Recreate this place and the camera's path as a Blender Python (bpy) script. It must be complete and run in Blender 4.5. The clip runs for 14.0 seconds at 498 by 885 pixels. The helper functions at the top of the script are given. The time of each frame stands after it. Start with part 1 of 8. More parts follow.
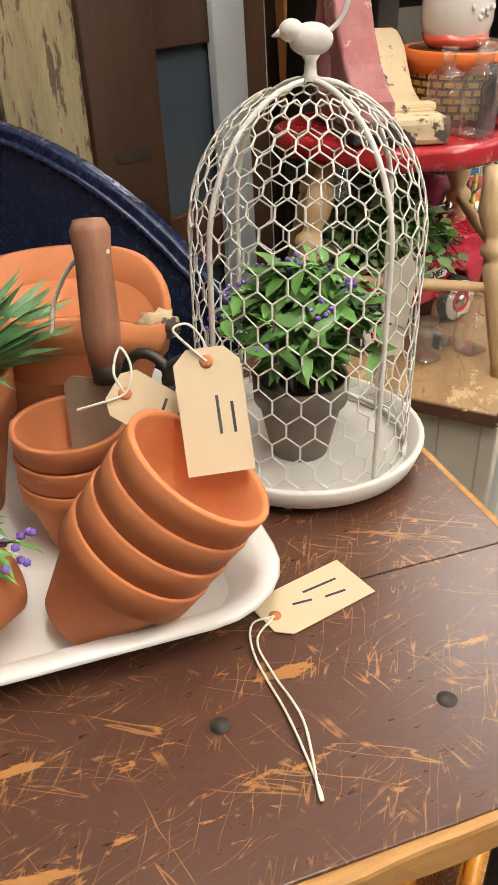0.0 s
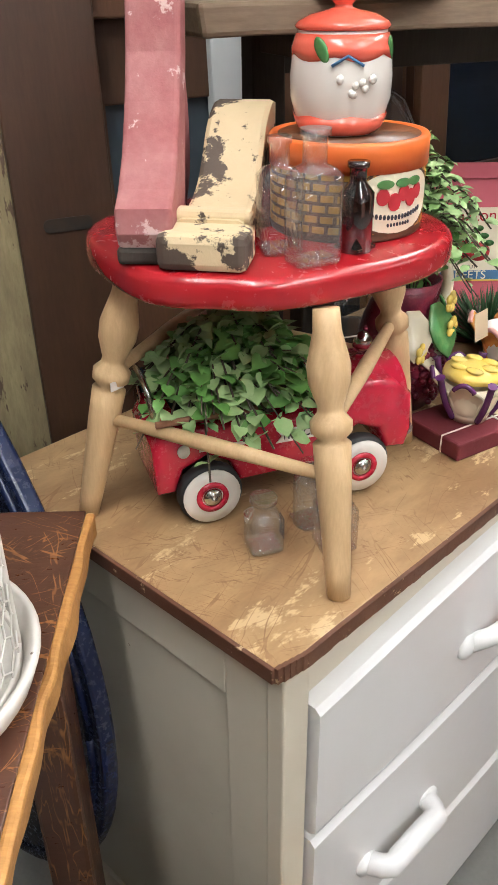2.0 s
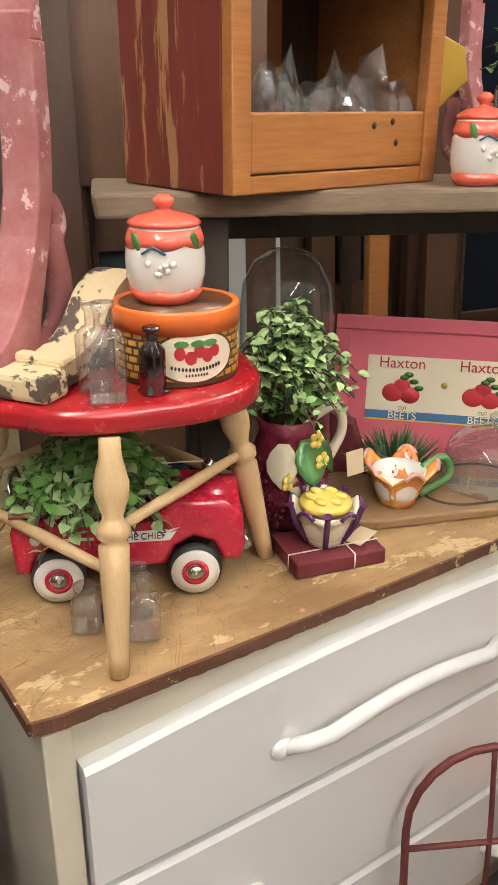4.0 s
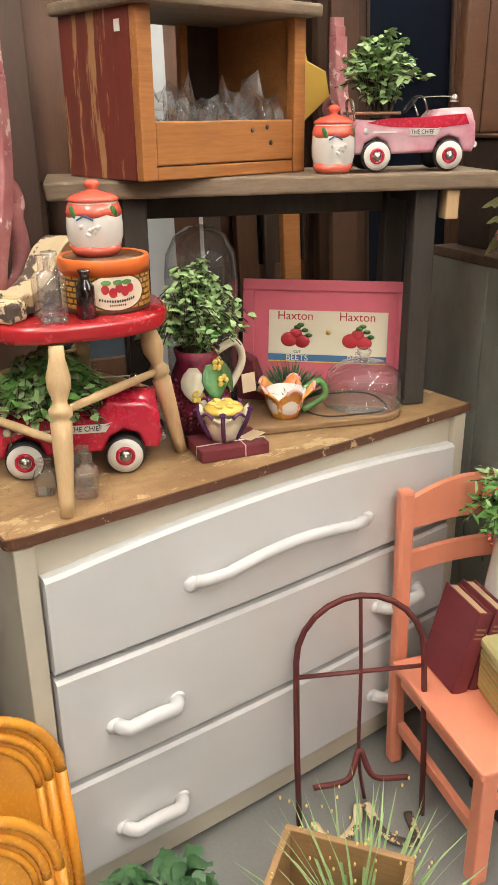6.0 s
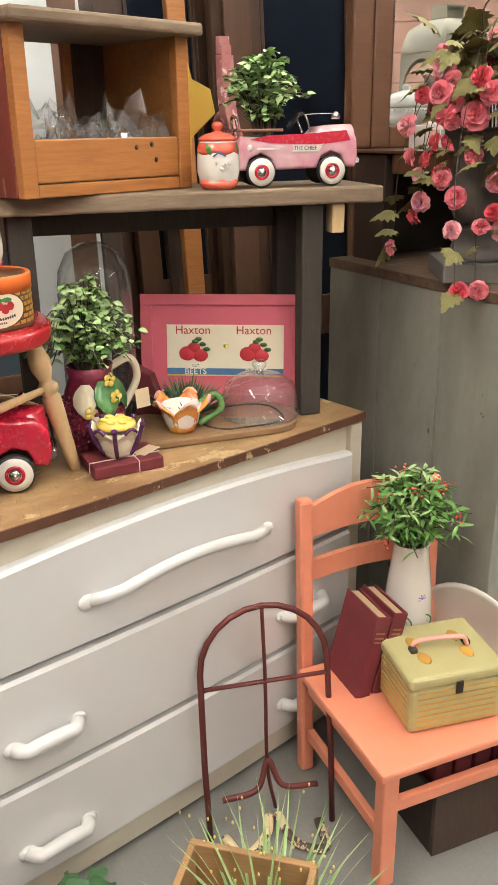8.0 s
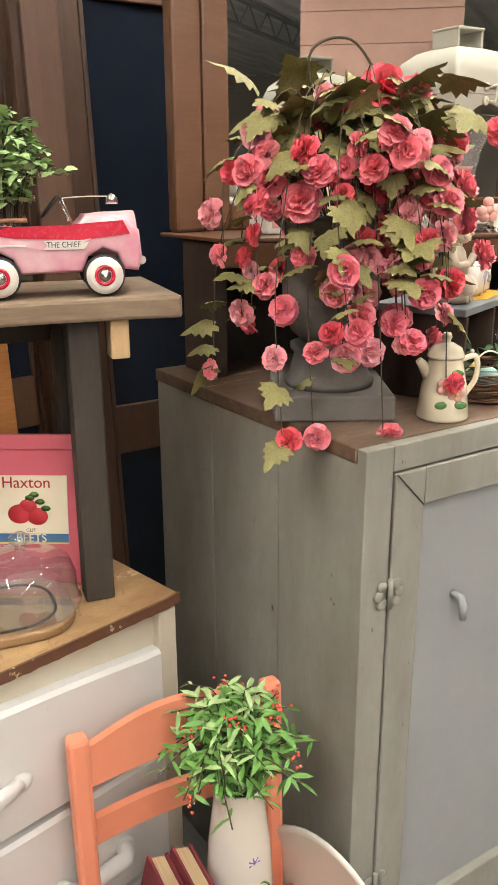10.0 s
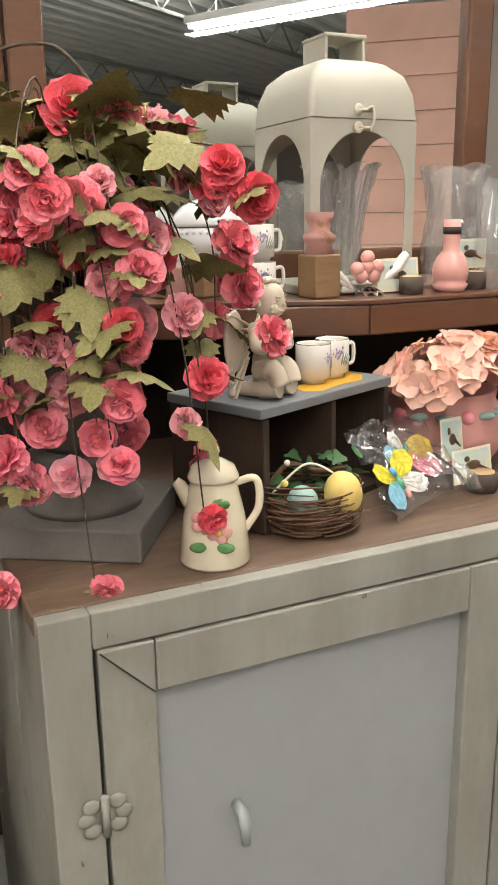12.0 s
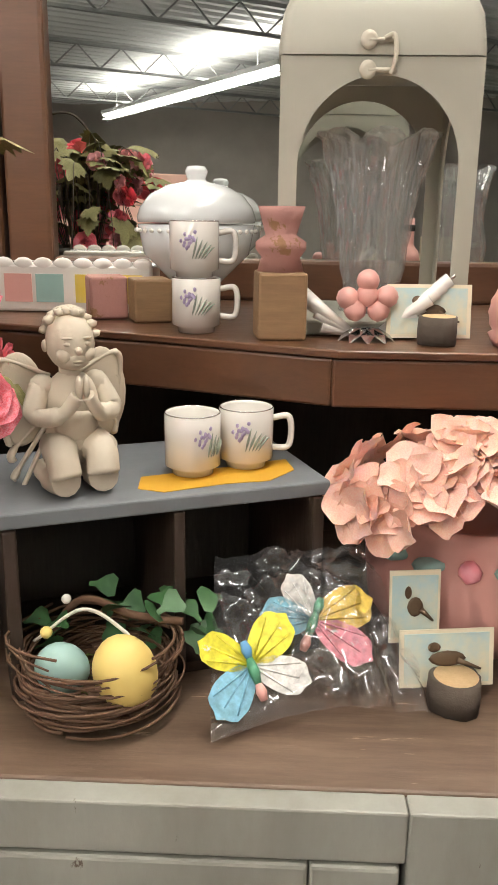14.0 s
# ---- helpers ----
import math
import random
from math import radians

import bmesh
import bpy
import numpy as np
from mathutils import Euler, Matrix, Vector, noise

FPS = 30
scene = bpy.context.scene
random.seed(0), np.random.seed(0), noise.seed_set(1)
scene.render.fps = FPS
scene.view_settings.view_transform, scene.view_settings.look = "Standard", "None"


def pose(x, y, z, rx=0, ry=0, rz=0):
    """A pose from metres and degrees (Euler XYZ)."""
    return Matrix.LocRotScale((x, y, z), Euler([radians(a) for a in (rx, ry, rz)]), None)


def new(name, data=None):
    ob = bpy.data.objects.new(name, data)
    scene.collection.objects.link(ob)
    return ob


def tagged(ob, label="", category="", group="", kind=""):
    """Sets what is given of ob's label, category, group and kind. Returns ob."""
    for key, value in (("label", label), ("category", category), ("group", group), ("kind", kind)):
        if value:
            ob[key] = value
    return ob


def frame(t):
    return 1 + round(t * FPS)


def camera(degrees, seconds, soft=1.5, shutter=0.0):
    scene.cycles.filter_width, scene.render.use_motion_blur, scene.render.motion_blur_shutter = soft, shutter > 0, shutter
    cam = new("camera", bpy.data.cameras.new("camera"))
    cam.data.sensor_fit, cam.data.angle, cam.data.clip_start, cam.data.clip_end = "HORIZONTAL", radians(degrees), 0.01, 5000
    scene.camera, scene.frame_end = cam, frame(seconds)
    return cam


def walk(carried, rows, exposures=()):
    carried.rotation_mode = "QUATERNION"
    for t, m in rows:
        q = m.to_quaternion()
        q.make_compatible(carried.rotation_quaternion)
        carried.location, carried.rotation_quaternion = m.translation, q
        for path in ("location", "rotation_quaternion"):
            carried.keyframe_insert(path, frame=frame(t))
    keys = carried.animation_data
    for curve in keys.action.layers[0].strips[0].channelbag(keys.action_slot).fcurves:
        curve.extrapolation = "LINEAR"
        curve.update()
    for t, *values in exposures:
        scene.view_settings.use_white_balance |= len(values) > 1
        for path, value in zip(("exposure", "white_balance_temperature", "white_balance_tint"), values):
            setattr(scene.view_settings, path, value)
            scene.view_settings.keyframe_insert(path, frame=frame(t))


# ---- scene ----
cam = camera(33.7, 14.0)
METRES, EYE, TILT, LEAN, TURN = 4.0, 1.41, 0.0, 0.0, 25.8
ROWS = [
    (0.0, 0.0, 0.0, 0.0, -0.51, -31.73, 0.82),
    (0.5, 0.0284, 0.0107, -0.0008, 2.75, -31.07, 1.54),
    (1.0, 0.0579, 0.0394, -0.0037, 5.13, -30.42, 1.16),
    (1.5, 0.0881, 0.0762, -0.0034, 9.67, -30.11, 0.89),
    (2.0, 0.1208, 0.1057, -0.0003, 17.92, -29.71, 0.7),
    (2.5, 0.1458, 0.1373, 0.0016, 25.34, -28.98, 0.64),
    (3.0, 0.1582, 0.1489, 0.0057, 27.68, -26.87, 0.61),
    (3.5, 0.1921, 0.1274, 0.0139, 28.34, -24.22, 0.17),
    (4.0, 0.2257, 0.1098, 0.0224, 29.98, -22.43, -0.2),
    (6.5, 0.3193, 0.0121, 0.0218, 27.31, -21.5, 1.02),
    (7.0, 0.3224, 0.0085, 0.022, 26.03, -21.36, 1.04),
    (9.5, 0.347, 0.1453, 0.03, 20.18, -18.9, 0.52),
    (10.0, 0.3461, 0.1952, 0.0358, 19.68, -17.7, 0.25),
    (10.5, 0.353, 0.2331, 0.0385, 20.17, -16.61, 0.07),
    (11.0, 0.3804, 0.2692, 0.0414, 22.2, -15.7, 0.14),
    (11.5, 0.4114, 0.3015, 0.0422, 24.84, -15.34, 0.37),
    (12.0, 0.4307, 0.3416, 0.0395, 27.81, -15.14, 0.88),
    (12.5, 0.4316, 0.3985, 0.0432, 30.21, -15.06, 1.68),
    (13.0, 0.4408, 0.4508, 0.0402, 36.6, -15.94, 1.88),
    (13.5, 0.4515, 0.4961, 0.0417, 46.48, -16.25, -1.13),
    (14.0, 0.4702, 0.5222, 0.0406, 55.16, -15.7, -0.79),
]
walk(cam, [(t, pose(0.1145, -0.998, EYE, TILT, LEAN, TURN) @ pose(METRES * x, METRES * y, METRES * z, 90 + pitch, roll, yaw)) for t, x, y, z, yaw, pitch, roll in ROWS],
     [(0.0, -0.74, 6500, 10), (0.8, -0.72, 6300, 10), (1.5, -0.68, 5700, 10), (2.3, -0.64, 6100, 10), (4.0, -0.70, 6400, 10), (7.0, -0.60, 6500, 10), (9.5, -0.50, 6500, 10), (10.5, -0.42, 6450, 10), (11.2, -0.46, 6350, 10), (12.0, -0.66, 6350, 10), (12.6, -0.80, 6350, 10), (14.0, -0.82, 6400, 10)])

# ---- world, lamps, exposure ----
world = bpy.data.worlds.new("world")
scene.world = world
world.use_nodes = True
world.node_tree.nodes["Background"].inputs[0].default_value = (1.0, 0.93, 0.84, 1)
world.node_tree.nodes["Background"].inputs[1].default_value = 0.025
LAMP_LINES = [((5.78, 2.96), (3.6, 4.9)), ((8.6, 0.1), (13.2, -4.1)), ((3.3, -0.6), (1.5, 1.1)), ((0.9, 1.7), (-0.9, 3.4)), ((1.5, -1.9), (-0.3, -0.2)), ((5.1, -2.3), (3.6, -0.9))]
LAMP_Z = 3.2
for (ax, ay), (bx, by) in LAMP_LINES:
    lamp = new("fluorescent_light", bpy.data.lights.new("fluorescent_light", "AREA"))
    lamp.data.shape, lamp.data.size, lamp.data.size_y = "RECTANGLE", math.hypot(bx - ax, by - ay), 0.14
    lamp.data.energy, lamp.data.color = 58, (1.0, 0.945, 0.865)
    # Added unseen fill lamp above each fixture, only to brighten the roof deck.
    up = new("fluorescent_uplight", lamp.data.copy())
    up.data.energy = 220
    up.matrix_world = pose((ax + bx) / 2, (ay + by) / 2, LAMP_Z + 0.09, 180, 0, math.degrees(math.atan2(by - ay, bx - ax)))
    lamp.matrix_world = pose((ax + bx) / 2, (ay + by) / 2, LAMP_Z - 0.07, 0, 0, math.degrees(math.atan2(by - ay, bx - ax)))


# ---- materials ----
def mat(name, base, rough=0.6, metal=0.0, alt=None, amount=0.4, scale=8.0, grain=0.0, stretch=(1, 1, 1), bump=0.15, fine=120.0, spec=0.5, coat=0.0, vary=0.0, chip=None, chip_at=0.66, chip_scale=25.0, back=0.0, scratch=None):
    """A surface: base colour, a second colour in soft patches, fine grain, chips of a third colour, relief."""
    m = bpy.data.materials.new(name)
    m.use_nodes = True
    nt = m.node_tree
    N, L = nt.nodes, nt.links
    bsdf = N["Principled BSDF"]
    tc = N.new("ShaderNodeTexCoord")
    mp = N.new("ShaderNodeMapping")
    mp.inputs["Scale"].default_value = stretch
    L.new(tc.outputs["Object"], mp.inputs[0])

    def noise_tex(s, detail=5, rough_=0.6):
        n = N.new("ShaderNodeTexNoise")
        n.inputs["Scale"].default_value, n.inputs["Detail"].default_value, n.inputs["Roughness"].default_value = s, detail, rough_
        L.new(mp.outputs[0], n.inputs["Vector"])
        return n.outputs[0]

    def ramp(fac, a, b):
        r = N.new("ShaderNodeMapRange")
        r.inputs[1].default_value, r.inputs[2].default_value = a, b
        L.new(fac, r.inputs[0])
        return r.outputs[0]

    def mix(fac, a, b, k=1.0, mode="MIX"):
        x = N.new("ShaderNodeMix")
        x.data_type, x.blend_type = "RGBA", mode
        if k != 1.0:
            q = N.new("ShaderNodeMath")
            q.operation = "MULTIPLY"
            q.inputs[1].default_value = k
            L.new(fac, q.inputs[0])
            fac = q.outputs[0]
        L.new(fac, x.inputs[0])
        for v, s in ((a, x.inputs[6]), (b, x.inputs[7])):
            if isinstance(v, tuple):
                s.default_value = (*v[:3], 1)
            else:
                L.new(v, s)
        return x.outputs[2]

    alt = alt or tuple(c * 0.75 for c in base)
    col = mix(ramp(noise_tex(scale), 0.35, 0.65), tuple(base), tuple(alt), amount)
    f = noise_tex(fine, 4, 0.7)
    if grain:
        col = mix(ramp(f, 0.35, 0.7), col, tuple(c * 0.45 for c in base), grain)
    if chip:
        col = mix(ramp(noise_tex(chip_scale, 6, 0.7), chip_at, chip_at + 0.03), col, tuple(chip))
    if scratch:
        for turn, sc in ((0.5, 5.0), (2.1, 6.5), (1.2, 4.0), (2.8, 9.0)):
            m2 = N.new("ShaderNodeMapping")
            m2.inputs["Rotation"].default_value = (0, 0, turn)
            L.new(tc.outputs["Object"], m2.inputs[0])
            m3 = N.new("ShaderNodeMapping")
            m3.inputs["Scale"].default_value = (1.2, 9, 1)
            L.new(m2.outputs[0], m3.inputs[0])
            n = N.new("ShaderNodeTexNoise")
            n.inputs["Scale"].default_value, n.inputs["Detail"].default_value = sc, 2.5
            L.new(m3.outputs[0], n.inputs["Vector"])
            d = N.new("ShaderNodeMath")
            d.operation = "SUBTRACT"
            d.inputs[1].default_value = 0.5
            L.new(n.outputs[0], d.inputs[0])
            ab = N.new("ShaderNodeMath")
            ab.operation = "ABSOLUTE"
            L.new(d.outputs[0], ab.inputs[0])
            line = ramp(ab.outputs[0], 0.010, 0.003)
            gate = ramp(noise_tex(3.0 + sc * 0.3, 3), 0.47, 0.6)
            mu = N.new("ShaderNodeMath")
            mu.operation = "MULTIPLY"
            L.new(line, mu.inputs[0])
            L.new(gate, mu.inputs[1])
            col = mix(mu.outputs[0], col, tuple(scratch), 0.75)
    if vary:
        oi = N.new("ShaderNodeObjectInfo")
        hs = N.new("ShaderNodeHueSaturation")
        L.new(col, hs.inputs["Color"])
        v = N.new("ShaderNodeMapRange")
        v.inputs[3].default_value, v.inputs[4].default_value = 1 - vary, 1 + vary
        L.new(oi.outputs["Random"], v.inputs[0])
        L.new(v.outputs[0], hs.inputs["Value"])
        col = hs.outputs[0]
    L.new(col, bsdf.inputs["Base Color"])
    rr = N.new("ShaderNodeMapRange")
    rr.inputs[3].default_value, rr.inputs[4].default_value = max(0.02, rough - 0.1), min(1, rough + 0.12)
    L.new(f, rr.inputs[0])
    L.new(rr.outputs[0], bsdf.inputs["Roughness"])
    bsdf.inputs["Metallic"].default_value = metal
    bsdf.inputs["Specular IOR Level"].default_value = spec
    bsdf.inputs["Coat Weight"].default_value = coat
    if back:
        bsdf.inputs["Subsurface Weight"].default_value = back
        bsdf.inputs["Subsurface Radius"].default_value = (0.01, 0.008, 0.004)
    if bump:
        bp = N.new("ShaderNodeBump")
        bp.inputs["Strength"].default_value, bp.inputs["Distance"].default_value = bump, 0.002
        L.new(f, bp.inputs["Height"])
        L.new(bp.outputs[0], bsdf.inputs["Normal"])
    return m


def glass(name, tint=(0.97, 0.985, 0.98), rough=0.02, dust=0.04):
    m = bpy.data.materials.new(name)
    m.use_nodes = True
    nt = m.node_tree
    out = nt.nodes["Material Output"]
    nt.nodes.remove(nt.nodes["Principled BSDF"])
    tr, gl, mx, fr, df, mx2, mr = (nt.nodes.new(k) for k in ("ShaderNodeBsdfTransparent", "ShaderNodeBsdfGlossy", "ShaderNodeMixShader", "ShaderNodeLayerWeight", "ShaderNodeBsdfDiffuse", "ShaderNodeMixShader", "ShaderNodeMapRange"))
    tr.inputs[0].default_value = (*tint, 1)
    gl.inputs["Roughness"].default_value = rough
    fr.inputs[0].default_value = 0.22
    mr.inputs[3].default_value, mr.inputs[4].default_value = 0.07, 0.8
    df.inputs[0].default_value = (*(min(1, t * 0.9) for t in tint), 1)
    mx2.inputs[0].default_value = dust
    for a, b in ((fr.outputs["Facing"], mr.inputs[0]), (mr.outputs[0], mx.inputs[0]), (tr.outputs[0], mx2.inputs[1]), (df.outputs[0], mx2.inputs[2]), (mx2.outputs[0], mx.inputs[1]), (gl.outputs[0], mx.inputs[2]), (mx.outputs[0], out.inputs[0])):
        nt.links.new(a, b)
    return m


def glow(name, colour, strength):
    m = bpy.data.materials.new(name)
    m.use_nodes = True
    b = m.node_tree.nodes["Principled BSDF"]
    b.inputs["Emission Color"].default_value, b.inputs["Emission Strength"].default_value = (*colour, 1), strength
    return m


WOOD_V = (10, 10, 1.2)
WOOD_Y = (10, 1.2, 10)
WOOD_X = (1.2, 10, 10)
M_CONCRETE = mat("concrete", (0.22, 0.215, 0.2), 0.55, alt=(0.15, 0.15, 0.14), scale=2.5, grain=0.2, bump=0.2)
M_PLASTER = mat("plaster", (0.5, 0.45, 0.4), 0.8, scale=2)
M_DECK = mat("ceiling_metal", (0.82, 0.83, 0.82), 0.4, 0.1, scale=1.5, bump=0.05)
M_STEEL = mat("grey_steel", (0.45, 0.46, 0.45), 0.5, 0.6)
M_BROWN = mat("dark_brown_paint", (0.085, 0.034, 0.02), 0.3, alt=(0.055, 0.022, 0.014), scale=5, grain=0.25, scratch=(0.36, 0.17, 0.055), chip=(0.36, 0.16, 0.045), chip_at=0.625, chip_scale=5.0, stretch=(1.6, 6, 4), bump=0.12, fine=30)
M_RAWEDGE = mat("worn_yellow_wood", (0.5, 0.25, 0.07), 0.6, alt=(0.25, 0.1, 0.03), scale=12, grain=0.3, stretch=WOOD_X, fine=40)
M_WHITE = mat("white_enamel_paint", (0.72, 0.715, 0.71), 0.32, alt=(0.66, 0.64, 0.6), scale=3, bump=0.06, fine=40, chip=(0.12, 0.06, 0.03), chip_at=0.70, chip_scale=16)
M_CREAM = mat("cream_paint", (0.62, 0.57, 0.46), 0.42, alt=(0.52, 0.46, 0.36), scale=4, bump=0.08, fine=40, chip=(0.14, 0.07, 0.03), chip_at=0.70, chip_scale=18)
M_TOP = mat("worn_dresser_top", (0.42, 0.27, 0.13), 0.42, alt=(0.2, 0.105, 0.045), amount=0.85, scale=3.6, grain=0.3, stretch=(4, 1.6, 4), fine=14, bump=0.1, scratch=(0.2, 0.1, 0.04), chip=(0.55, 0.4, 0.22), chip_at=0.57, chip_scale=3.2)
M_EDGE = mat("chipped_brown_edge", (0.09, 0.035, 0.018), 0.5, alt=(0.15, 0.06, 0.03), scale=20, chip=(0.55, 0.42, 0.25), chip_at=0.6, chip_scale=35)
M_GREY = mat("grey_green_paint", (0.31, 0.305, 0.265), 0.5, alt=(0.2, 0.185, 0.155), amount=0.7, scale=3, grain=0.12, stretch=(3, 3, 1), fine=30, chip=(0.09, 0.06, 0.04), chip_at=0.66, chip_scale=11)
M_GREYPANEL = mat("grey_blue_paint", (0.34, 0.355, 0.36), 0.45, alt=(0.29, 0.3, 0.3), scale=2.5, grain=0.06, fine=30, chip=(0.1, 0.07, 0.05), chip_at=0.8, chip_scale=16)
M_WORNTOP = mat("worn_brown_wood", (0.15, 0.095, 0.06), 0.55, alt=(0.08, 0.045, 0.027), amount=0.8, scale=5, grain=0.35, stretch=WOOD_Y, fine=18, chip=(0.34, 0.24, 0.17), chip_at=0.63, chip_scale=4)
# Both old woods set darker, their colour carrying the unlit recess's shade.
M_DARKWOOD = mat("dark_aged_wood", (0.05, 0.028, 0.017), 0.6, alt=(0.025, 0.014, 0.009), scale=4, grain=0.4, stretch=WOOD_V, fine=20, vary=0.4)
M_REDWOOD = mat("reddish_door_wood", (0.095, 0.042, 0.02), 0.5, alt=(0.05, 0.021, 0.011), scale=4, grain=0.35, stretch=WOOD_V, fine=20, vary=0.35)
M_YELLOWPLANK = mat("weathered_yellow_paint", (0.36, 0.29, 0.15), 0.75, alt=(0.2, 0.15, 0.08), amount=0.8, scale=5, grain=0.4, stretch=(6, 6, 1.2), fine=30, chip=(0.1, 0.06, 0.035), chip_at=0.57, chip_scale=6)
M_GREYWOOD = mat("weathered_grey_wood", (0.24, 0.17, 0.11), 0.75, alt=(0.1, 0.065, 0.04), scale=4, grain=0.5, stretch=WOOD_Y, fine=20)
# Old black wood; also the painted shade of drawer gaps and car cockpit.
M_OLDBLACK = mat("black_wood_and_shade", (0.04, 0.03, 0.022), 0.75, alt=(0.022, 0.016, 0.012), scale=5, grain=0.4, stretch=WOOD_V, fine=25)
M_PINE = mat("orange_pine", (0.42, 0.17, 0.045), 0.45, alt=(0.28, 0.09, 0.025), scale=4, grain=0.4, stretch=(8, 1.0, 12), fine=16)
M_BARNRED = mat("barn_red_paint", (0.17, 0.025, 0.016), 0.55, alt=(0.10, 0.02, 0.012), scale=5, grain=0.3, stretch=(8, 8, 1), fine=25, chip=(0.33, 0.17, 0.07), chip_at=0.55, chip_scale=2.2)
M_REDSEAT = mat("glossy_red_paint", (0.37, 0.012, 0.018), 0.24, alt=(0.27, 0.01, 0.013), scale=6, bump=0.05, fine=60, coat=0.3, chip=(0.75, 0.6, 0.5), chip_at=0.77, chip_scale=30)
M_LEG = mat("natural_turned_wood", (0.62, 0.43, 0.23), 0.5, alt=(0.5, 0.32, 0.15), scale=10, grain=0.15, stretch=WOOD_V, fine=40)
M_CORAL = mat("coral_paint", (0.78, 0.285, 0.17), 0.45, alt=(0.68, 0.22, 0.13), scale=5, bump=0.06, fine=50, grain=0.06)
M_RUST = mat("rusty_red_iron", (0.13, 0.022, 0.02), 0.6, 0.2, alt=(0.07, 0.025, 0.018), scale=18, bump=0.3, fine=90)
M_MAHOGANY = mat("mahogany", (0.12, 0.05, 0.022), 0.38, alt=(0.06, 0.025, 0.012), scale=4, grain=0.3, stretch=WOOD_Y, fine=18, coat=0.2)
M_MIRROR = mat("mirror_silver", (0.86, 0.88, 0.86), 0.02, 1.0, alt=(0.83, 0.86, 0.83), bump=0.0)
M_MIRROR.node_tree.nodes["Principled BSDF"].inputs["Roughness"].default_value = 0.01
for l in list(M_MIRROR.node_tree.links):
    if l.to_socket.name == "Roughness":
        M_MIRROR.node_tree.links.remove(l)
M_TUBE = glow("fluorescent_tube", (1.0, 0.97, 0.88), 9.0)
M_GLASS = glass("clear_glass")
M_CRYSTAL = glass("cut_crystal", (0.985, 0.99, 0.99), 0.03, 0.1)
M_DARKGLASS = mat("dark_window_glass", (0.012, 0.016, 0.026), 0.08, bump=0.0)
M_PALEGLASS = mat("dusty_window_glass", (0.08, 0.1, 0.12), 0.12, alt=(0.04, 0.055, 0.07), scale=3, bump=0.0)


# ---- shaping helpers ----
def box(bm, c, s, bevel=0.0, m=None, seg=2):
    """A box of size s centred at c with rounded edges, turned by m."""
    t = bmesh.new()
    bmesh.ops.create_cube(t, size=1)
    bmesh.ops.scale(t, vec=s, verts=t.verts)
    if bevel:
        bmesh.ops.bevel(t, geom=list(t.edges), offset=min(bevel, min(s) * 0.45), segments=seg, affect="EDGES", profile=0.5)
    bmesh.ops.translate(t, vec=c, verts=t.verts)
    if m is not None:
        bmesh.ops.transform(t, matrix=m, verts=t.verts)
    me = bpy.data.meshes.new("t")
    t.to_mesh(me)
    t.free()
    bm.from_mesh(me)
    bpy.data.meshes.remove(me)
    return bm


def lathe(bm, prof, seg=28, m=None, wave=None, a0=0.0, a1=2 * math.pi):
    """A turned body from (radius, height) pairs."""
    m = m or Matrix()
    full = abs(a1 - a0 - 2 * math.pi) < 1e-6
    n = seg if full else seg + 1
    rings = []
    for i, (r, z) in enumerate(prof):
        ring = []
        for k in range(n):
            a = a0 + (a1 - a0) * k / seg
            q, h = wave(r, z, a, i) if wave else (r, z)
            ring.append(bm.verts.new(m @ Vector((q * math.cos(a), q * math.sin(a), h))))
        rings.append(ring)
    for p, q in zip(rings, rings[1:]):
        for k in range(seg):
            j = (k + 1) % n
            bm.faces.new((p[k], p[j], q[j], q[k])).smooth = True
    if full:
        for ring, flip in ((rings[0], True), (rings[-1], False)):
            try:
                bm.faces.new(list(reversed(ring)) if flip else ring)
            except ValueError:
                pass
    return bm


def tube(bm, pts, r, seg=8, flat=1.0, cap=True):
    """A round bar along points; r one radius or one for each point."""
    pts = [Vector(p) for p in pts]
    rs = r if isinstance(r, (list, tuple)) else [r] * len(pts)
    rings, side = [], None
    for i, p in enumerate(pts):
        d = (pts[min(i + 1, len(pts) - 1)] - pts[max(i - 1, 0)]).normalized()
        if side is None:
            side = d.cross(Vector((0, 0, 1)) if abs(d.z) < 0.9 else Vector((1, 0, 0))).normalized()
        side = (side - d * side.dot(d)).normalized()
        up = d.cross(side)
        rings.append([bm.verts.new(p + rs[i] * (math.cos(2 * math.pi * k / seg) * side + flat * math.sin(2 * math.pi * k / seg) * up)) for k in range(seg)])
    for p, q in zip(rings, rings[1:]):
        for k in range(seg):
            bm.faces.new((p[k], p[(k + 1) % seg], q[(k + 1) % seg], q[k])).smooth = True
    if cap and seg > 2:
        bm.faces.new(list(reversed(rings[0])))
        bm.faces.new(rings[-1])
    return bm


def spline(pts, n=8):
    """Points of a smooth line through pts."""
    P = [Vector(p) for p in pts]
    P = [2 * P[0] - P[1]] + P + [2 * P[-1] - P[-2]]
    out = []
    for i in range(1, len(P) - 2):
        for k in range(n):
            t = k / n
            a, b, c, d = P[i - 1:i + 3]
            out.append(0.5 * ((2 * b) + (c - a) * t + (2 * a - 5 * b + 4 * c - d) * t * t + (3 * b - a - 3 * c + d) * t ** 3))
    return out + [P[-2]]


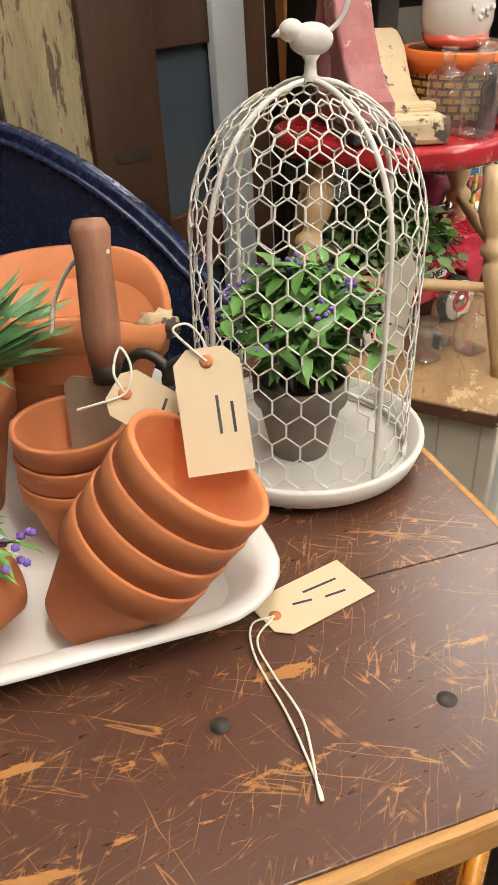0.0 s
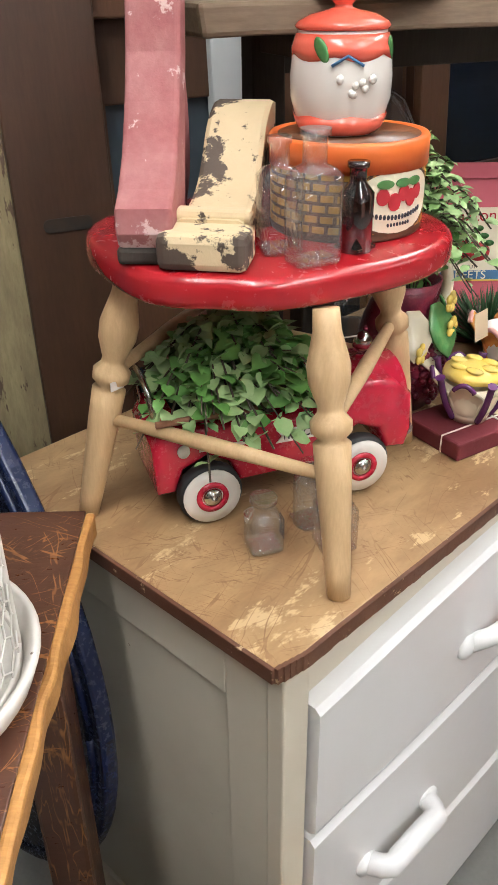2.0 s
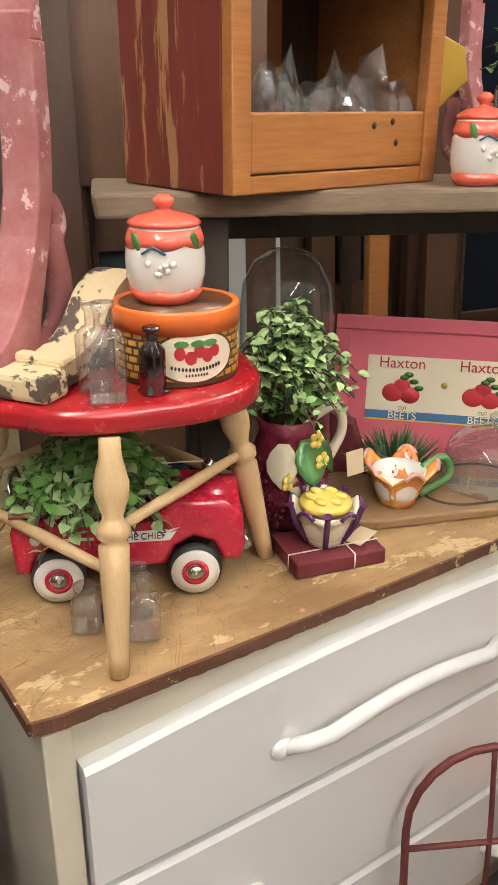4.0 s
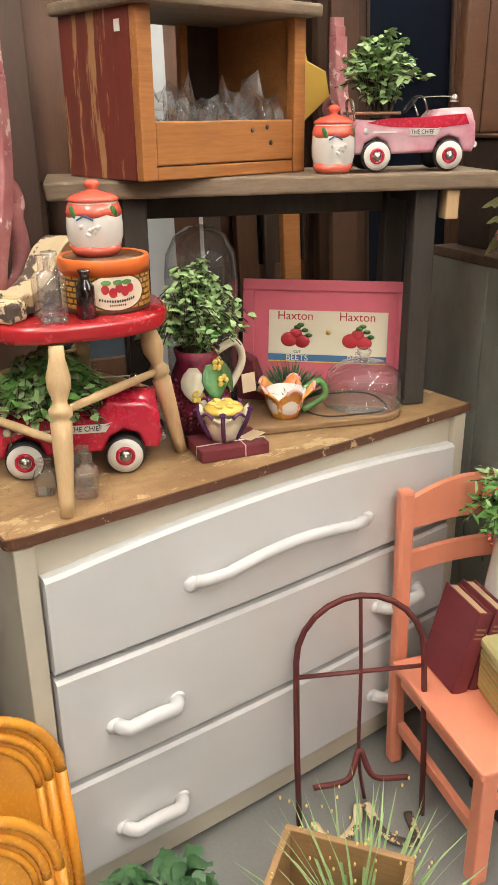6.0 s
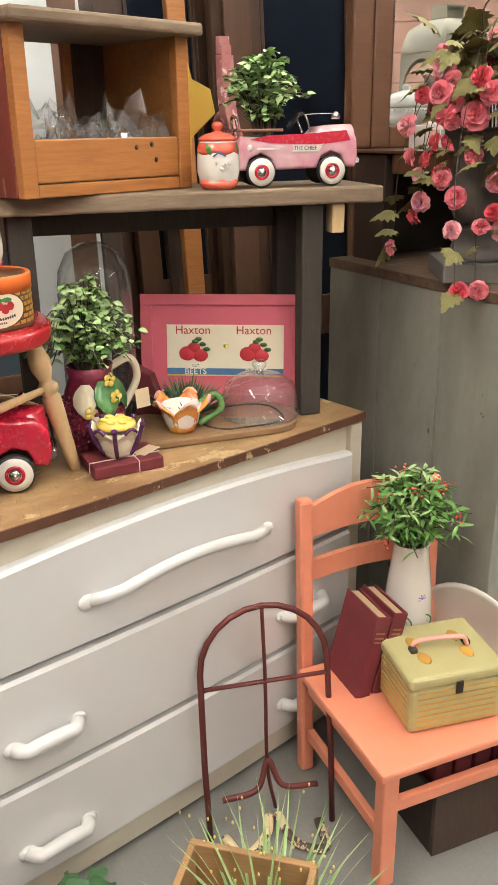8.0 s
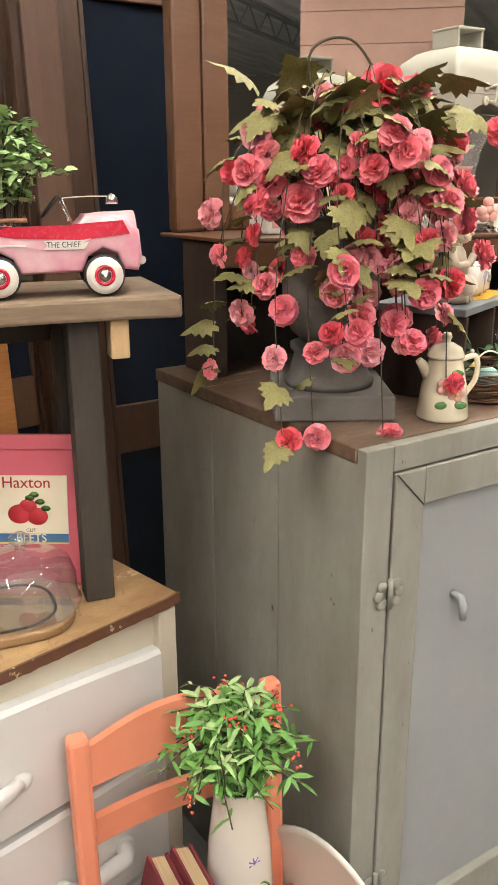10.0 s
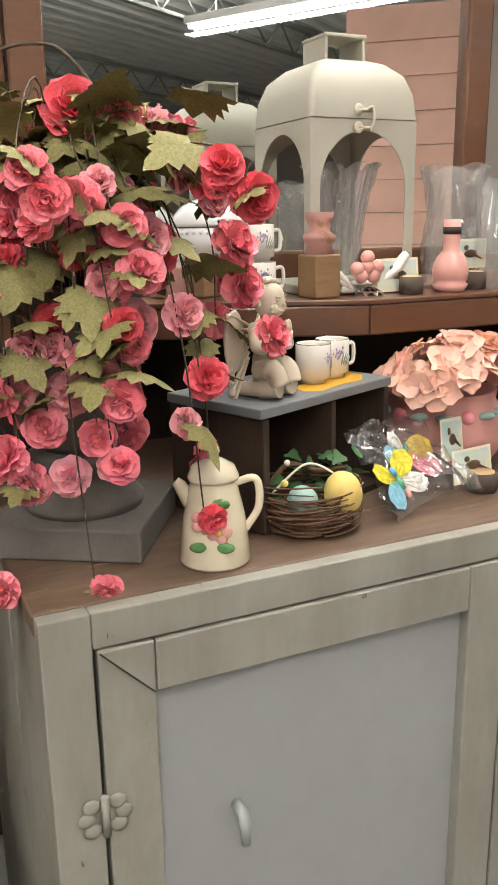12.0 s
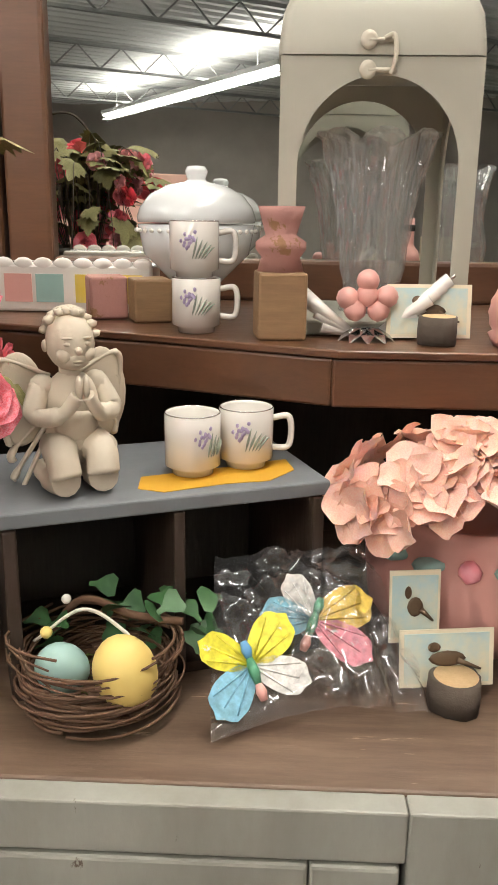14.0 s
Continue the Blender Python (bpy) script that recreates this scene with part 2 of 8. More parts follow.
def slab(bm, outline, z0, z1, bevel=0.0, m=None):
    """A plate with the given outline between two heights."""
    t = bmesh.new()
    lo = [t.verts.new((x, y, z0)) for x, y in outline]
    hi = [t.verts.new((x, y, z1)) for x, y in outline]
    t.faces.new(list(reversed(lo)))
    t.faces.new(hi)
    for k in range(len(outline)):
        j = (k + 1) % len(outline)
        t.faces.new((lo[k], lo[j], hi[j], hi[k]))
    bmesh.ops.recalc_face_normals(t, faces=t.faces)
    if bevel:
        rim = [e for e in t.edges if abs(e.verts[0].co.z - e.verts[1].co.z) < 1e-6]
        bmesh.ops.bevel(t, geom=rim, offset=bevel, segments=3, affect="EDGES", profile=0.5)
    if m is not None:
        bmesh.ops.transform(t, matrix=m, verts=t.verts)
    me = bpy.data.meshes.new("t")
    t.to_mesh(me)
    t.free()
    bm.from_mesh(me)
    bpy.data.meshes.remove(me)
    return bm


def blob(bm, c, s, m=None, sub=2, rough=0.0, k=1.0):
    t = bmesh.new()
    bmesh.ops.create_icosphere(t, subdivisions=sub, radius=1)
    for v in t.verts:
        if rough:
            v.co *= 1 + rough * noise.noise(v.co * k + Vector(c) * 31)
        v.co = Vector(c) + Vector((v.co.x * s[0], v.co.y * s[1], v.co.z * s[2]))
    for f in t.faces:
        f.smooth = True
    if m is not None:
        bmesh.ops.transform(t, matrix=m, verts=t.verts)
    me = bpy.data.meshes.new("t")
    t.to_mesh(me)
    t.free()
    bm.from_mesh(me)
    bpy.data.meshes.remove(me)
    return bm


def part(name, bm, material, parent=None, label=""):
    """Links a bmesh as one mesh object under a thing or part."""
    me = bpy.data.meshes.new(name)
    bm.normal_update()
    bm.to_mesh(me)
    bm.free()
    me.materials.append(material)
    ob = new(name, me)
    ob.parent = parent
    if label:
        ob["label"] = label
    return ob


def smooth(ob, angle=0.6):
    for p in ob.data.polygons:
        p.use_smooth = True
    ob.data.set_sharp_from_angle(angle=angle)
    return ob


def thing(name, m, label, category, group="", kind=""):
    ob = new(name)
    ob.empty_display_size = 0.05
    ob.matrix_world = m
    return tagged(ob, label, category, group, kind)


def single(name, bm, material, m, label, category, group="", kind=""):
    ob = part(name, bm, material)
    ob.matrix_world = m
    return tagged(ob, label, category, group, kind)


B = bmesh.new

# ---- the room ----
tagged(part("floor", box(B(), (3.2, 1, -0.05), (14, 18, 0.1)), M_CONCRETE), "worn grey painted concrete floor", "floor", kind="structure")
for nm, c, s in (("wall_west", (-2.0, 1, 1.8), (0.2, 18, 3.8)), ("wall_north", (6.6, 10.1, 1.8), (17, 0.2, 3.8)), ("wall_south", (6.6, -8.1, 1.8), (17, 0.2, 3.8)), ("wall_east", (15.2, 1, 1.8), (0.2, 18.4, 3.8))):
    tagged(part(nm, box(B(), c, s), M_PLASTER), "plain painted wall of the store", "wall", kind="structure")
tagged(part("floor_east", box(B(), (12.7, 1, -0.05), (5, 18, 0.1)), M_CONCRETE), "worn grey painted concrete floor", "floor", kind="structure")

CEIL = pose(4, 1, 0, 0, 0, 45)


def corrugated():
    bm = B()
    w, n = 0.25, 100
    prof = ((0, 0), (0.09, 0), (0.125, 0.06), (0.215, 0.06))
    pts = []
    for i in range(n):
        pts += [(-12.5 + i * w + a, b) for a, b in prof]
    lo = [[bm.verts.new((y, x, 3.62 + z)) for x, z in pts] for y in (-13, 13)]
    for k in range(len(pts) - 1):
        bm.faces.new((lo[0][k], lo[0][k + 1], lo[1][k + 1], lo[1][k]))
    ob = part("ceiling", bm, M_DECK)
    ob.matrix_world = CEIL
    sol = ob.modifiers.new("thick", "SOLIDIFY")
    sol.thickness = 0.01
    return tagged(ob, "corrugated metal roof deck of the store", "ceiling", kind="structure")


corrugated()
for i in range(7):
    j = thing("roof_joist", CEIL @ pose(0, -9 + i * 3.0, 3.3), "grey steel bar joist under the roof deck", "joist", "roof joists")
    part("top_chord", box(B(), (0, 0, 0.28), (24, 0.08, 0.04)), M_STEEL, j)
    part("bottom_chord", box(B(), (0, 0, 0.0), (24, 0.06, 0.03)), M_STEEL, j)
    bm = B()
    for k in range(40):
        x = -12 + k * 0.6
        tube(bm, [(x, 0, 0), (x + 0.3, 0, 0.27), (x + 0.6, 0, 0)], 0.012, 5)
    part("web_bars", bm, M_STEEL, j)
for (ax, ay), (bx, by) in LAMP_LINES:
    ln = math.hypot(bx - ax, by - ay)
    f = thing("ceiling_light", pose((ax + bx) / 2, (ay + by) / 2, LAMP_Z, 0, 0, math.degrees(math.atan2(by - ay, bx - ax))), "long white fluorescent strip light under the roof", "ceiling light", "strip lights")
    part("housing", box(B(), (0, 0, 0.04), (ln, 0.16, 0.06), 0.005), M_WHITE, f)
    for s in (-0.04, 0.04):
        part("tube", tube(B(), [(-ln / 2 + 0.03, s, -0.01), (ln / 2 - 0.03, s, -0.01)], 0.019, 10), M_TUBE, f, "glowing fluorescent tube")
    for s in (-0.4, 0.4):
        part("hanger", tube(B(), [(ln * s, 0, 0.07), (ln * s, 0, 0.42)], 0.005, 6), M_STEEL, f)

# ---- brown table ----
TBL = pose(0.237, -0.507, 0, 0, 0, 45)   # x along the front edge, y along the right edge; corner at the origin


def brown_table():
    t = thing("table", TBL, "dark brown painted wooden table with scratched top and worn edges", "table")
    for i, (a, b) in enumerate(((0.0, 0.2345), (0.2355, 0.4695), (0.4705, 0.70))):
        part("top_board", box(B(), (-0.7, (a + b) / 2, 0.905), (1.4, b - a, 0.03), 0.0012), M_BROWN, t)
    for nm, c, s in (("edge_strip", (-0.7, -0.003, 0.903), (1.404, 0.012, 0.03)), ("edge_strip", (0.003, 0.35, 0.903), (0.012, 0.70, 0.03))):
        bm = B()
        box(bm, c, s, 0.004)
        bmesh.ops.subdivide_edges(bm, edges=[e for e in bm.edges if e.calc_length() > 0.3], cuts=60)
        for v in bm.verts:
            d = 0.006 * noise.noise(v.co * 22)
            v.co.x += d if s[0] < 0.1 else 0
            v.co.y += d if s[1] < 0.1 else 0
        part(nm, bm, M_RAWEDGE, t, "bare yellow worn wood edge")
    for c, s in (((-0.7, 0.06, 0.83), (1.28, 0.022, 0.12)), ((-0.7, 0.64, 0.83), (1.28, 0.022, 0.12)), ((-0.06, 0.35, 0.83), (0.022, 0.55, 0.12)), ((-1.34, 0.35, 0.83), (0.022, 0.55, 0.12))):
        part("apron", box(B(), c, s, 0.003), M_BROWN, t)
    for x in (-0.06, -1.34):
        for y in (0.06, 0.64):
            part("leg", box(B(), (x, y, 0.445), (0.055, 0.055, 0.89), 0.006), M_BROWN, t)
    # nail holes
    for x, y in ((-0.158, 0.09), (-0.325, 0.126)):
        part("nail_head", lathe(B(), [(0.0, 0.9198), (0.008, 0.9199), (0.008, 0.9204), (0.0, 0.9206)], 12, Matrix.Translation((x, y, 0))), M_OLDBLACK, t, "dark round nail head")
    return t


brown_table()


# ---- white dresser ----
def bow(y):
    """How far the dresser's front swells outward at y."""
    k = (y - 0.565) / 0.49
    return 0.010 * max(0.0, 1 - k * k)


def dresser():
    d = thing("dresser", pose(0, 0, 0), "white painted three-drawer dresser with a worn brown top", "dresser")
    L, D = 1.13, 0.50
    out = [(-D, 0.0), (0.0, 0.0)]
    out = [(0.0 - 0.0, 0.0)] + [(0.006 + 0.4 * bow(y), y) for y in np.linspace(0.03, L - 0.03, 20)] + [(0.0, L), (-D, L), (-D, 0.0)]
    part("top", slab(B(), out, 0.838, 0.86, 0.003), M_TOP, d, "stained worn wooden top with bare patches")
    # chipped front rim of the top
    e = [(0.0, 0.0)] + [(0.007 + 0.4 * bow(y), y) for y in np.linspace(0.03, L - 0.03, 20)] + [(0.0, L)]
    bm = B()
    ys = np.linspace(-0.001, L + 0.001, 160)
    for k, y in enumerate(ys[:-1]):
        y2 = ys[k + 1]
        cx = 0.0035 + (0.4 * bow(y)) + (0.006 if 0.03 < y < L - 0.03 else 0.006 * min(y, L - y) / 0.03)
        h = 0.0185 + 0.0022 * noise.noise(Vector((y * 60, 0, 3)))
        box(bm, (cx - 0.001, (y + y2) / 2, 0.8615 - h / 2), (0.005, y2 - y, h))
    part("top_edge", bm, M_EDGE, d, "chipped dark brown front edge")
    bm = B()
    box(bm, (-D / 2, -0.002, 0.851), (D, 0.005, 0.018), 0.001)
    part("top_edge", bm, M_EDGE, d)
    # carcass
    part("side", box(B(), (-0.25, 0.024, 0.44), (0.44, 0.014, 0.72)), M_CREAM, d)
    part("side", box(B(), (-0.25, L - 0.024, 0.44), (0.44, 0.014, 0.72)), M_CREAM, d)
    for y in (0.017, L - 0.017):
        part("side_stile", box(B(), (-0.04, y, 0.419), (0.075, 0.014, 0.836), 0.002), M_CREAM, d)
        part("side_stile", box(B(), (-0.46, y, 0.419), (0.075, 0.014, 0.836), 0.002), M_CREAM, d)
        part("side_rail", box(B(), (-0.25, y, 0.80), (0.345, 0.014, 0.072), 0.002), M_CREAM, d)
        part("side_rail", box(B(), (-0.25, y, 0.11), (0.345, 0.014, 0.08), 0.002), M_CREAM, d)
    part("back", box(B(), (-0.49, L / 2, 0.44), (0.012, L - 0.07, 0.78)), M_DARKWOOD, d)
    for y in (0.0275, L - 0.0275):
        part("front_stile", box(B(), (-0.008, y, 0.419), (0.024, 0.038, 0.836), 0.003), M_CREAM, d)

    def strip(z0, z1, y0, y1, off, th, bev, n=28, rise=0.0):
        bm = B()
        ys = np.linspace(y0, y1, n)
        ring, ztop = [], z1
        for y in ys:
            x = off + bow(y)
            z1 = ztop + rise * bow(y) / 0.010
            ring.append([bm.verts.new(p) for p in ((x - th, y, z0), (x - bev, y, z0), (x, y, z0 + bev), (x, y, z1 - bev), (x - bev, y, z1), (x - th, y, z1))])
        for p, q in zip(ring, ring[1:]):
            for k in range(6):
                bm.faces.new((p[k], q[k], q[(k + 1) % 6], p[(k + 1) % 6])).smooth = False
        bm.faces.new(list(reversed(ring[0])))
        bm.faces.new(ring[-1])
        bmesh.ops.recalc_face_normals(bm, faces=bm.faces)
        return bm

    part("front_rail", strip(0.755, 0.837, 0.047, L - 0.047, -0.012, 0.03, 0.001), M_CREAM, d)
    part("base_rail", strip(0.012, 0.075, 0.047, L - 0.047, -0.006, 0.03, 0.004), M_CREAM, d)
    # Black sheet added behind the drawers to put shade into their gaps.
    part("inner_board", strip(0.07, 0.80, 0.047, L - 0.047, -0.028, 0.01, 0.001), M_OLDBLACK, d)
    for z0, z1 in ((0.575, 0.772), (0.325, 0.562), (0.085, 0.312)):
        dr = part("drawer", strip(z0, z1, 0.052, L - 0.052, 0.014, 0.035, 0.007, rise=0.034 if z0 > 0.5 else 0.0), M_WHITE, d, " white enamelled drawer front")

        def pull(ya, yb, zc, name, rise=0.0):
            bm = B()
            n = 14
            pts, rs = [], []
            for k in range(n + 1):
                u = k / n
                y = ya + (yb - ya) * u
                lift = 0.030 * min(1.0, math.sin(math.pi * u) * 3.0)
                pts.append((0.012 + bow(y) + lift, y, zc + rise * math.sin(math.pi * u)))
                rs.append(0.0125 if yb - ya > 0.3 else 0.015)
            tube(bm, pts, rs, 10, 1.0)
            for y in (ya, yb):
                blob(bm, (0.016 + bow(y), y, zc), (0.01, 0.02, 0.017), sub=2)
            part(name, bm, M_WHITE, dr, "chipped white wooden pull")
        if z0 > 0.5:
            pull(0.335, 0.79, 0.668, "handle", 0.03)
        else:
            zc = 0.42 if z0 > 0.2 else 0.165
            pull(0.155, 0.29, zc, "handle", 0.006)
            pull(0.84, 0.975, zc, "handle")
    return d


dresser()

# ---- grey cabinet, turned a little against the dresser ----
CAB = pose(0.302, 1.263, 0, 0, 0, -11.4)   # local y along the front, x out of the front


def cabinet():
    c = thing("cabinet", CAB, "old grey painted wooden cabinet with a panelled door", "cabinet")
    W, D, Hh = 1.25, 0.70, 1.16
    part("top", box(B(), (-D / 2 - 0.012, W / 2, Hh - 0.013), (D - 0.02, W + 0.004, 0.026), 0.003), M_WORNTOP, c, "bare worn brown wooden top")
    for i in range(3):
        w = D / 3
        part("side_board", box(B(), (-w * (i + 0.5), 0.012, 0.567), (w - 0.003, 0.022, 1.134), 0.002), M_GREY, c)
    part("side_board", box(B(), (-D / 2, W - 0.012, 0.567), (D, 0.022, 1.134), 0.002), M_GREY, c)
    part("back", box(B(), (-D + 0.01, W / 2, 0.567), (0.02, W - 0.05, 1.13)), M_GREY, c)
    part("front_stile", box(B(), (-0.011, 0.0285, 0.5795), (0.022, 0.057, 1.159), 0.002), M_GREY, c)
    part("front_stile", box(B(), (-0.011, 0.69, 0.5795), (0.022, 0.084, 1.159), 0.002), M_GREY, c)
    part("front_stile", box(B(), (-0.011, W - 0.035, 0.5795), (0.022, 0.07, 1.159), 0.002), M_GREY, c)
    part("top_rail", box(B(), (-0.011, 0.3525, 1.137), (0.022, 0.59, 0.044), 0.002), M_GREY, c)
    part("top_rail", box(B(), (-0.011, 0.957, 1.137), (0.022, 0.444, 0.044), 0.002), M_GREY, c)
    part("base_rail", box(B(), (-0.011, 0.3525, 0.04), (0.022, 0.59, 0.08), 0.002), M_GREY, c)
    part("base_rail", box(B(), (-0.011, 0.957, 0.04), (0.022, 0.444, 0.08), 0.002), M_GREY, c)
    for y0, y1 in ((0.0595, 0.6455), (0.7335, 1.1765)):
        dr = part("door", box(B(), (-0.022, (y0 + y1) / 2, 0.597), (0.010, y1 - y0 - 0.1, 0.92)), M_GREYPANEL, c, "grey panelled cabinet door")
        for yy in (y0 + 0.035, y1 - 0.035):
            part("door_stile", box(B(), (-0.010, yy, 0.5975), (0.024, 0.066, 1.029), 0.003), M_GREY, dr)
        for zz in (1.0785, 0.13):
            part("door_rail", box(B(), (-0.010, (y0 + y1) / 2, zz), (0.023, y1 - y0 - 0.138, 0.066 if zz > 1 else 0.09), 0.003), M_GREY, dr)
        for zz in (0.905, 0.3):
            bm = B()
            for s in (-1, 1):
                for q in (-0.016, 0.0, 0.016):
                    blob(bm, (0.0045, y0 - 0.002 + s * (0.022 - abs(q) * 0.4), zz + q), (0.0035, 0.011, 0.010), sub=2)
            tube(bm, [(0.006, y0 - 0.002, zz - 0.026), (0.006, y0 - 0.002, zz + 0.026)], 0.005, 8)
            part("hinge", bm, M_GREY, dr, "painted butterfly hinge")
        part("mitre_line", box(B(), (0.003, 0, 0), (0.002, 0.088, 0.0016), 0, pose(0, y0 + 0.035, 1.079, -46, 0, 0)), M_OLDBLACK, dr, "dark mitre joint")
        kn = y0 + 0.172
        part("knob", tube(B(), [(-0.016, kn, 0.845), (0.004, kn, 0.845), (0.010, kn, 0.832), (0.012, kn, 0.805)], [0.008, 0.008, 0.008, 0.006], 8), M_GREYPANEL, dr, "painted bent metal catch")
    return c


cabinet()

# ---- more materials ----
M_TERRA = mat("terracotta", (0.58, 0.2, 0.07), 0.75, alt=(0.42, 0.15, 0.065), scale=9, grain=0.1, bump=0.1, vary=0.12)
M_SOIL = mat("dry_soil_inside", (0.3, 0.2, 0.12), 0.9, scale=20, bump=0.5)
M_ENAMEL = mat("white_enamel", (0.82, 0.8, 0.75), 0.22, alt=(0.76, 0.73, 0.67), scale=5, bump=0.03)
M_CHALK = mat("distressed_white_metal", (0.78, 0.74, 0.68), 0.6, alt=(0.7, 0.66, 0.6), scale=18, bump=0.25, chip=(0.2, 0.15, 0.11), chip_at=0.70, chip_scale=40)
M_NAVY = mat("navy_enamel", (0.012, 0.02, 0.06), 0.25, alt=(0.008, 0.013, 0.04), scale=3, bump=0.03)
M_DARKPOT = mat("brown_grey_pot", (0.21, 0.175, 0.145), 0.8, scale=8, bump=0.1)
M_LEAF = mat("green_leaf", (0.10, 0.25, 0.05), 0.5, alt=(0.17, 0.35, 0.08), scale=30, bump=0.0, amount=0.8)
M_LEAFPALE = mat("pale_green_leaf", (0.25, 0.40, 0.15), 0.5, alt=(0.42, 0.54, 0.26), scale=30, bump=0.0, amount=0.8)
M_LEAFDARK = mat("dark_green_leaf", (0.03, 0.085, 0.03), 0.5, alt=(0.05, 0.13, 0.04), scale=30, bump=0.0, amount=0.8)
M_GRASS = mat("artificial_grass", (0.05, 0.15, 0.05), 0.45, alt=(0.16, 0.3, 0.13), scale=35, bump=0.0, amount=0.9)
M_OLIVE = mat("olive_vine_leaf", (0.15, 0.135, 0.042), 0.7, alt=(0.25, 0.225, 0.085), scale=22, bump=0.1, amount=0.9, fine=200)
M_STEM = mat("dark_stem", (0.07, 0.05, 0.03), 0.7, bump=0.0)
M_PURPLE = mat("violet_petal", (0.2, 0.1, 0.5), 0.6, alt=(0.3, 0.18, 0.6), scale=40, bump=0.0)
M_PETAL = mat("coral_pink_petal", (0.88, 0.15, 0.2), 0.6, alt=(0.95, 0.45, 0.5), scale=18, bump=0.0, amount=0.9, vary=0.18)
M_PETALS = [M_PETAL, mat("rose_pink_petal", (0.9, 0.2, 0.27), 0.6, alt=(0.93, 0.36, 0.42), scale=18, bump=0.0, amount=0.9, back=0.15), mat("light_pink_petal", (0.93, 0.36, 0.42), 0.6, alt=(0.95, 0.58, 0.6), scale=18, bump=0.0, amount=0.9, back=0.15), mat("deep_coral_petal", (0.82, 0.09, 0.13), 0.6, alt=(0.9, 0.22, 0.26), scale=18, bump=0.0, amount=0.9, back=0.15)]
M_HEART = mat("yellow_flower_heart", (0.8, 0.45, 0.06), 0.6, bump=0.0)
M_PEACH = mat("peach_silk_petal", (0.86, 0.46, 0.36), 0.6, back=0.25, alt=(0.9, 0.66, 0.54), scale=25, bump=0.0, amount=0.9)
M_MANILA = mat("manila_card", (0.66, 0.52, 0.34), 0.8, alt=(0.6, 0.46, 0.29), scale=10, bump=0.05)
M_INK = mat("faded_ink", (0.05, 0.05, 0.06), 0.8, bump=0.0)
M_STRING = mat("cotton_string", (0.75, 0.7, 0.6), 0.9, bump=0.0)
M_IRON = mat("blackened_iron", (0.05, 0.045, 0.04), 0.5, 0.6, alt=(0.1, 0.06, 0.04), scale=30)
M_TROWEL = mat("rusty_blade", (0.42, 0.36, 0.29), 0.6, 0.25, alt=(0.2, 0.1, 0.06), scale=16, chip=(0.12, 0.05, 0.02), chip_at=0.64, chip_scale=30)
M_HANDLE = mat("old_tool_handle", (0.3, 0.13, 0.07), 0.6, alt=(0.18, 0.09, 0.06), scale=14, grain=0.3, stretch=WOOD_V, fine=30)
M_CORBEL = mat("chalky_red_corbel", (0.32, 0.10, 0.10), 0.8, alt=(0.42, 0.2, 0.19), scale=14, amount=0.7, grain=0.2, bump=0.4, chip=(0.6, 0.42, 0.4), chip_at=0.58, chip_scale=22)
M_CRACKLE = mat("crackled_cream_paint", (0.68, 0.54, 0.33), 0.7, alt=(0.55, 0.42, 0.25), scale=15, bump=0.4, chip=(0.08, 0.055, 0.04), chip_at=0.515, chip_scale=16)
M_CERAMIC = mat("white_glazed_ceramic", (0.83, 0.79, 0.73), 0.15, alt=(0.78, 0.72, 0.64), scale=6, bump=0.02, coat=0.4)
M_MILKGLASS = mat("milky_pressed_glass", (0.82, 0.83, 0.82), 0.12, alt=(0.75, 0.77, 0.76), scale=8, bump=0.0, coat=0.4)
M_MILKGLASS.node_tree.nodes["Principled BSDF"].inputs["Transmission Weight"].default_value = 0.12
M_CREAMGLAZE = mat("cream_glaze", (0.8, 0.73, 0.55), 0.15, alt=(0.72, 0.64, 0.46), scale=8, bump=0.02, coat=0.4)
M_REDGLAZE = mat("red_orange_glaze", (0.72, 0.10, 0.06), 0.2, alt=(0.8, 0.22, 0.14), scale=25, bump=0.02, coat=0.4)
M_SAGEDECAL = mat("sage_decal", (0.3, 0.34, 0.27), 0.3, bump=0.0)
M_LILACDECAL = mat("lilac_decal", (0.42, 0.33, 0.5), 0.3, alt=(0.6, 0.5, 0.66), scale=90, bump=0.0)
M_GREENGLAZE = mat("green_glaze", (0.06, 0.2, 0.06), 0.2, alt=(0.25, 0.36, 0.12), scale=40, bump=0.02)
M_YELLOWGLAZE = mat("yellow_glaze", (0.8, 0.58, 0.1), 0.2, alt=(0.8, 0.68, 0.3), scale=30, bump=0.02)
M_PURPLEGLAZE = mat("aubergine_glaze", (0.09, 0.02, 0.1), 0.15, alt=(0.16, 0.06, 0.14), scale=40, bump=0.02)
M_BERRY = mat("raspberry_glaze", (0.25, 0.02, 0.045), 0.3, alt=(0.12, 0.01, 0.03), scale=70, amount=0.9, bump=0.6, fine=160)
M_DUSTPINK = mat("flaking_dusty_pink_paint", (0.4, 0.2, 0.17), 0.8, alt=(0.32, 0.15, 0.13), scale=14, bump=0.3, chip=(0.25, 0.13, 0.06), chip_at=0.56, chip_scale=25)
M_PINKGLAZE = mat("pink_glaze", (0.72, 0.38, 0.33), 0.4, alt=(0.66, 0.32, 0.27), scale=12, bump=0.1)
M_ORANGERIM = mat("orange_tin_rim", (0.75, 0.17, 0.03), 0.35, alt=(0.6, 0.11, 0.03), scale=14, bump=0.0)
M_TINBROWN = mat("brown_basket_tin", (0.1, 0.045, 0.02), 0.4, alt=(0.06, 0.03, 0.015), scale=14, bump=0.0)
M_STRAW = mat("ochre_basket_strip", (0.55, 0.3, 0.05), 0.4, alt=(0.4, 0.2, 0.035), scale=40, bump=0.0, vary=0.2)
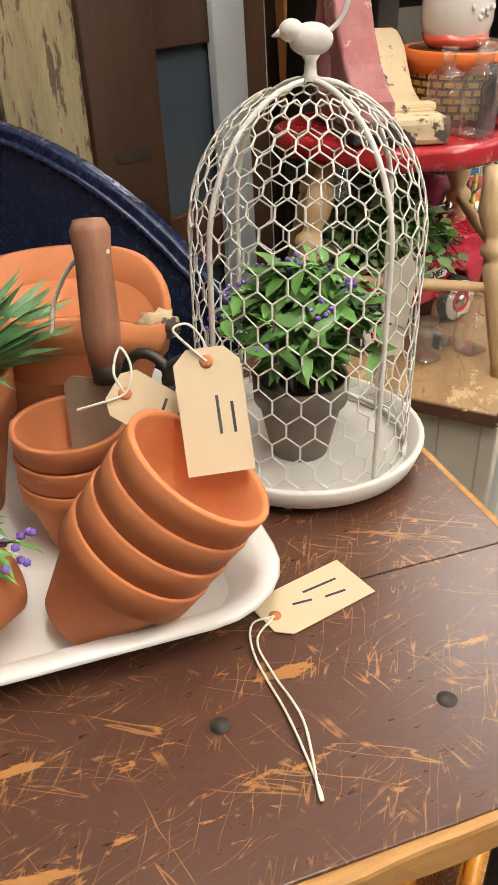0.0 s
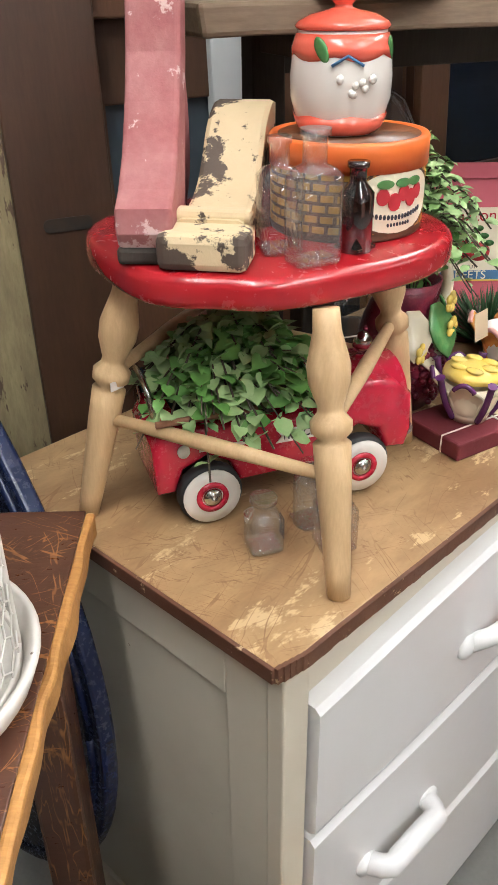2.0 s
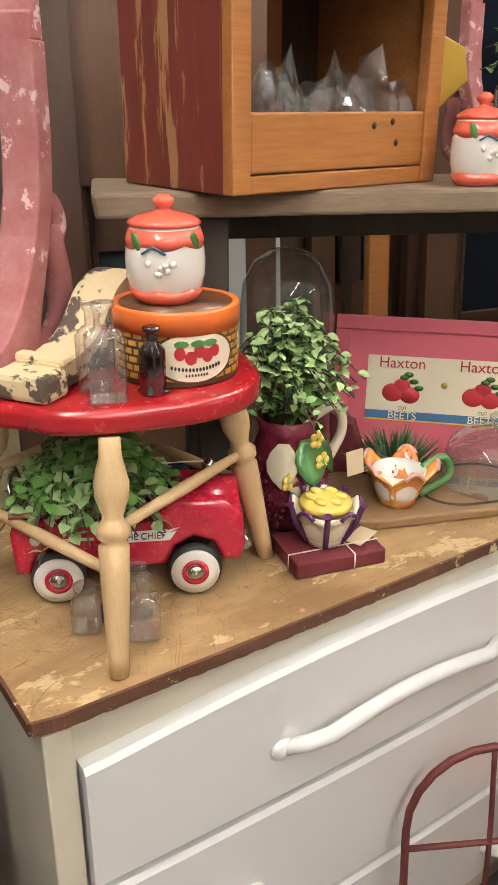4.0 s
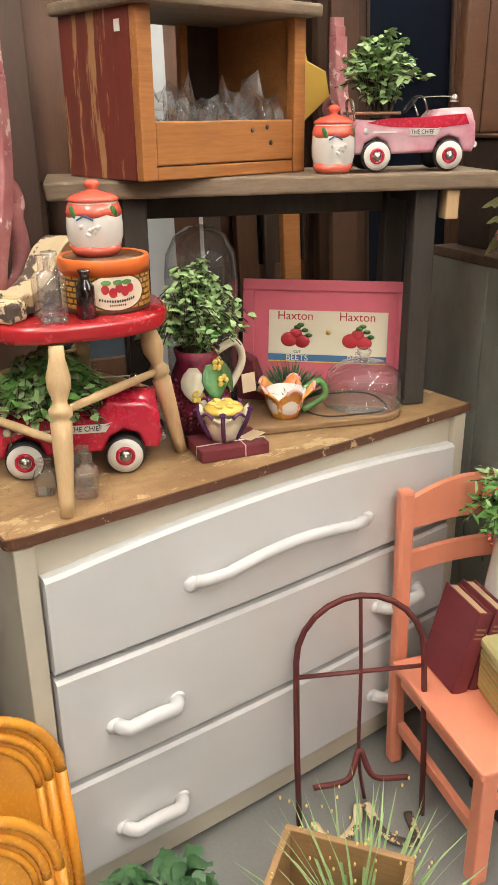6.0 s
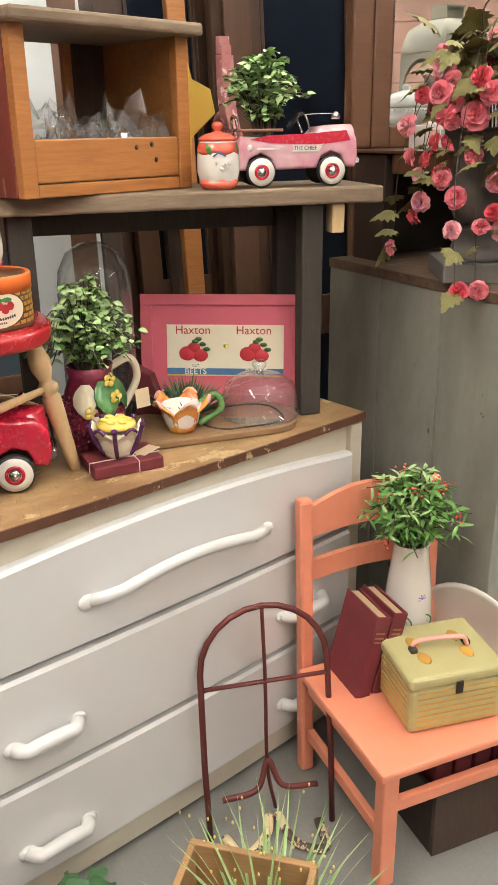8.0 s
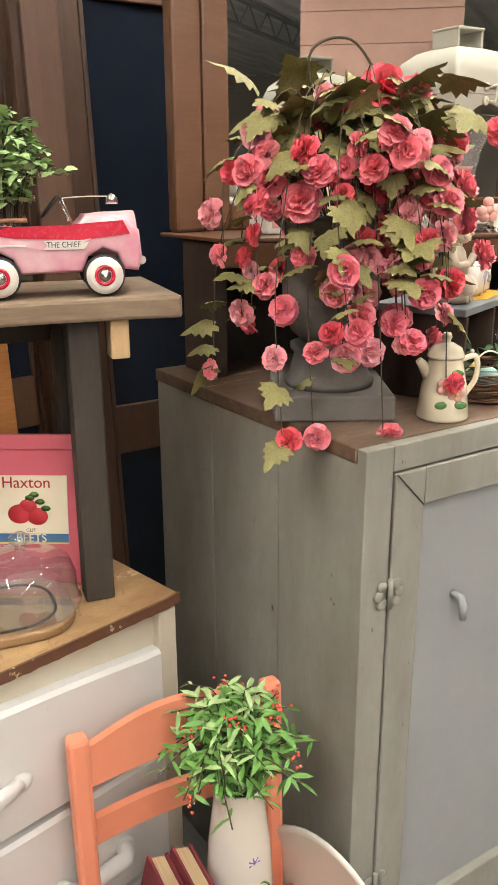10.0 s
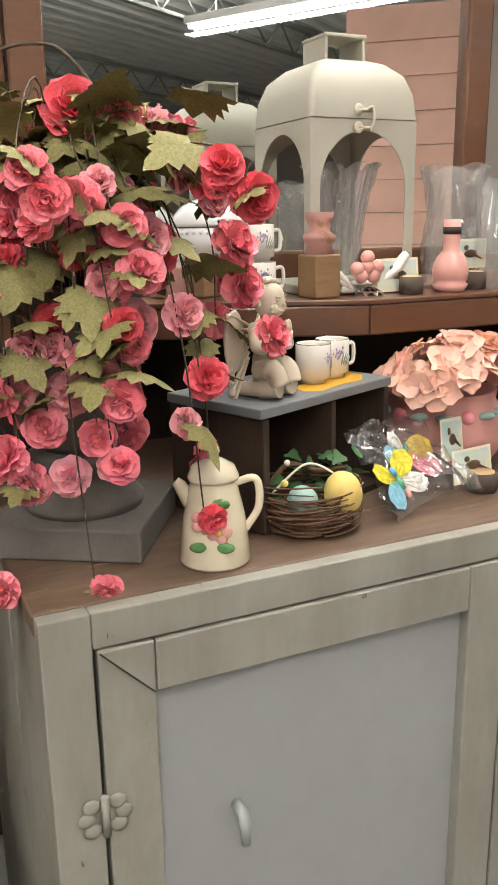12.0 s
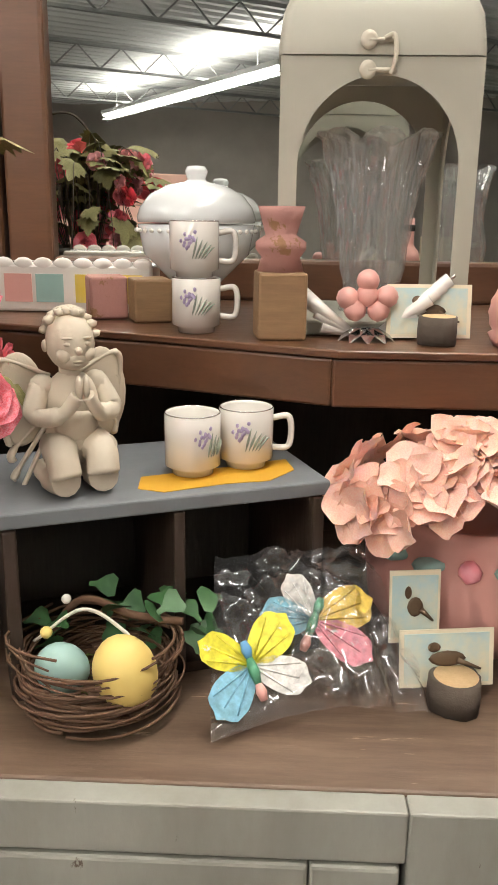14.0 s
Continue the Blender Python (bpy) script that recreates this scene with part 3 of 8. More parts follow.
M_CARRED = mat("red_car_enamel", (0.5, 0.012, 0.04), 0.25, alt=(0.4, 0.01, 0.03), scale=8, bump=0.02, coat=0.5)
M_CARPINK = mat("faded_pink_enamel", (0.75, 0.5, 0.52), 0.35, alt=(0.62, 0.22, 0.3), scale=14, bump=0.05, amount=0.9)
M_RUBBER = mat("black_rubber", (0.02, 0.02, 0.02), 0.6)
M_CHROME = mat("dull_chrome", (0.6, 0.58, 0.55), 0.2, 1.0, bump=0.0)
M_AMBER = glass("amber_glass", (0.16, 0.05, 0.03))
M_PINKGLASS = glass("pink_tinted_glass", (0.98, 0.96, 0.95))
M_ROSEBOARD = mat("rose_red_board", (0.62, 0.13, 0.17), 0.5, alt=(0.54, 0.10, 0.14), scale=6, bump=0.05, fine=40)
M_PAPER = mat("cream_label_paper", (0.84, 0.76, 0.58), 0.6, alt=(0.8, 0.7, 0.5), scale=10, bump=0.0)
M_BEET = mat("beet_red_print", (0.45, 0.02, 0.03), 0.6, bump=0.0)
M_BLUEPRINT = mat("blue_print", (0.06, 0.16, 0.32), 0.6, bump=0.0)
M_OLDBOARD = mat("worn_chopping_board", (0.27, 0.16, 0.075), 0.55, alt=(0.19, 0.1, 0.05), scale=5, grain=0.35, stretch=WOOD_Y, fine=22)
M_BOOKRED = mat("dark_red_cloth", (0.14, 0.015, 0.022), 0.7, alt=(0.09, 0.012, 0.016), scale=14, bump=0.2)
M_PAGES = mat("old_page_edges", (0.5, 0.38, 0.22), 0.8, stretch=(1, 60, 60), grain=0.3, fine=8, bump=0.1)
M_TINGREEN = mat("sage_tin", (0.46, 0.42, 0.2), 0.4, alt=(0.38, 0.33, 0.14), scale=10, bump=0.05)
M_YELLOWTRAY = mat("amber_yellow_lacquer", (0.68, 0.29, 0.03), 0.25, alt=(0.58, 0.22, 0.025), scale=4, bump=0.03, coat=0.3)
M_CRATEWOOD = mat("plain_crate_wood", (0.4, 0.23, 0.1), 0.65, alt=(0.3, 0.16, 0.07), scale=4, grain=0.3, stretch=WOOD_X, fine=18)
M_URN = mat("grey_stone_urn", (0.16, 0.145, 0.13), 0.85, alt=(0.1, 0.09, 0.08), scale=9, bump=0.4, grain=0.15)
M_PLASTERFIG = mat("aged_ivory_plaster", (0.66, 0.58, 0.46), 0.6, alt=(0.55, 0.46, 0.34), scale=18, bump=0.2)
M_BLUECRATE = mat("slate_blue_paint", (0.16, 0.17, 0.18), 0.6, alt=(0.11, 0.115, 0.12), scale=9, bump=0.15, fine=40)
M_MUSTARD = mat("mustard_stain", (0.6, 0.32, 0.02), 0.6, bump=0.0)
M_TWIG = mat("brown_twig", (0.11, 0.055, 0.03), 0.8, alt=(0.17, 0.09, 0.05), scale=30, bump=0.2)
M_EGGYELLOW = mat("yellow_speckled_egg", (0.82, 0.62, 0.2), 0.5, alt=(0.76, 0.56, 0.16), scale=30, bump=0.05)
M_EGGBLUE = mat("pale_blue_egg", (0.33, 0.5, 0.46), 0.5, bump=0.05)
M_BLUEBEAD = mat("blue_plastic", (0.12, 0.33, 0.62), 0.4, bump=0.0)
M_GREENBEAD = mat("green_plastic", (0.08, 0.28, 0.16), 0.4, bump=0.0)
M_MOSS = mat("moss", (0.12, 0.14, 0.03), 0.9, bump=0.3)
M_FILM = glass("cellophane", (0.98, 0.98, 0.98), 0.06)
M_LANTERN = mat("cream_painted_tin", (0.42, 0.40, 0.33), 0.5, alt=(0.37, 0.35, 0.28), scale=5, bump=0.03)
M_BARK = mat("log_bark", (0.08, 0.06, 0.045), 0.9, bump=0.6, fine=60)
M_SKY = mat("pale_blue_card_print", (0.5, 0.66, 0.66), 0.6, alt=(0.8, 0.72, 0.5), scale=25, bump=0.0, amount=0.9)
M_BIRDBROWN = mat("brown_bird_print", (0.1, 0.06, 0.03), 0.6, bump=0.0)
M_GLITTER = [mat("glitter_" + n, c, 0.35, 0.2, alt=tuple(min(1, v * 1.6) for v in c), scale=120, amount=0.9, bump=0.4, chip=(0.75, 0.76, 0.74), chip_at=0.62, chip_scale=70) for n, c in (("yellow", (0.62, 0.55, 0.05)), ("blue", (0.2, 0.4, 0.5)), ("pink", (0.6, 0.2, 0.25)), ("white", (0.6, 0.58, 0.55)), ("ochre", (0.55, 0.38, 0.06)))]
M_PALEWALL = mat("pale_wall_stand_in", (0.7, 0.73, 0.73), 0.6, scale=4)
M_PEACHBOARD = mat("peach_painted_board", (0.85, 0.52, 0.42), 0.6, scale=4)
M_YELLOWSIGN = mat("yellow_scrollwork_paint", (0.62, 0.4, 0.05), 0.5, scale=8)
M_POPPY = mat("orange_poppy_glaze", (0.75, 0.2, 0.08), 0.15, alt=(0.85, 0.5, 0.08), scale=22, amount=1.0, bump=0.02, coat=0.4)


# ---- foliage ----
def leaf_into(bm, m, ln, w, bend=0.25, fold=0.15, n=3, lobes=0):
    """One leaf along +x, with a fold along its rib and a drooping tip."""
    rows = []
    for i in range(n + 1):
        u = i / n
        half = w * 0.5 * math.sin(math.pi * min(1, 0.08 + u * 0.92)) ** 0.8 if not lobes else w * 0.5 * (0.25 + 0.95 * abs(math.sin(math.pi * (u * lobes + 0.15)))) * (1 - u * 0.75)
        z = -bend * ln * u * u
        a = bm.verts.new(m @ Vector((u * ln, -half, z + fold * half)))
        c = bm.verts.new(m @ Vector((u * ln, 0, z)))
        b = bm.verts.new(m @ Vector((u * ln, half, z + fold * half)))
        rows.append((a, c, b))
    for p, q in zip(rows, rows[1:]):
        bm.faces.new((p[0], q[0], q[1], p[1])).smooth = True
        bm.faces.new((p[1], q[1], q[2], p[2])).smooth = True


def aim(p, d, roll=0.0):
    return Matrix.Translation(p) @ Vector(d).to_track_quat("X", "Z").to_matrix().to_4x4() @ Matrix.Rotation(roll, 4, "X")


def bushy(rnd, stems, spread, height, ln, w, per=9, droop=0.3, base_r=0.02):
    """Stems that rise and lean outward, set with leaves. Returns leaves, stems."""
    lv, st = B(), B()
    tips = []
    for _ in range(stems):
        a = rnd.uniform(0, 2 * math.pi)
        out = spread * rnd.uniform(0.15, 1.0)
        top = height * rnd.uniform(0.6, 1.05) * (1 - 0.35 * out / spread)
        p0 = Vector((base_r * math.cos(a), base_r * math.sin(a), 0))
        p1 = Vector((out * 0.5 * math.cos(a), out * 0.5 * math.sin(a), top * 0.85))
        p2 = Vector((out * math.cos(a + 0.3), out * math.sin(a + 0.3), top - droop * out))
        line = spline([p0, p1, p2], 5)
        tube(st, line, 0.0012, 4, cap=False)
        tips.append(p2)
        for k in range(per):
            u = 0.2 + 0.8 * (k + rnd.random()) / per
            p = line[min(len(line) - 1, int(u * (len(line) - 1)))]
            b = rnd.uniform(0, 2 * math.pi)
            d = Vector((math.cos(b), math.sin(b), rnd.uniform(-0.4, 0.6)))
            s = rnd.uniform(0.7, 1.2)
            leaf_into(lv, aim(p, d, rnd.uniform(-0.6, 0.6)), ln * s, w * s, rnd.uniform(0.1, 0.5), 0.25)
    return lv, st, tips


def grass_tuft(rnd, n, spread, height, w, droop=0.2):
    bm = B()
    for _ in range(n):
        a = rnd.uniform(0, 2 * math.pi)
        r = rnd.uniform(0, 1) ** 0.6
        d = Vector((math.cos(a) * r * spread, math.sin(a) * r * spread, height * rnd.uniform(0.6, 1.0) * (1 - 0.45 * r)))
        leaf_into(bm, aim((math.cos(a) * r * spread * 0.25, math.sin(a) * r * spread * 0.25, 0), d, rnd.uniform(-1, 1)), d.length, w, droop * rnd.random(), 0.3, 4)
    return bm


def plant(name, m, label, rnd, stems, spread, height, ln, w, material, per=9, droop=0.3, flowers=None, cat="plant", parent=None):
    t = parent or thing(name, m, label, cat)
    lv, st, tips = bushy(rnd, stems, spread, height, ln, w, per, droop)
    lo = part("leaves", lv, material, t)
    so = part("stalk", st, M_STEM, t)
    if parent:
        lo.matrix_local = m
        so.matrix_local = m
    if flowers:
        fm, count, size = flowers
        for p in tips[:count]:
            fb = B()
            for _ in range(7):
                blob(fb, (rnd.gauss(0, size), rnd.gauss(0, size), rnd.gauss(0, size * 1.3)), (size * 0.55,) * 3, sub=1)
            fo = part("blossom", fb, fm, t)
            fo.matrix_local = (m if parent else Matrix()) @ Matrix.Translation(p + Vector((0, 0, 0.004)))
    return t


# ---- things on the brown table ----
def T(x, y, z=0.92):
    return TBL @ Matrix.Translation((x, y, z))


def rounded(x0, y0, x1, y1, r, n=6):
    out = []
    for cx, cy, a in ((x1 - r, y1 - r, 0), (x0 + r, y1 - r, 90), (x0 + r, y0 + r, 180), (x1 - r, y0 + r, 270)):
        out += [(cx + r * math.cos(radians(a + 90 * k / n)), cy + r * math.sin(radians(a + 90 * k / n))) for k in range(n + 1)]
    return out


def dish(bm, x0, y0, x1, y1, r, h, rim, flare, z0=0.0):
    """A shallow pan: flat floor, sloped wall and a rolled rim."""
    rings = []
    for inset, z in ((flare * 1.0, z0), (0.002, z0 + h - 0.004), (-rim, z0 + h), (-rim - 0.003, z0 + h - 0.004), (-rim, z0 + h - 0.007), (0.0, z0 + h - 0.010), (flare + 0.002, z0 - 0.003)):
        rings.append([bm.verts.new((x, y, z)) for x, y in rounded(x0 + inset, y0 + inset, x1 - inset, y1 - inset, max(0.01, r - inset))])
    n = len(rings[0])
    for p, q in zip(rings, rings[1:]):
        for k in range(n):
            bm.faces.new((p[k], p[(k + 1) % n], q[(k + 1) % n], q[k])).smooth = True
    bm.faces.new(rings[0])
    bm.faces.new(list(reversed(rings[-1])))
    bmesh.ops.recalc_face_normals(bm, faces=bm.faces)
    return bm


tr = thing("enamel_tray", T(0, 0), "white enamel tray with dark rim holding terracotta pots", "tray")
part("pan", dish(B(), -0.74, 0.208, -0.246, 0.66, 0.062, 0.032, 0.016, 0.026, 0.004), M_ENAMEL, tr)
part("underside", slab(B(), rounded(-0.72, 0.226, -0.266, 0.64, 0.05), 0.0, 0.0015), M_NAVY, tr, "dark blue enamel underside")


def pot_profile(r, h):
    return [(0.0, 0.002), (r * 0.62, 0.0), (r * 0.9, h * 0.7), (r * 0.92, h * 0.71), (r * 1.0, h * 0.71), (r * 1.03, h * 0.98), (r * 1.02, h), (r * 0.95, h), (r * 0.93, h * 0.97), (r * 0.84, h * 0.6), (r * 0.55, h * 0.08), (0.0, h * 0.07)]


POT = "stacked terracotta flower pot with thick rim"
axis = T(-0.398, 0.26, 0.932) @ Matrix.Rotation(radians(35), 4, "Y") @ Matrix.Rotation(radians(8), 4, "X")
for i in range(4):
    single("flower_pot", lathe(B(), pot_profile(0.061, 0.092), 36), M_TERRA, axis @ Matrix.Translation((0, 0, 0.002 + 0.027 * i)), POT + " lying tilted in the tray", "flower pot", "tilted pot stack")
for i in range(3):
    single("flower_pot", lathe(B(), pot_profile(0.05, 0.075), 36), M_TERRA, T(-0.378, 0.38, 0.926 + 0.024 * i), POT + ", upright", "flower pot", "upright pot stack")
single("flower_pot", lathe(B(), pot_profile(0.05, 0.09), 36), M_TERRA, T(-0.455, 0.285, 0.972) @ Matrix.Rotation(radians(-82), 4, "Y") @ Matrix.Rotation(radians(30), 4, "X"), "terracotta flower pot lying on its side", "flower pot")
single("flower_pot", lathe(B(), pot_profile(0.075, 0.15), 40), M_TERRA, T(-0.49, 0.47, 0.926), "tall terracotta flower pot with a grassy plant", "flower pot")
g = thing("potted_grass", T(-0.485, 0.47, 1.07), "artificial grass with pale tips in a terracotta pot", "plant")
part("blades", grass_tuft(random.Random(4), 170, 0.11, 0.12, 0.011, 0.3), M_GRASS, g)
plant("lavender", T(-0.485, 0.265, 0.99), "violet artificial flowers with green leaves between pots", random.Random(5), 14, 0.05, 0.08, 0.03, 0.006, M_LEAF, 6, flowers=(M_PURPLE, 7, 0.007))
# big old pot with a broken rim
bm = lathe(B(), [(0.0, 0.0), (0.07, 0.0), (0.105, 0.2), (0.118, 0.2), (0.122, 0.245), (0.112, 0.245), (0.106, 0.19), (0.065, 0.02), (0.0, 0.02)], 40,
           wave=lambda r, z, a, i: (r, z - (0.05 * max(0, math.cos(a + 0.5)) ** 4 if z > 0.15 else 0)))
single("flower_pot", bm, M_TERRA, T(-0.35, 0.55, 0.926) @ Matrix.Diagonal((0.9, 0.9, 0.78, 1)), "large old terracotta pot with a broken rim", "flower pot")
single("pebble", blob(B(), (0, 0, 0), (0.02, 0.016, 0.016), sub=3, rough=0.5, k=3), M_CRACKLE, T(-0.262, 0.505, 1.07), "round crusty shell lying on the pot rim", "shell")

tw = thing("garden_trowel", T(-0.342, 0.365, 1.0) @ Matrix.Rotation(radians(-45), 4, "Z") @ pose(0, 0, 0, -8, -6, 0), "old garden trowel with a worn wooden handle", "trowel")
part("blade", slab(B(), rounded(-0.048, -0.0, 0.048, 0.085, 0.014), -0.001, 0.001, 0, Matrix.Rotation(radians(90), 4, "X")), M_TROWEL, tw, "rusty flat steel blade")
part("ferrule", lathe(B(), [(0.0, 0.082), (0.012, 0.083), (0.014, 0.105), (0.0, 0.106)], 14), M_IRON, tw)
part("handle", lathe(B(), [(0.0, 0.1), (0.014, 0.1), (0.0165, 0.13), (0.015, 0.19), (0.017, 0.212), (0.013, 0.22), (0.0, 0.221)], 16), M_HANDLE, tw)
part("cord", tube(B(), spline([(0.016, 0, 0.195), (-0.02, 0.0, 0.185), (-0.05, 0.005, 0.15), (-0.055, 0.0, 0.12)]), 0.002, 6), M_STRING, tw)
sc = thing("shears", T(-0.288, 0.37, 1.0) @ Matrix.Rotation(radians(-40), 4, "Z"), "old black iron shears standing in a pot", "shears")
for s in (-1, 1):
    pts = [(s * 0.02 + 0.022 * math.cos(a), 0, 0.075 + 0.026 * math.sin(a)) for a in np.linspace(0, 2 * math.pi, 18)]
    part("finger_loop", tube(B(), pts, 0.005, 8), M_IRON, sc)
    part("shank", tube(B(), [(s * 0.015, 0, 0.05), (-s * 0.006, 0.002 * s, 0.01), (-s * 0.012, 0.002 * s, -0.05)], [0.005, 0.006, 0.002], 8), M_IRON, sc)


def tag(name, m, w, h, label, lines, hole=True, string=None):
    t = thing(name, m, label, "price tag", "price tags")
    c = w * 0.22
    part("card", slab(B(), [(-w / 2, 0), (w / 2, 0), (w / 2, h - c), (w / 2 - c, h), (-w / 2 + c, h), (-w / 2, h - c)], 0, 0.0008), M_MANILA, t)
    if hole:
        part("eyelet", lathe(B(), [(0.0022, 0.0009), (0.0055, 0.0009), (0.0055, 0.0014), (0.0022, 0.0014)], 14, Matrix.Translation((0, h - 0.011, 0))), M_TERRA, t, "round red paper eyelet")
    for i, (x, y, ln, tilt) in enumerate(lines):
        part("writing", slab(B(), [(-ln / 2, -0.0012), (ln / 2, -0.0012), (ln / 2, 0.0012), (-ln / 2, 0.0012)], 0.0009, 0.0011, 0, Matrix.Translation((x, y, 0)) @ Matrix.Rotation(tilt, 4, "Z")), M_INK, t)
    if string:
        part("string", tube(B(), spline(string), 0.0011, 6), M_STRING, t)
    return t


# tag lying on the table, point towards the tray
tag("price_tag", Matrix.Translation((-0.046, -0.452, 0.9212)) @ pose(0, 0, 0, 0, 0, 150), 0.052, 0.1, "manila price tag with string lying on the table", [(-0.008, 0.03, 0.02, 1.4), (0.008, 0.035, 0.035, 1.5), (0.0, 0.06, 0.018, 1.3)], True,
    [(0, 0.09, 0.001), (0.002, 0.112, 0.001), (-0.03, 0.13, 0.0012), (-0.09, 0.143, 0.001), (-0.15, 0.162, 0.0012), (-0.153, 0.165, 0.0015), (-0.1, 0.137, 0.0026), (-0.05, 0.128, 0.001), (-0.015, 0.118, 0.0015), (0, 0.09, 0.001)])
EYE0 = Vector((0.13, -0.96, 1.41))


def facing(p, roll=0.0):
    """A pose at p whose z points at the spot where one stands before the table."""
    d = (EYE0 - Vector(p)).normalized()
    return Matrix.Translation(p) @ d.to_track_quat("Z", "Y").to_matrix().to_4x4() @ Matrix.Rotation(roll, 4, "Z")


tag("price_tag", facing((-0.133, -0.534, 1.058), 0.07), 0.052, 0.098, "manila price tag hanging over the pot rim", [(0.004, 0.045, 0.03, 1.57), (0.015, 0.042, 0.024, 1.57)], True, [(0, 0.087, 0.001), (-0.012, 0.1, 0.004), (-0.022, 0.115, 0.0), (-0.01, 0.12, -0.01), (0.0, 0.105, -0.005), (0, 0.087, 0.001)])
tag("price_tag", facing((-0.188, -0.511, 1.079), 0.95), 0.042, 0.055, "small manila price tag tied to the trowel", [(0.006, 0.012, 0.014, 0.2)], True, [(0, 0.044, 0.001), (0.01, 0.06, 0.0), (0.03, 0.066, -0.006), (0.02, 0.05, 0.002), (0, 0.044, 0.001), (-0.02, 0.06, 0.004), (-0.03, 0.07, 0.0)])


# ---- wire cloche with a bird ----
def cloche():
    c = thing("wire_cloche", Matrix.Translation((-0.168, -0.280, 0.92)), "white chicken-wire cloche with a bird finial on a tray", "cloche")
    R = 0.112
    part("tray", lathe(B(), [(0.0, 0.014), (0.112, 0.014), (0.117, 0.018), (0.124, 0.036), (0.128, 0.037), (0.131, 0.034), (0.124, 0.014), (0.116, 0.008), (0.0, 0.008)], 48), M_CHALK, c, "distressed white round metal tray")
    for k in range(3):
        a = radians(-75 + 120 * k)
        part("ball_foot", blob(B(), (0.105 * math.cos(a), 0.105 * math.sin(a), 0.0075), (0.0075,) * 3), M_CHALK, c)

    def surf(th, s):
        """A point of the dome, s metres up from its foot along the wire."""
        side, zz = 0.235, 0.016
        if s < side:
            return Vector((R * math.cos(th), R * math.sin(th), zz + s))
        b = min(math.pi / 2, (s - side) / 0.16)
        r = R * math.cos(b)
        return Vector((r * math.cos(th), r * math.sin(th), zz + side + 0.131 * math.sin(b)))
    bm = B()
    cols, w, h = 26, 2 * math.pi / 26, 0.0135
    s, row = 0.0, 0
    while s < 0.455:
        for k in range(cols):
            a = (k + 0.5 * (row % 2)) * w
            p, q = surf(a, s), surf(a, s + h)
            tube(bm, [p, q], 0.0011, 5, cap=False)
            for sg in (-0.5, 0.5):
                tube(bm, [q, surf(a + sg * w, s + 1.75 * h)], 0.0009, 4, cap=False)
        s += 1.75 * h
        row += 1
        if row > 17:
            break
    part("wire_mesh", bm, M_CHALK, c, "white hexagonal chicken wire")
    for k in range(4):
        a = radians(62 + 90 * k)
        part("rib", tube(B(), [surf(a, 0.478 * i / 24) * 1.0 + Vector((0, 0, 0)) for i in range(25)], 0.0028, 7), M_CHALK, c)
    for z in (0.016, 0.02):
        part("hoop", tube(B(), [(R * math.cos(a), R * math.sin(a), z + 0.002) for a in np.linspace(0, 2 * math.pi, 40)], 0.0025, 6), M_CHALK, c)
    f = pose(0, 0, 0.381, 0, 0, 30) @ Matrix.Scale(0.71, 4)
    bird = B()
    lathe(bird, [(0.0, 0.0), (0.014, 0.001), (0.008, 0.008), (0.007, 0.022), (0.012, 0.03)], 16)
    blob(bird, (0.0, 0, 0.046), (0.027, 0.015, 0.019), sub=3)
    blob(bird, (-0.024, 0, 0.056), (0.015, 0.013, 0.013), sub=3)
    tube(bird, [(-0.034, 0, 0.055), (-0.047, 0, 0.05)], [0.006, 0.001], 8)
    tube(bird, spline([(0.018, 0, 0.052), (0.034, 0, 0.066), (0.046, 0, 0.092)]), [0.008] + [0.006] * 15 + [0.008], 8, 0.5)
    b = part("bird", bird, M_CHALK, c, "distressed white metal bird finial")
    b.matrix_local = f
    part("tag", slab(B(), [(-0.014, 0), (0.014, 0), (0.014, 0.085), (0.0, 0.1), (-0.014, 0.09)], 0, 0.001, 0, pose(0.093, -0.018, 0.145, 90, 8, 48)), M_CREAM, c, "plain cream paper tag")
    return c


cloche()
single("flower_pot", lathe(B(), pot_profile(0.049, 0.088), 36), M_DARKPOT, Matrix.Translation((-0.166, -0.292, 0.9345)), "small brown-grey pot under the wire cloche", "flower pot")
plant("flowering_plant", Matrix.Translation((-0.166, -0.292, 1.012)), "artificial violet flowers with green leaves in a pot", random.Random(8), 95, 0.1, 0.145, 0.033, 0.012, M_LEAF, 10, 0.1, flowers=(M_PURPLE, 20, 0.0055))

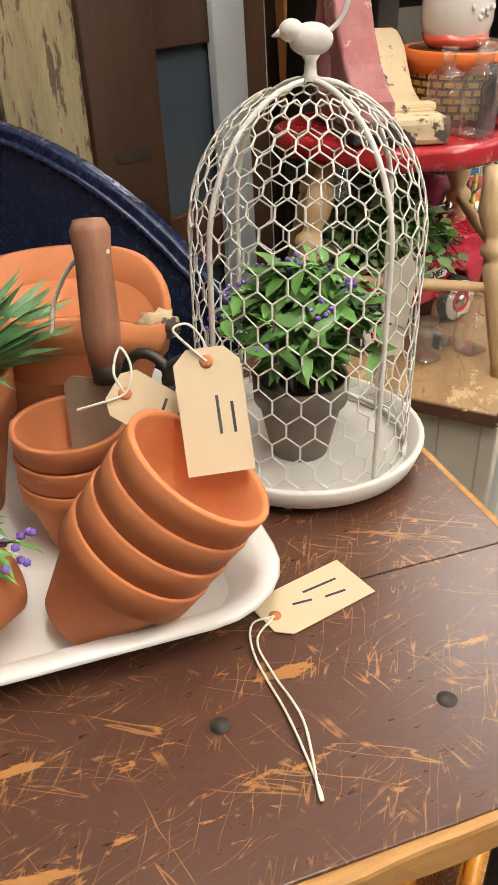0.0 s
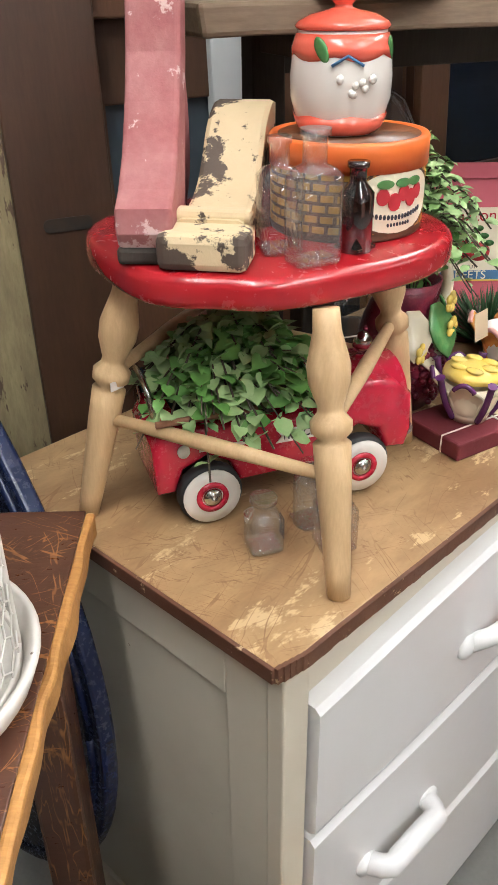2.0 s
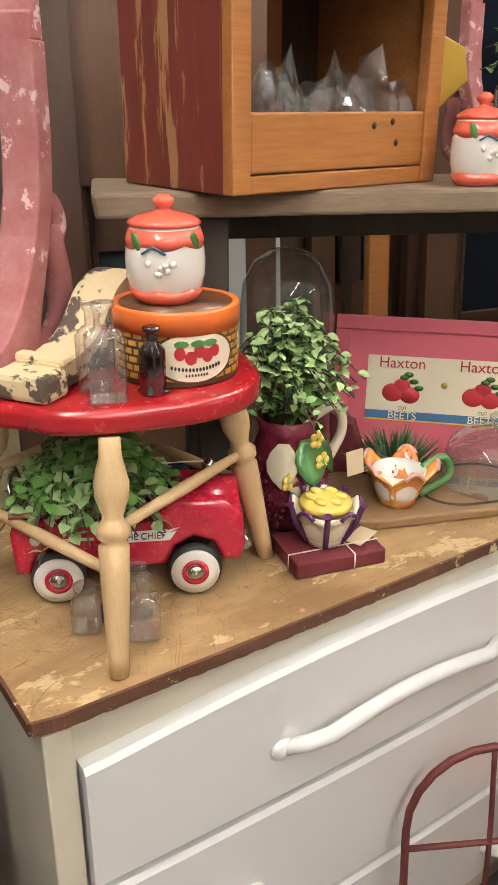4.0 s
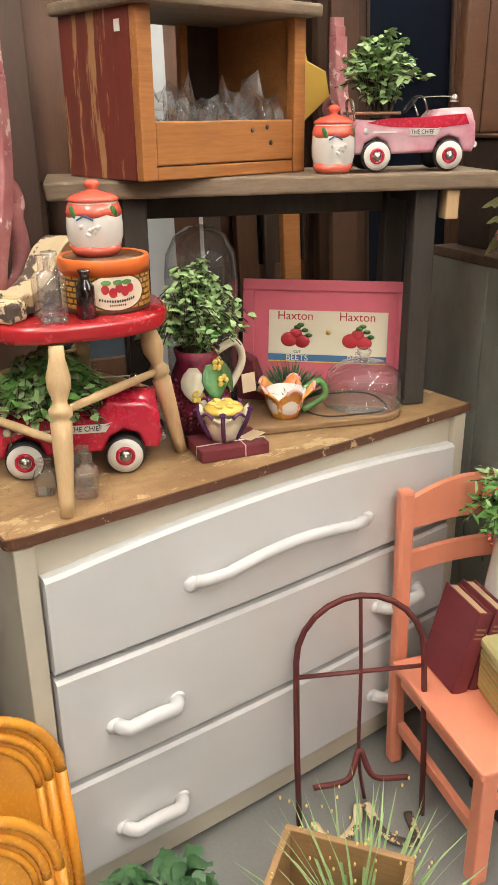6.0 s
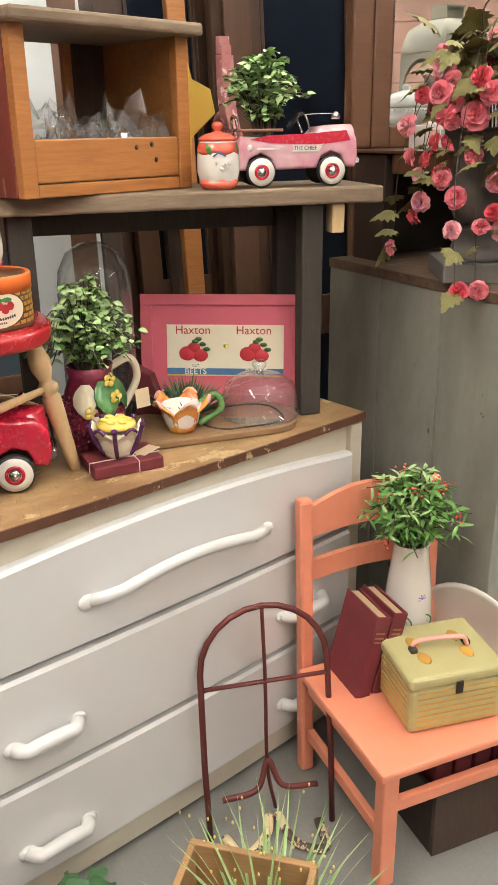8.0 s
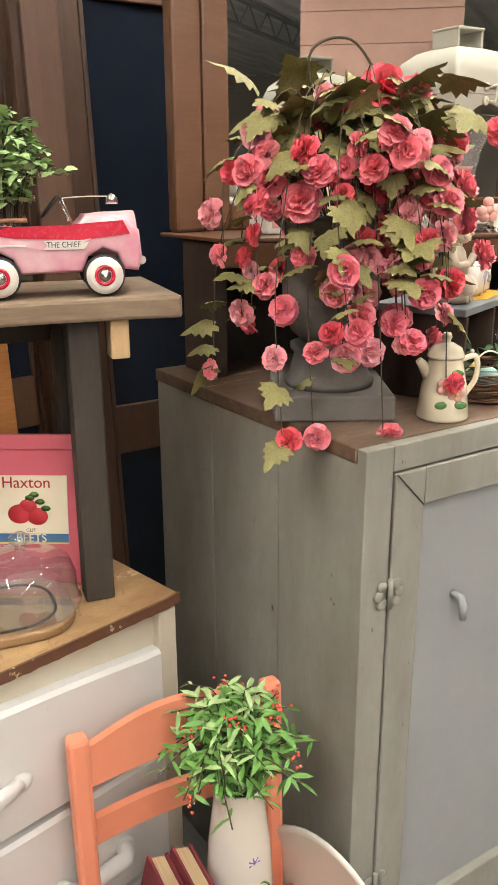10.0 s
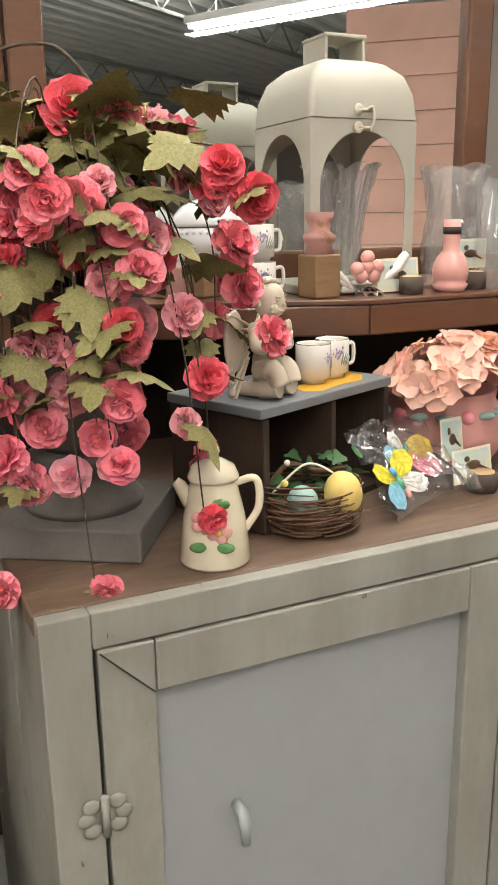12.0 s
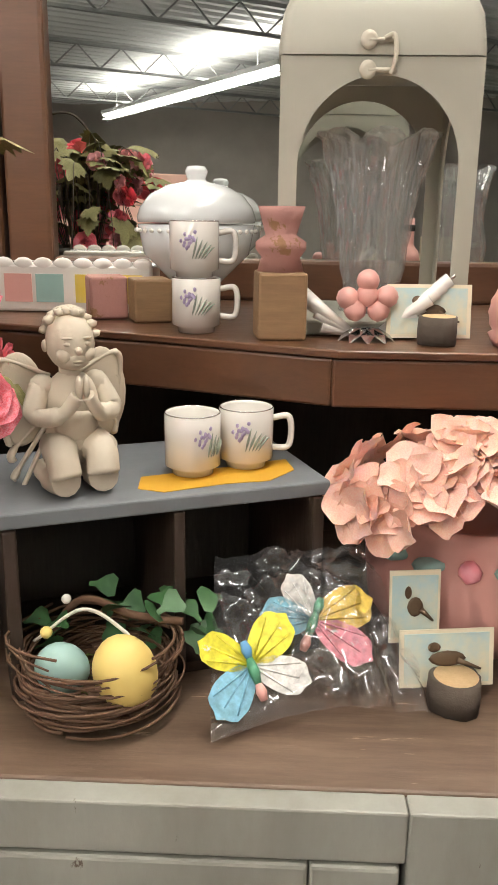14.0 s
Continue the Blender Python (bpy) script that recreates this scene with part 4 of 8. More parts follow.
# ---- navy round and yellow trays on the floor ----
nv = thing("round_tabletop", pose(-0.86, -0.034, 0.6, 0, 0, 0), "navy blue round enamel tabletop leaning behind the table", "tabletop")
el = [(0.62 * math.cos(a), 0.6 * math.sin(a)) for a in np.linspace(0, 2 * math.pi, 72, endpoint=False)]
part("panel", slab(B(), el, -0.012, 0.012, 0.006, Matrix.Rotation(radians(90), 4, "X")), M_NAVY, nv)
part("rim", tube(B(), [(x * 0.965, -0.013, y * 0.965) for x, y in el + el[:1]], 0.006, 6), M_NAVY, nv)
for k, (m, w, h, lb) in enumerate(((pose(0.075, -0.20, 0.0, 0, -7, 0), 0.48, 0.56, "large amber yellow lacquered tray leaning on the dresser"), (pose(0.16, -0.25, 0.0, 0, -9, 0), 0.47, 0.44, "amber yellow lacquered tray leaning on another tray"))):
    y = thing("serving_tray", m, lb, "tray", "yellow trays")
    MM = Matrix(((0, 0, 1, 0), (1, 0, 0, 0), (0, 1, 0, 0), (0, 0, 0, 1)))
    o = rounded(-w / 2, 0, w / 2, h, 0.16, 10)
    part("panel", slab(B(), o, 0.0, 0.008, 0.002, MM), M_YELLOWTRAY, y)
    for j, ins in enumerate((0.006, 0.03, 0.05)):
        o2 = rounded(-w / 2 + ins, ins, w / 2 - ins, h - ins, 0.16 - ins * 0.7, 10)
        part("ridge", tube(B(), [MM @ Vector((a, b, 0.009)) for a, b in o2 + o2[:1]], 0.011 - 0.002 * j, 8), M_YELLOWTRAY, y)

# ---- child's stool on the dresser and what stands on it ----
ST = pose(-0.19, 0.215, 0.86, 0, 0, -22)


def stool():
    s = thing("stool", pose(0, 0, 0.86), "small red-topped wooden stool with turned natural legs", "stool")
    feet = {"a": (-0.02, 0.118), "b": (-0.327, 0.035), "c": (-0.155, 0.43), "d": (-0.45, 0.36)}
    tops = {"a": (-0.075, 0.15), "b": (-0.285, 0.09), "c": (-0.17, 0.37), "d": (-0.38, 0.33)}
    H0 = 0.285
    cx, cy = -0.222, 0.232
    o = []
    for k in range(56):
        a = 2 * math.pi * k / 56
        ca, sa = math.cos(a), math.sin(a)
        x = 0.165 * (abs(ca) ** 0.75) * (1 if ca > 0 else -1)
        y = 0.185 * (abs(sa) ** 0.75) * (1 if sa > 0 else -1)
        k2 = 1 - 0.06 * math.exp(-((a - 5.55) / 0.25) ** 2)
        x, y = x * k2, y * k2
        r = radians(-17)
        o.append((cx + x * math.cos(r) - y * math.sin(r), cy + x * math.sin(r) + y * math.cos(r)))
    smooth(part("seat", slab(B(), o, H0, H0 + 0.032, 0.010), M_REDSEAT, s, "glossy chipped red seat"))
    legs = {}
    for n in feet:
        f, t = Vector((*feet[n], 0)), Vector((*tops[n], H0))
        ln = (t - f).length
        prof = [(0.0, 0), (0.0115, 0.0), (0.013, 0.03), (0.0175, 0.42), (0.0185, 0.56), (0.013, 0.575), (0.02, 0.60), (0.0205, 0.635), (0.013, 0.665), (0.0125, 0.685), (0.02, 0.76), (0.021, 0.82), (0.0135, 0.93), (0.0125, 1.0), (0.0, 1.0)]
        q = (t - f).to_track_quat("Z", "Y").to_matrix().to_4x4()
        bm = lathe(B(), [(r, z * ln if i else 0.0) for i, (r, z) in enumerate([(a, b if b > 0.031 or b == 0 else 0.1) for a, b in prof])], 18, Matrix.Translation(f) @ q)
        part("leg", bm, M_LEG, s)
        legs[n] = lambda u, f=f, t=t: f + (t - f) * u
    for a, b, u in (("a", "b", 0.44), ("a", "c", 0.62), ("c", "d", 0.44), ("b", "d", 0.62)):
        p, q = legs[a](u), legs[b](u)
        part("stretcher", tube(B(), [p, p.lerp(q, 0.5), q], [0.0065, 0.009, 0.0065], 10), M_LEG, s)
    part("sticker", box(B(), tuple(legs["b"](0.6) + Vector((0.0185, -0.006, 0))), (0.001, 0.017, 0.01), 0, None), M_CERAMIC, s, "small white price sticker")
    return s


stool()
SEAT = 0.86 + 0.3175


def apple_jar(m):
    j = thing("cookie_jar", m, "white ceramic house-shaped cookie jar with red lid and base", "jar", "cookie jars")
    part("body", lathe(B(), [(0.0, 0.0), (0.034, 0.0), (0.0385, 0.006), (0.046, 0.035), (0.0465, 0.055), (0.0445, 0.08), (0.04, 0.095), (0.04, 0.098), (0.0, 0.098)], 36), M_CERAMIC, j)
    part("base_band", lathe(B(), [(0.0345, 0.0005), (0.0392, 0.006), (0.0433, 0.019), (0.0425, 0.0185), (0.038, 0.006)], 36, wave=lambda r, z, a, i: (r + 0.0004, z + (0.0015 * math.sin(a * 7) if z > 0.015 else 0))), M_REDGLAZE, j, "red glazed band")
    part("shoulder_band", lathe(B(), [(0.0452, 0.077), (0.0452, 0.082), (0.0412, 0.0955), (0.0402, 0.0955)], 36, wave=lambda r, z, a, i: (r + 0.0003, z - (0.006 * abs(math.sin(a * 3)) if z < 0.0801 else 0))), M_REDGLAZE, j, "red glazed drip")
    part("lid", lathe(B(), [(0.0, 0.0985), (0.041, 0.0985), (0.043, 0.102), (0.04, 0.106), (0.03, 0.112), (0.014, 0.116), (0.008, 0.118), (0.008, 0.121), (0.0125, 0.126), (0.012, 0.132), (0.006, 0.137), (0.0, 0.138)], 36), M_REDGLAZE, j, "red ceramic lid with a round knob")
    for a in (-75, 20):
        part("leaf_mark", blob(B(), (0, 0, 0), (0.002, 0.006, 0.013), pose(0, 0, 0, 0, 0, a) @ Matrix.Translation((0.0445, 0, 0.082)) @ Matrix.Rotation(0.4, 4, "X"), 2), M_GREENGLAZE, j, "raised green leaf")
    q = pose(0, 0, 0, 0, 0, -45)
    part("roof_mark", tube(B(), [q @ Vector((0.0455, -0.014, 0.068)), q @ Vector((0.0465, 0, 0.077)), q @ Vector((0.0455, 0.014, 0.068))], 0.0016, 6), M_BLUEPRINT, j, "painted dark blue gable")
    for y in (-0.006, 0.022):
        part("window_mark", blob(B(), tuple(q @ Vector((0.0455, y, 0.056))), (0.003, 0.005, 0.005), None, 2), M_CERAMIC, j)
    for k in range(5):
        part("blossom_mark", blob(B(), tuple(q @ Vector((0.0455, 0.01 + 0.006 * math.cos(k), 0.047 + 0.006 * math.sin(k * 1.3)))), (0.003, 0.004, 0.004), None, 2), M_CERAMIC, j)
    return j


TIN = Vector((-0.167, 0.293, SEAT))


def hat_tin():
    t = thing("round_tin", Matrix.Translation(TIN) @ Matrix.Diagonal((1.0, 1.0, 0.97, 1)), "round basket-print tin with strawberry label and orange rim", "tin")
    R = 0.078
    part("body", lathe(B(), [(0.0, 0.0), (R, 0.0), (R + 0.001, 0.003), (R, 0.006), (R, 0.07), (0.0, 0.07)], 48), M_TINBROWN, t)
    lid = part("lid", lathe(B(), [(R - 0.002, 0.068), (R + 0.003, 0.067), (R + 0.003, 0.093), (R + 0.001, 0.096), (R - 0.003, 0.096), (R - 0.005, 0.094), (0.0, 0.094)], 48), M_ORANGERIM, t, "orange banded tin lid")
    part("lid_top", lathe(B(), [(0.0, 0.0943), (R - 0.006, 0.0943), (R - 0.006, 0.0948), (0.0, 0.0948)], 40), M_MAHOGANY, lid, "dark red printed lid top")
    bm = B()
    for r in range(6):
        for k in range(30):
            a = 2 * math.pi * (k + 0.5 * (r % 2)) / 30
            box(bm, (R + 0.0006, 0, 0.012 + r * 0.0105), (0.0012, 0.0125, 0.0065), 0.0, Matrix.Rotation(a, 4, "Z"))
    tagged(part("basket_print", bm, M_STRAW, t, "ochre woven basket pattern"), kind="stuff")
    lb = pose(0, 0, 0, 0, 0, -12)

    def on(u, z, d):
        return lb @ Vector(((R + d) * math.cos(u / R), (R + d) * math.sin(u / R), z))

    def oval(a, b, d, mt, name, cu=0.0, cz=0.039, lab="", n=28):
        bm = B()
        rows = [[bm.verts.new(on(cu + a * q * math.cos(w), cz + b * q * math.sin(w), d)) for w in np.linspace(0, 2 * math.pi, n, endpoint=False)] for q in (0.34, 0.67, 1.0)]
        rim = [bm.verts.new(on(cu + a * math.cos(w), cz + b * math.sin(w), 0.0)) for w in np.linspace(0, 2 * math.pi, n, endpoint=False)]
        bm.faces.new(rows[0])
        for p, q in zip(rows + [], rows[1:] + [rim]):
            for k in range(n):
                bm.faces.new((p[k], q[k], q[(k + 1) % n], p[(k + 1) % n]))
        bmesh.ops.recalc_face_normals(bm, faces=bm.faces)
        part(name, bm, mt, t, lab)
    oval(0.055, 0.0345, 0.0016, M_MAHOGANY, "label_border", lab="dark oval border")
    oval(0.0515, 0.0315, 0.0020, M_PAPER, "label", lab="cream oval label")
    for cu, cz, s in ((-0.02, 0.045, 0.0085), (-0.007, 0.039, 0.009), (0.004, 0.047, 0.0085), (0.014, 0.041, 0.009), (0.024, 0.046, 0.008)):
        oval(s * 0.8, s, 0.003, M_BEET if s < 0.0095 else M_REDGLAZE, "strawberry", cu, cz, "printed red strawberry", 12)
    for cu in (-0.018, 0.002, 0.018):
        oval(0.009, 0.0045, 0.0034, M_GREENGLAZE, "leaf_print", cu, 0.057, "printed green leaves", 10)
    for k in range(15):
        u = -0.03 + 0.06 * k / 14
        oval(0.0016, 0.0028, 0.0028, M_INK, "lettering", u, 0.0235 + 0.004 * (u / 0.03) ** 2, "", 6)
    for k in range(8):
        u = -0.013 + 0.026 * k / 7
        oval(0.0012, 0.002, 0.0028, M_INK, "lettering", u, 0.0165, "", 6)


hat_tin()
jar = apple_jar(Matrix.Translation((TIN.x - 0.006, TIN.y - 0.009, SEAT + 0.0933)) @ Matrix.Diagonal((1.07, 1.07, 0.93, 1)))


def bottle(m, label, material, w, d, h, neck, nh, square=True, stopper=None):
    b = thing("bottle", m, label, "bottle", "small bottles")
    bm = B()
    if square:
        rings = []
        for k, z in ((0.92, 0.0), (1.0, 0.003), (1.0, h), (0.75, h + 0.006)):
            rings.append([bm.verts.new((x, y, z)) for x, y in rounded(-w / 2 * k, -d / 2 * k, w / 2 * k, d / 2 * k, min(w, d) * 0.2 * k, 3)])
        n = len(rings[0])
        rings.append([bm.verts.new((neck * math.cos(2 * math.pi * (i + 0.5) / n + 0.0), neck * math.sin(2 * math.pi * (i + 0.5) / n), h + 0.01)) for i in range(n)])
        rings.append([bm.verts.new((v.co.x, v.co.y, h + 0.01 + nh)) for v in rings[-1]])
        rings.append([bm.verts.new((v.co.x * 1.25, v.co.y * 1.25, h + 0.011 + nh)) for v in rings[-1]])
        rings.append([bm.verts.new((v.co.x, v.co.y, v.co.z + 0.006)) for v in rings[-1]])
        for p, q in zip(rings, rings[1:]):
            for k in range(n):
                bm.faces.new((p[k], p[(k + 1) % n], q[(k + 1) % n], q[k])).smooth = True
        bm.faces.new(list(reversed(rings[0])))
        bm.faces.new(rings[-1])
    else:
        lathe(bm, [(0.0, 0), (w / 2, 0.0), (w / 2, h), (neck, h + 0.01), (neck, h + nh), (neck * 1.3, h + nh + 0.001), (neck * 1.3, h + nh + 0.006), (0.0, h + nh + 0.006)], 24)
    part("body", bm, material, b)
    part("base", box(B(), (0, 0, 0.0035), (w * 0.9, d * 0.9, 0.004), 0.001), material, b)
    return b


bottle(pose(-0.105, 0.165, SEAT, 0, 0, -20), "tall clear square glass bottle on the stool seat", M_GLASS, 0.034, 0.046, 0.078, 0.011, 0.022)
bottle(pose(-0.152, 0.172, SEAT, 0, 0, -35), "clear square glass bottle on the stool seat", M_PINKGLASS, 0.04, 0.04, 0.07, 0.009, 0.018)
bottle(pose(-0.1, 0.222, SEAT, 0, 0, 0), "small amber glass bottle on the stool seat", M_AMBER, 0.032, 0.032, 0.054, 0.008, 0.022, False)
bottle(pose(-0.132, 0.127, 0.861, 0, 0, -30), "clear square glass bottle with a dark label under the stool", M_GLASS, 0.038, 0.038, 0.04, 0.012, 0.008)
bottle(pose(-0.078, 0.183, 0.861, 0, 0, -30), "clear square glass bottle with tall neck under the stool", M_PINKGLASS, 0.042, 0.042, 0.05, 0.008, 0.02)
bottle(pose(-0.125, 0.198, 0.861, 0, 0, -20), "clear round glass jar under the stool", M_GLASS, 0.04, 0.04, 0.06, 0.012, 0.012, False)
single("bottle_label", box(B(), (0, 0, 0), (0.001, 0.014, 0.026)), M_INK, pose(-0.1215, 0.145, 0.884, 0, 0, 60), "black paper label on the bottle side", "label")


def scroll(name, m, path, w, th, label, material, groove=0.0):
    """A sawn and carved bracket: a thick curved board following a path of (x, z, half height)."""
    bm = B()
    pts = spline([(p[0], 0, p[1]) for p in path], 8)
    hs = spline([(p[2], 0, 0) for p in path], 8)
    rings = []
    for i, p in enumerate(pts):
        d = (pts[min(i + 1, len(pts) - 1)] - pts[max(i - 1, 0)]).normalized()
        up = Vector((-d.z, 0, d.x))
        h = hs[i].x
        r = []
        for s, k in ((-1, -0.85), (-0.85, -1), (0.85, -1), (1, -0.85), (1, 0.85), (0.85, 1), (-0.85, 1), (-1, 0.85)):
            r.append(bm.verts.new(p + up * h * k + Vector((0, s * w / 2, 0))))
        rings.append(r)
    for p, q in zip(rings, rings[1:]):
        for k in range(8):
            bm.faces.new((p[k], p[(k + 1) % 8], q[(k + 1) % 8], q[k]))
    bm.faces.new(rings[0])
    bm.faces.new(rings[-1])
    bmesh.ops.recalc_face_normals(bm, faces=bm.faces)
    return bm


def corbel(m, label, s=1.0):
    """A sawn bracket: a stepped stem that sweeps forward into a heavy foot, with a pierced curl behind."""
    c = thing("corbel", m @ Matrix.Scale(s, 4), label, "corbel", "old corbels")
    up = Matrix.Rotation(radians(90), 4, "X")
    front = [(0.070, 0.016), (0.077, 0.03), (0.074, 0.052), (0.052, 0.064), (0.022, 0.09), (-0.008, 0.13), (-0.03, 0.17), (-0.047, 0.22), (-0.056, 0.28), (-0.06, 0.39)]
    back = [(-0.095, 0.39), (-0.092, 0.28), (-0.084, 0.22), (-0.07, 0.165), (-0.05, 0.12), (-0.03, 0.075), (-0.015, 0.016)]
    part("scroll", slab(B(), front + back, -0.026, 0.026, 0.005, up), M_CORBEL, c)
    part("cap", slab(B(), [(-0.066, 0.39), (-0.066, 0.418), (-0.074, 0.422), (-0.076, 0.446), (-0.096, 0.446), (-0.098, 0.39)], -0.022, 0.022, 0.004, up), M_CORBEL, c, "stepped carved cap")
    part("foot", box(B(), (0.02, 0, 0.008), (0.105, 0.054, 0.016), 0.004), M_OLDBLACK, c, "bare dark wood underside")
    curl = spline([(-0.085, 0, 0.21), (-0.108, 0, 0.2), (-0.122, 0, 0.175), (-0.112, 0, 0.15), (-0.125, 0, 0.1), (-0.118, 0, 0.05), (-0.08, 0, 0.022), (-0.02, 0, 0.022)])
    part("curl", tube(B(), curl, 0.018, 10), M_CORBEL, c, "pierced carved curl")
    return c


corbel(pose(-0.258, 0.112, SEAT, 0, 0, -50), "chalky red carved wooden corbel on the stool")
bk = thing("bracket", pose(-0.164, 0.084, SEAT, 0, 0, -56), "small carved bracket with crackled cream and black paint", "bracket")
part("scroll", scroll("", None, [(-0.03, 0.02, 0.017), (-0.08, 0.022, 0.018), (-0.125, 0.036, 0.018), (-0.155, 0.06, 0.018), (-0.18, 0.084, 0.018), (-0.212, 0.098, 0.017), (-0.235, 0.098, 0.015)], 0.062, 0, "", None), M_CRACKLE, bk)
part("toe_block", box(B(), (-0.012, 0, 0.017), (0.05, 0.084, 0.034), 0.008), M_CRACKLE, bk, "thick cream painted toe")
part("step_moulding", box(B(), (-0.045, 0, 0.038), (0.022, 0.074, 0.012), 0.005), M_CRACKLE, bk)
part("side_board", slab(B(), [(-0.03, 0.002), (-0.22, 0.002), (-0.235, 0.085), (-0.2, 0.082), (-0.15, 0.045), (-0.1, 0.02)], -0.018, 0.018, 0.003, Matrix.Rotation(radians(90), 4, "X")), M_OLDBLACK, bk, "bare dark wood body")


# ---- toy pedal cars used as planters ----
def text(body, size, m, material, parent, name="lettering", depth=0.0006):
    cu = bpy.data.curves.new("t", "FONT")
    cu.body, cu.size, cu.extrude, cu.align_x, cu.align_y = body, size, depth, "CENTER", "CENTER"
    tmp = bpy.data.objects.new("t", cu)
    scene.collection.objects.link(tmp)
    me = bpy.data.meshes.new_from_object(tmp)
    bpy.data.objects.remove(tmp)
    me.materials.clear()
    me.materials.append(material)
    ob = new(name, me)
    ob.parent = parent
    ob.matrix_basis = m
    return ob


def toy_car(m, label, body, hood, rnd, sprawl):
    c = thing("toy_car", m, label, "toy car", "planter cars")
    # x forward, y to its own left; side with lettering looks to -y
    side = [(-0.125, 0.03), (-0.128, 0.075), (-0.118, 0.09), (-0.02, 0.085), (0.03, 0.082), (0.055, 0.105), (0.115, 0.1), (0.135, 0.085), (0.138, 0.05), (0.132, 0.032), (0.11, 0.034), (0.1, 0.055), (0.078, 0.062), (0.056, 0.052), (0.046, 0.032), (-0.045, 0.03), (-0.055, 0.05), (-0.076, 0.06), (-0.1, 0.05), (-0.108, 0.03)]
    sh = slab(B(), side, -0.046, 0.046, 0.007, Matrix.Rotation(radians(90), 4, "X"))
    smooth(part("body", sh, body, c))
    hd = B()
    lathe(hd, [(0.0, 0.0), (0.036, 0.0), (0.04, 0.03), (0.042, 0.085), (0.0, 0.086)], 20, Matrix.Translation((0.05, 0, 0.078)) @ Matrix.Rotation(radians(90), 4, "Y") @ Matrix.Diagonal((0.75, 1, 0.96, 1)))
    part("hood", hd, hood, c)
    # The body is solid; this black plate paints the cockpit opening's shade.
    part("cockpit", box(B(), (-0.055, 0, 0.083), (0.1, 0.066, 0.012), 0.004), M_OLDBLACK, c, "black plate standing in for the shaded open cockpit")
    for x, nm in ((0.078, 0), (-0.077, 0)):
        for s in (-1, 1):
            w = Matrix.Translation((x, s * 0.047, 0.033)) @ Matrix.Rotation(radians(90 * -s), 4, "X")
            # turned so that local z points outward
            wh = part("wheel", lathe(B(), [(0.02, -0.008), (0.031, -0.008), (0.033, -0.004), (0.033, 0.004), (0.031, 0.007), (0.026, 0.008), (0.0, 0.006)], 28, w), M_RUBBER, c, "black rubber tyre")
            part("whitewall", lathe(B(), [(0.016, 0.007), (0.0295, 0.0078), (0.0295, 0.0095), (0.016, 0.0095)], 28, w), M_CERAMIC, wh, "white wall ring")
            part("hub", lathe(B(), [(0.0165, 0.0085), (0.0165, 0.0115), (0.011, 0.0115), (0.011, 0.009)], 24, w), M_CARRED, wh, "red hub ring")
            part("hubcap", lathe(B(), [(0.0108, 0.0085), (0.009, 0.013), (0.004, 0.0155), (0.0, 0.016)], 20, w), M_CHROME, wh, "domed chrome hubcap")
    part("grille", tube(B(), [(0.139, -0.035, 0.045), (0.14, 0, 0.04), (0.139, 0.035, 0.045)], 0.006, 8), M_CHROME, c, "chrome bumper")
    part("windscreen", tube(B(), spline([(0.035, -0.035, 0.095), (0.022, -0.034, 0.125), (0.022, 0.034, 0.125), (0.035, 0.035, 0.095)]), 0.0022, 6), M_CHROME, c, "thin chrome windscreen frame")
    part("steering_wheel", tube(B(), [(0.005 + 0.012 * math.cos(a), 0.017 * math.sin(a), 0.115 + 0.012 * math.cos(a)) for a in np.linspace(0, 2 * math.pi, 20)], 0.0025, 6), M_RUBBER, c)
    part("bell", lathe(B(), [(0.0, 0.0), (0.010, 0.0), (0.009, 0.008), (0.004, 0.013), (0.0, 0.014)], 14, Matrix.Translation((0.1, 0, 0.118))), M_CHROME, c, "small chrome bell")
    part("cord", tube(B(), spline([(0.1, 0, 0.128), (0.06, 0, 0.128), (0.022, 0, 0.126)]), 0.0008, 5), M_STRING, c)
    for s in (-1, 1):
        part("ladder_rail", tube(B(), [(-0.125, s * 0.052, 0.1), (-0.03, s * 0.052, 0.1)], 0.003, 6), M_HANDLE, c, "wooden ladder rail")
    part("rear_hoop", tube(B(), spline([(-0.12, -0.03, 0.085), (-0.125, -0.025, 0.12), (-0.125, 0.025, 0.12), (-0.12, 0.03, 0.085)]), 0.003, 6), M_CHROME, c)
    pl = slab(B(), [(-0.03, 0.006), (-0.024, 0.0), (-0.03, -0.006), (0.03, -0.006), (0.038, 0.004), (0.028, 0.002), (0.042, 0.008), (0.03, 0.006)], 0, 0.001)
    p = part("name_panel", pl, M_CERAMIC, c, "white arrow-shaped name panel")
    p.matrix_basis = pose(0.02, -0.0475, 0.068, 90, 0, 0)
    text("THE CHIEF", 0.0105, pose(0.02, -0.0488, 0.068, 90, 0, 0), M_INK, c)
    part("side_stripe", box(B(), (-0.06, -0.047, 0.068), (0.05, 0.001, 0.003)), M_CERAMIC, c, "thin white side stripe")
    p = part("number_badge", lathe(B(), [(0.0, 0.0), (0.006, 0.0), (0.006, 0.001), (0.0, 0.001)], 16), M_CERAMIC, c)
    p.matrix_basis = pose(-0.1, -0.0475, 0.07, 90, 0, 0)
    for o in list(c.children):
        if o.name.startswith("wheel"):
            x = 0.078 if sum(v.co.x for v in o.data.vertices) > 0 else -0.077
            o.matrix_basis = Matrix.Translation((x, 0, 0)) @ Matrix.Diagonal((0.95, 1, 0.95, 1)) @ Matrix.Translation((-x, 0, 0))
        else:
            o.matrix_basis = Matrix.Diagonal((1, 1, 1.14, 1)) @ o.matrix_basis
    return c


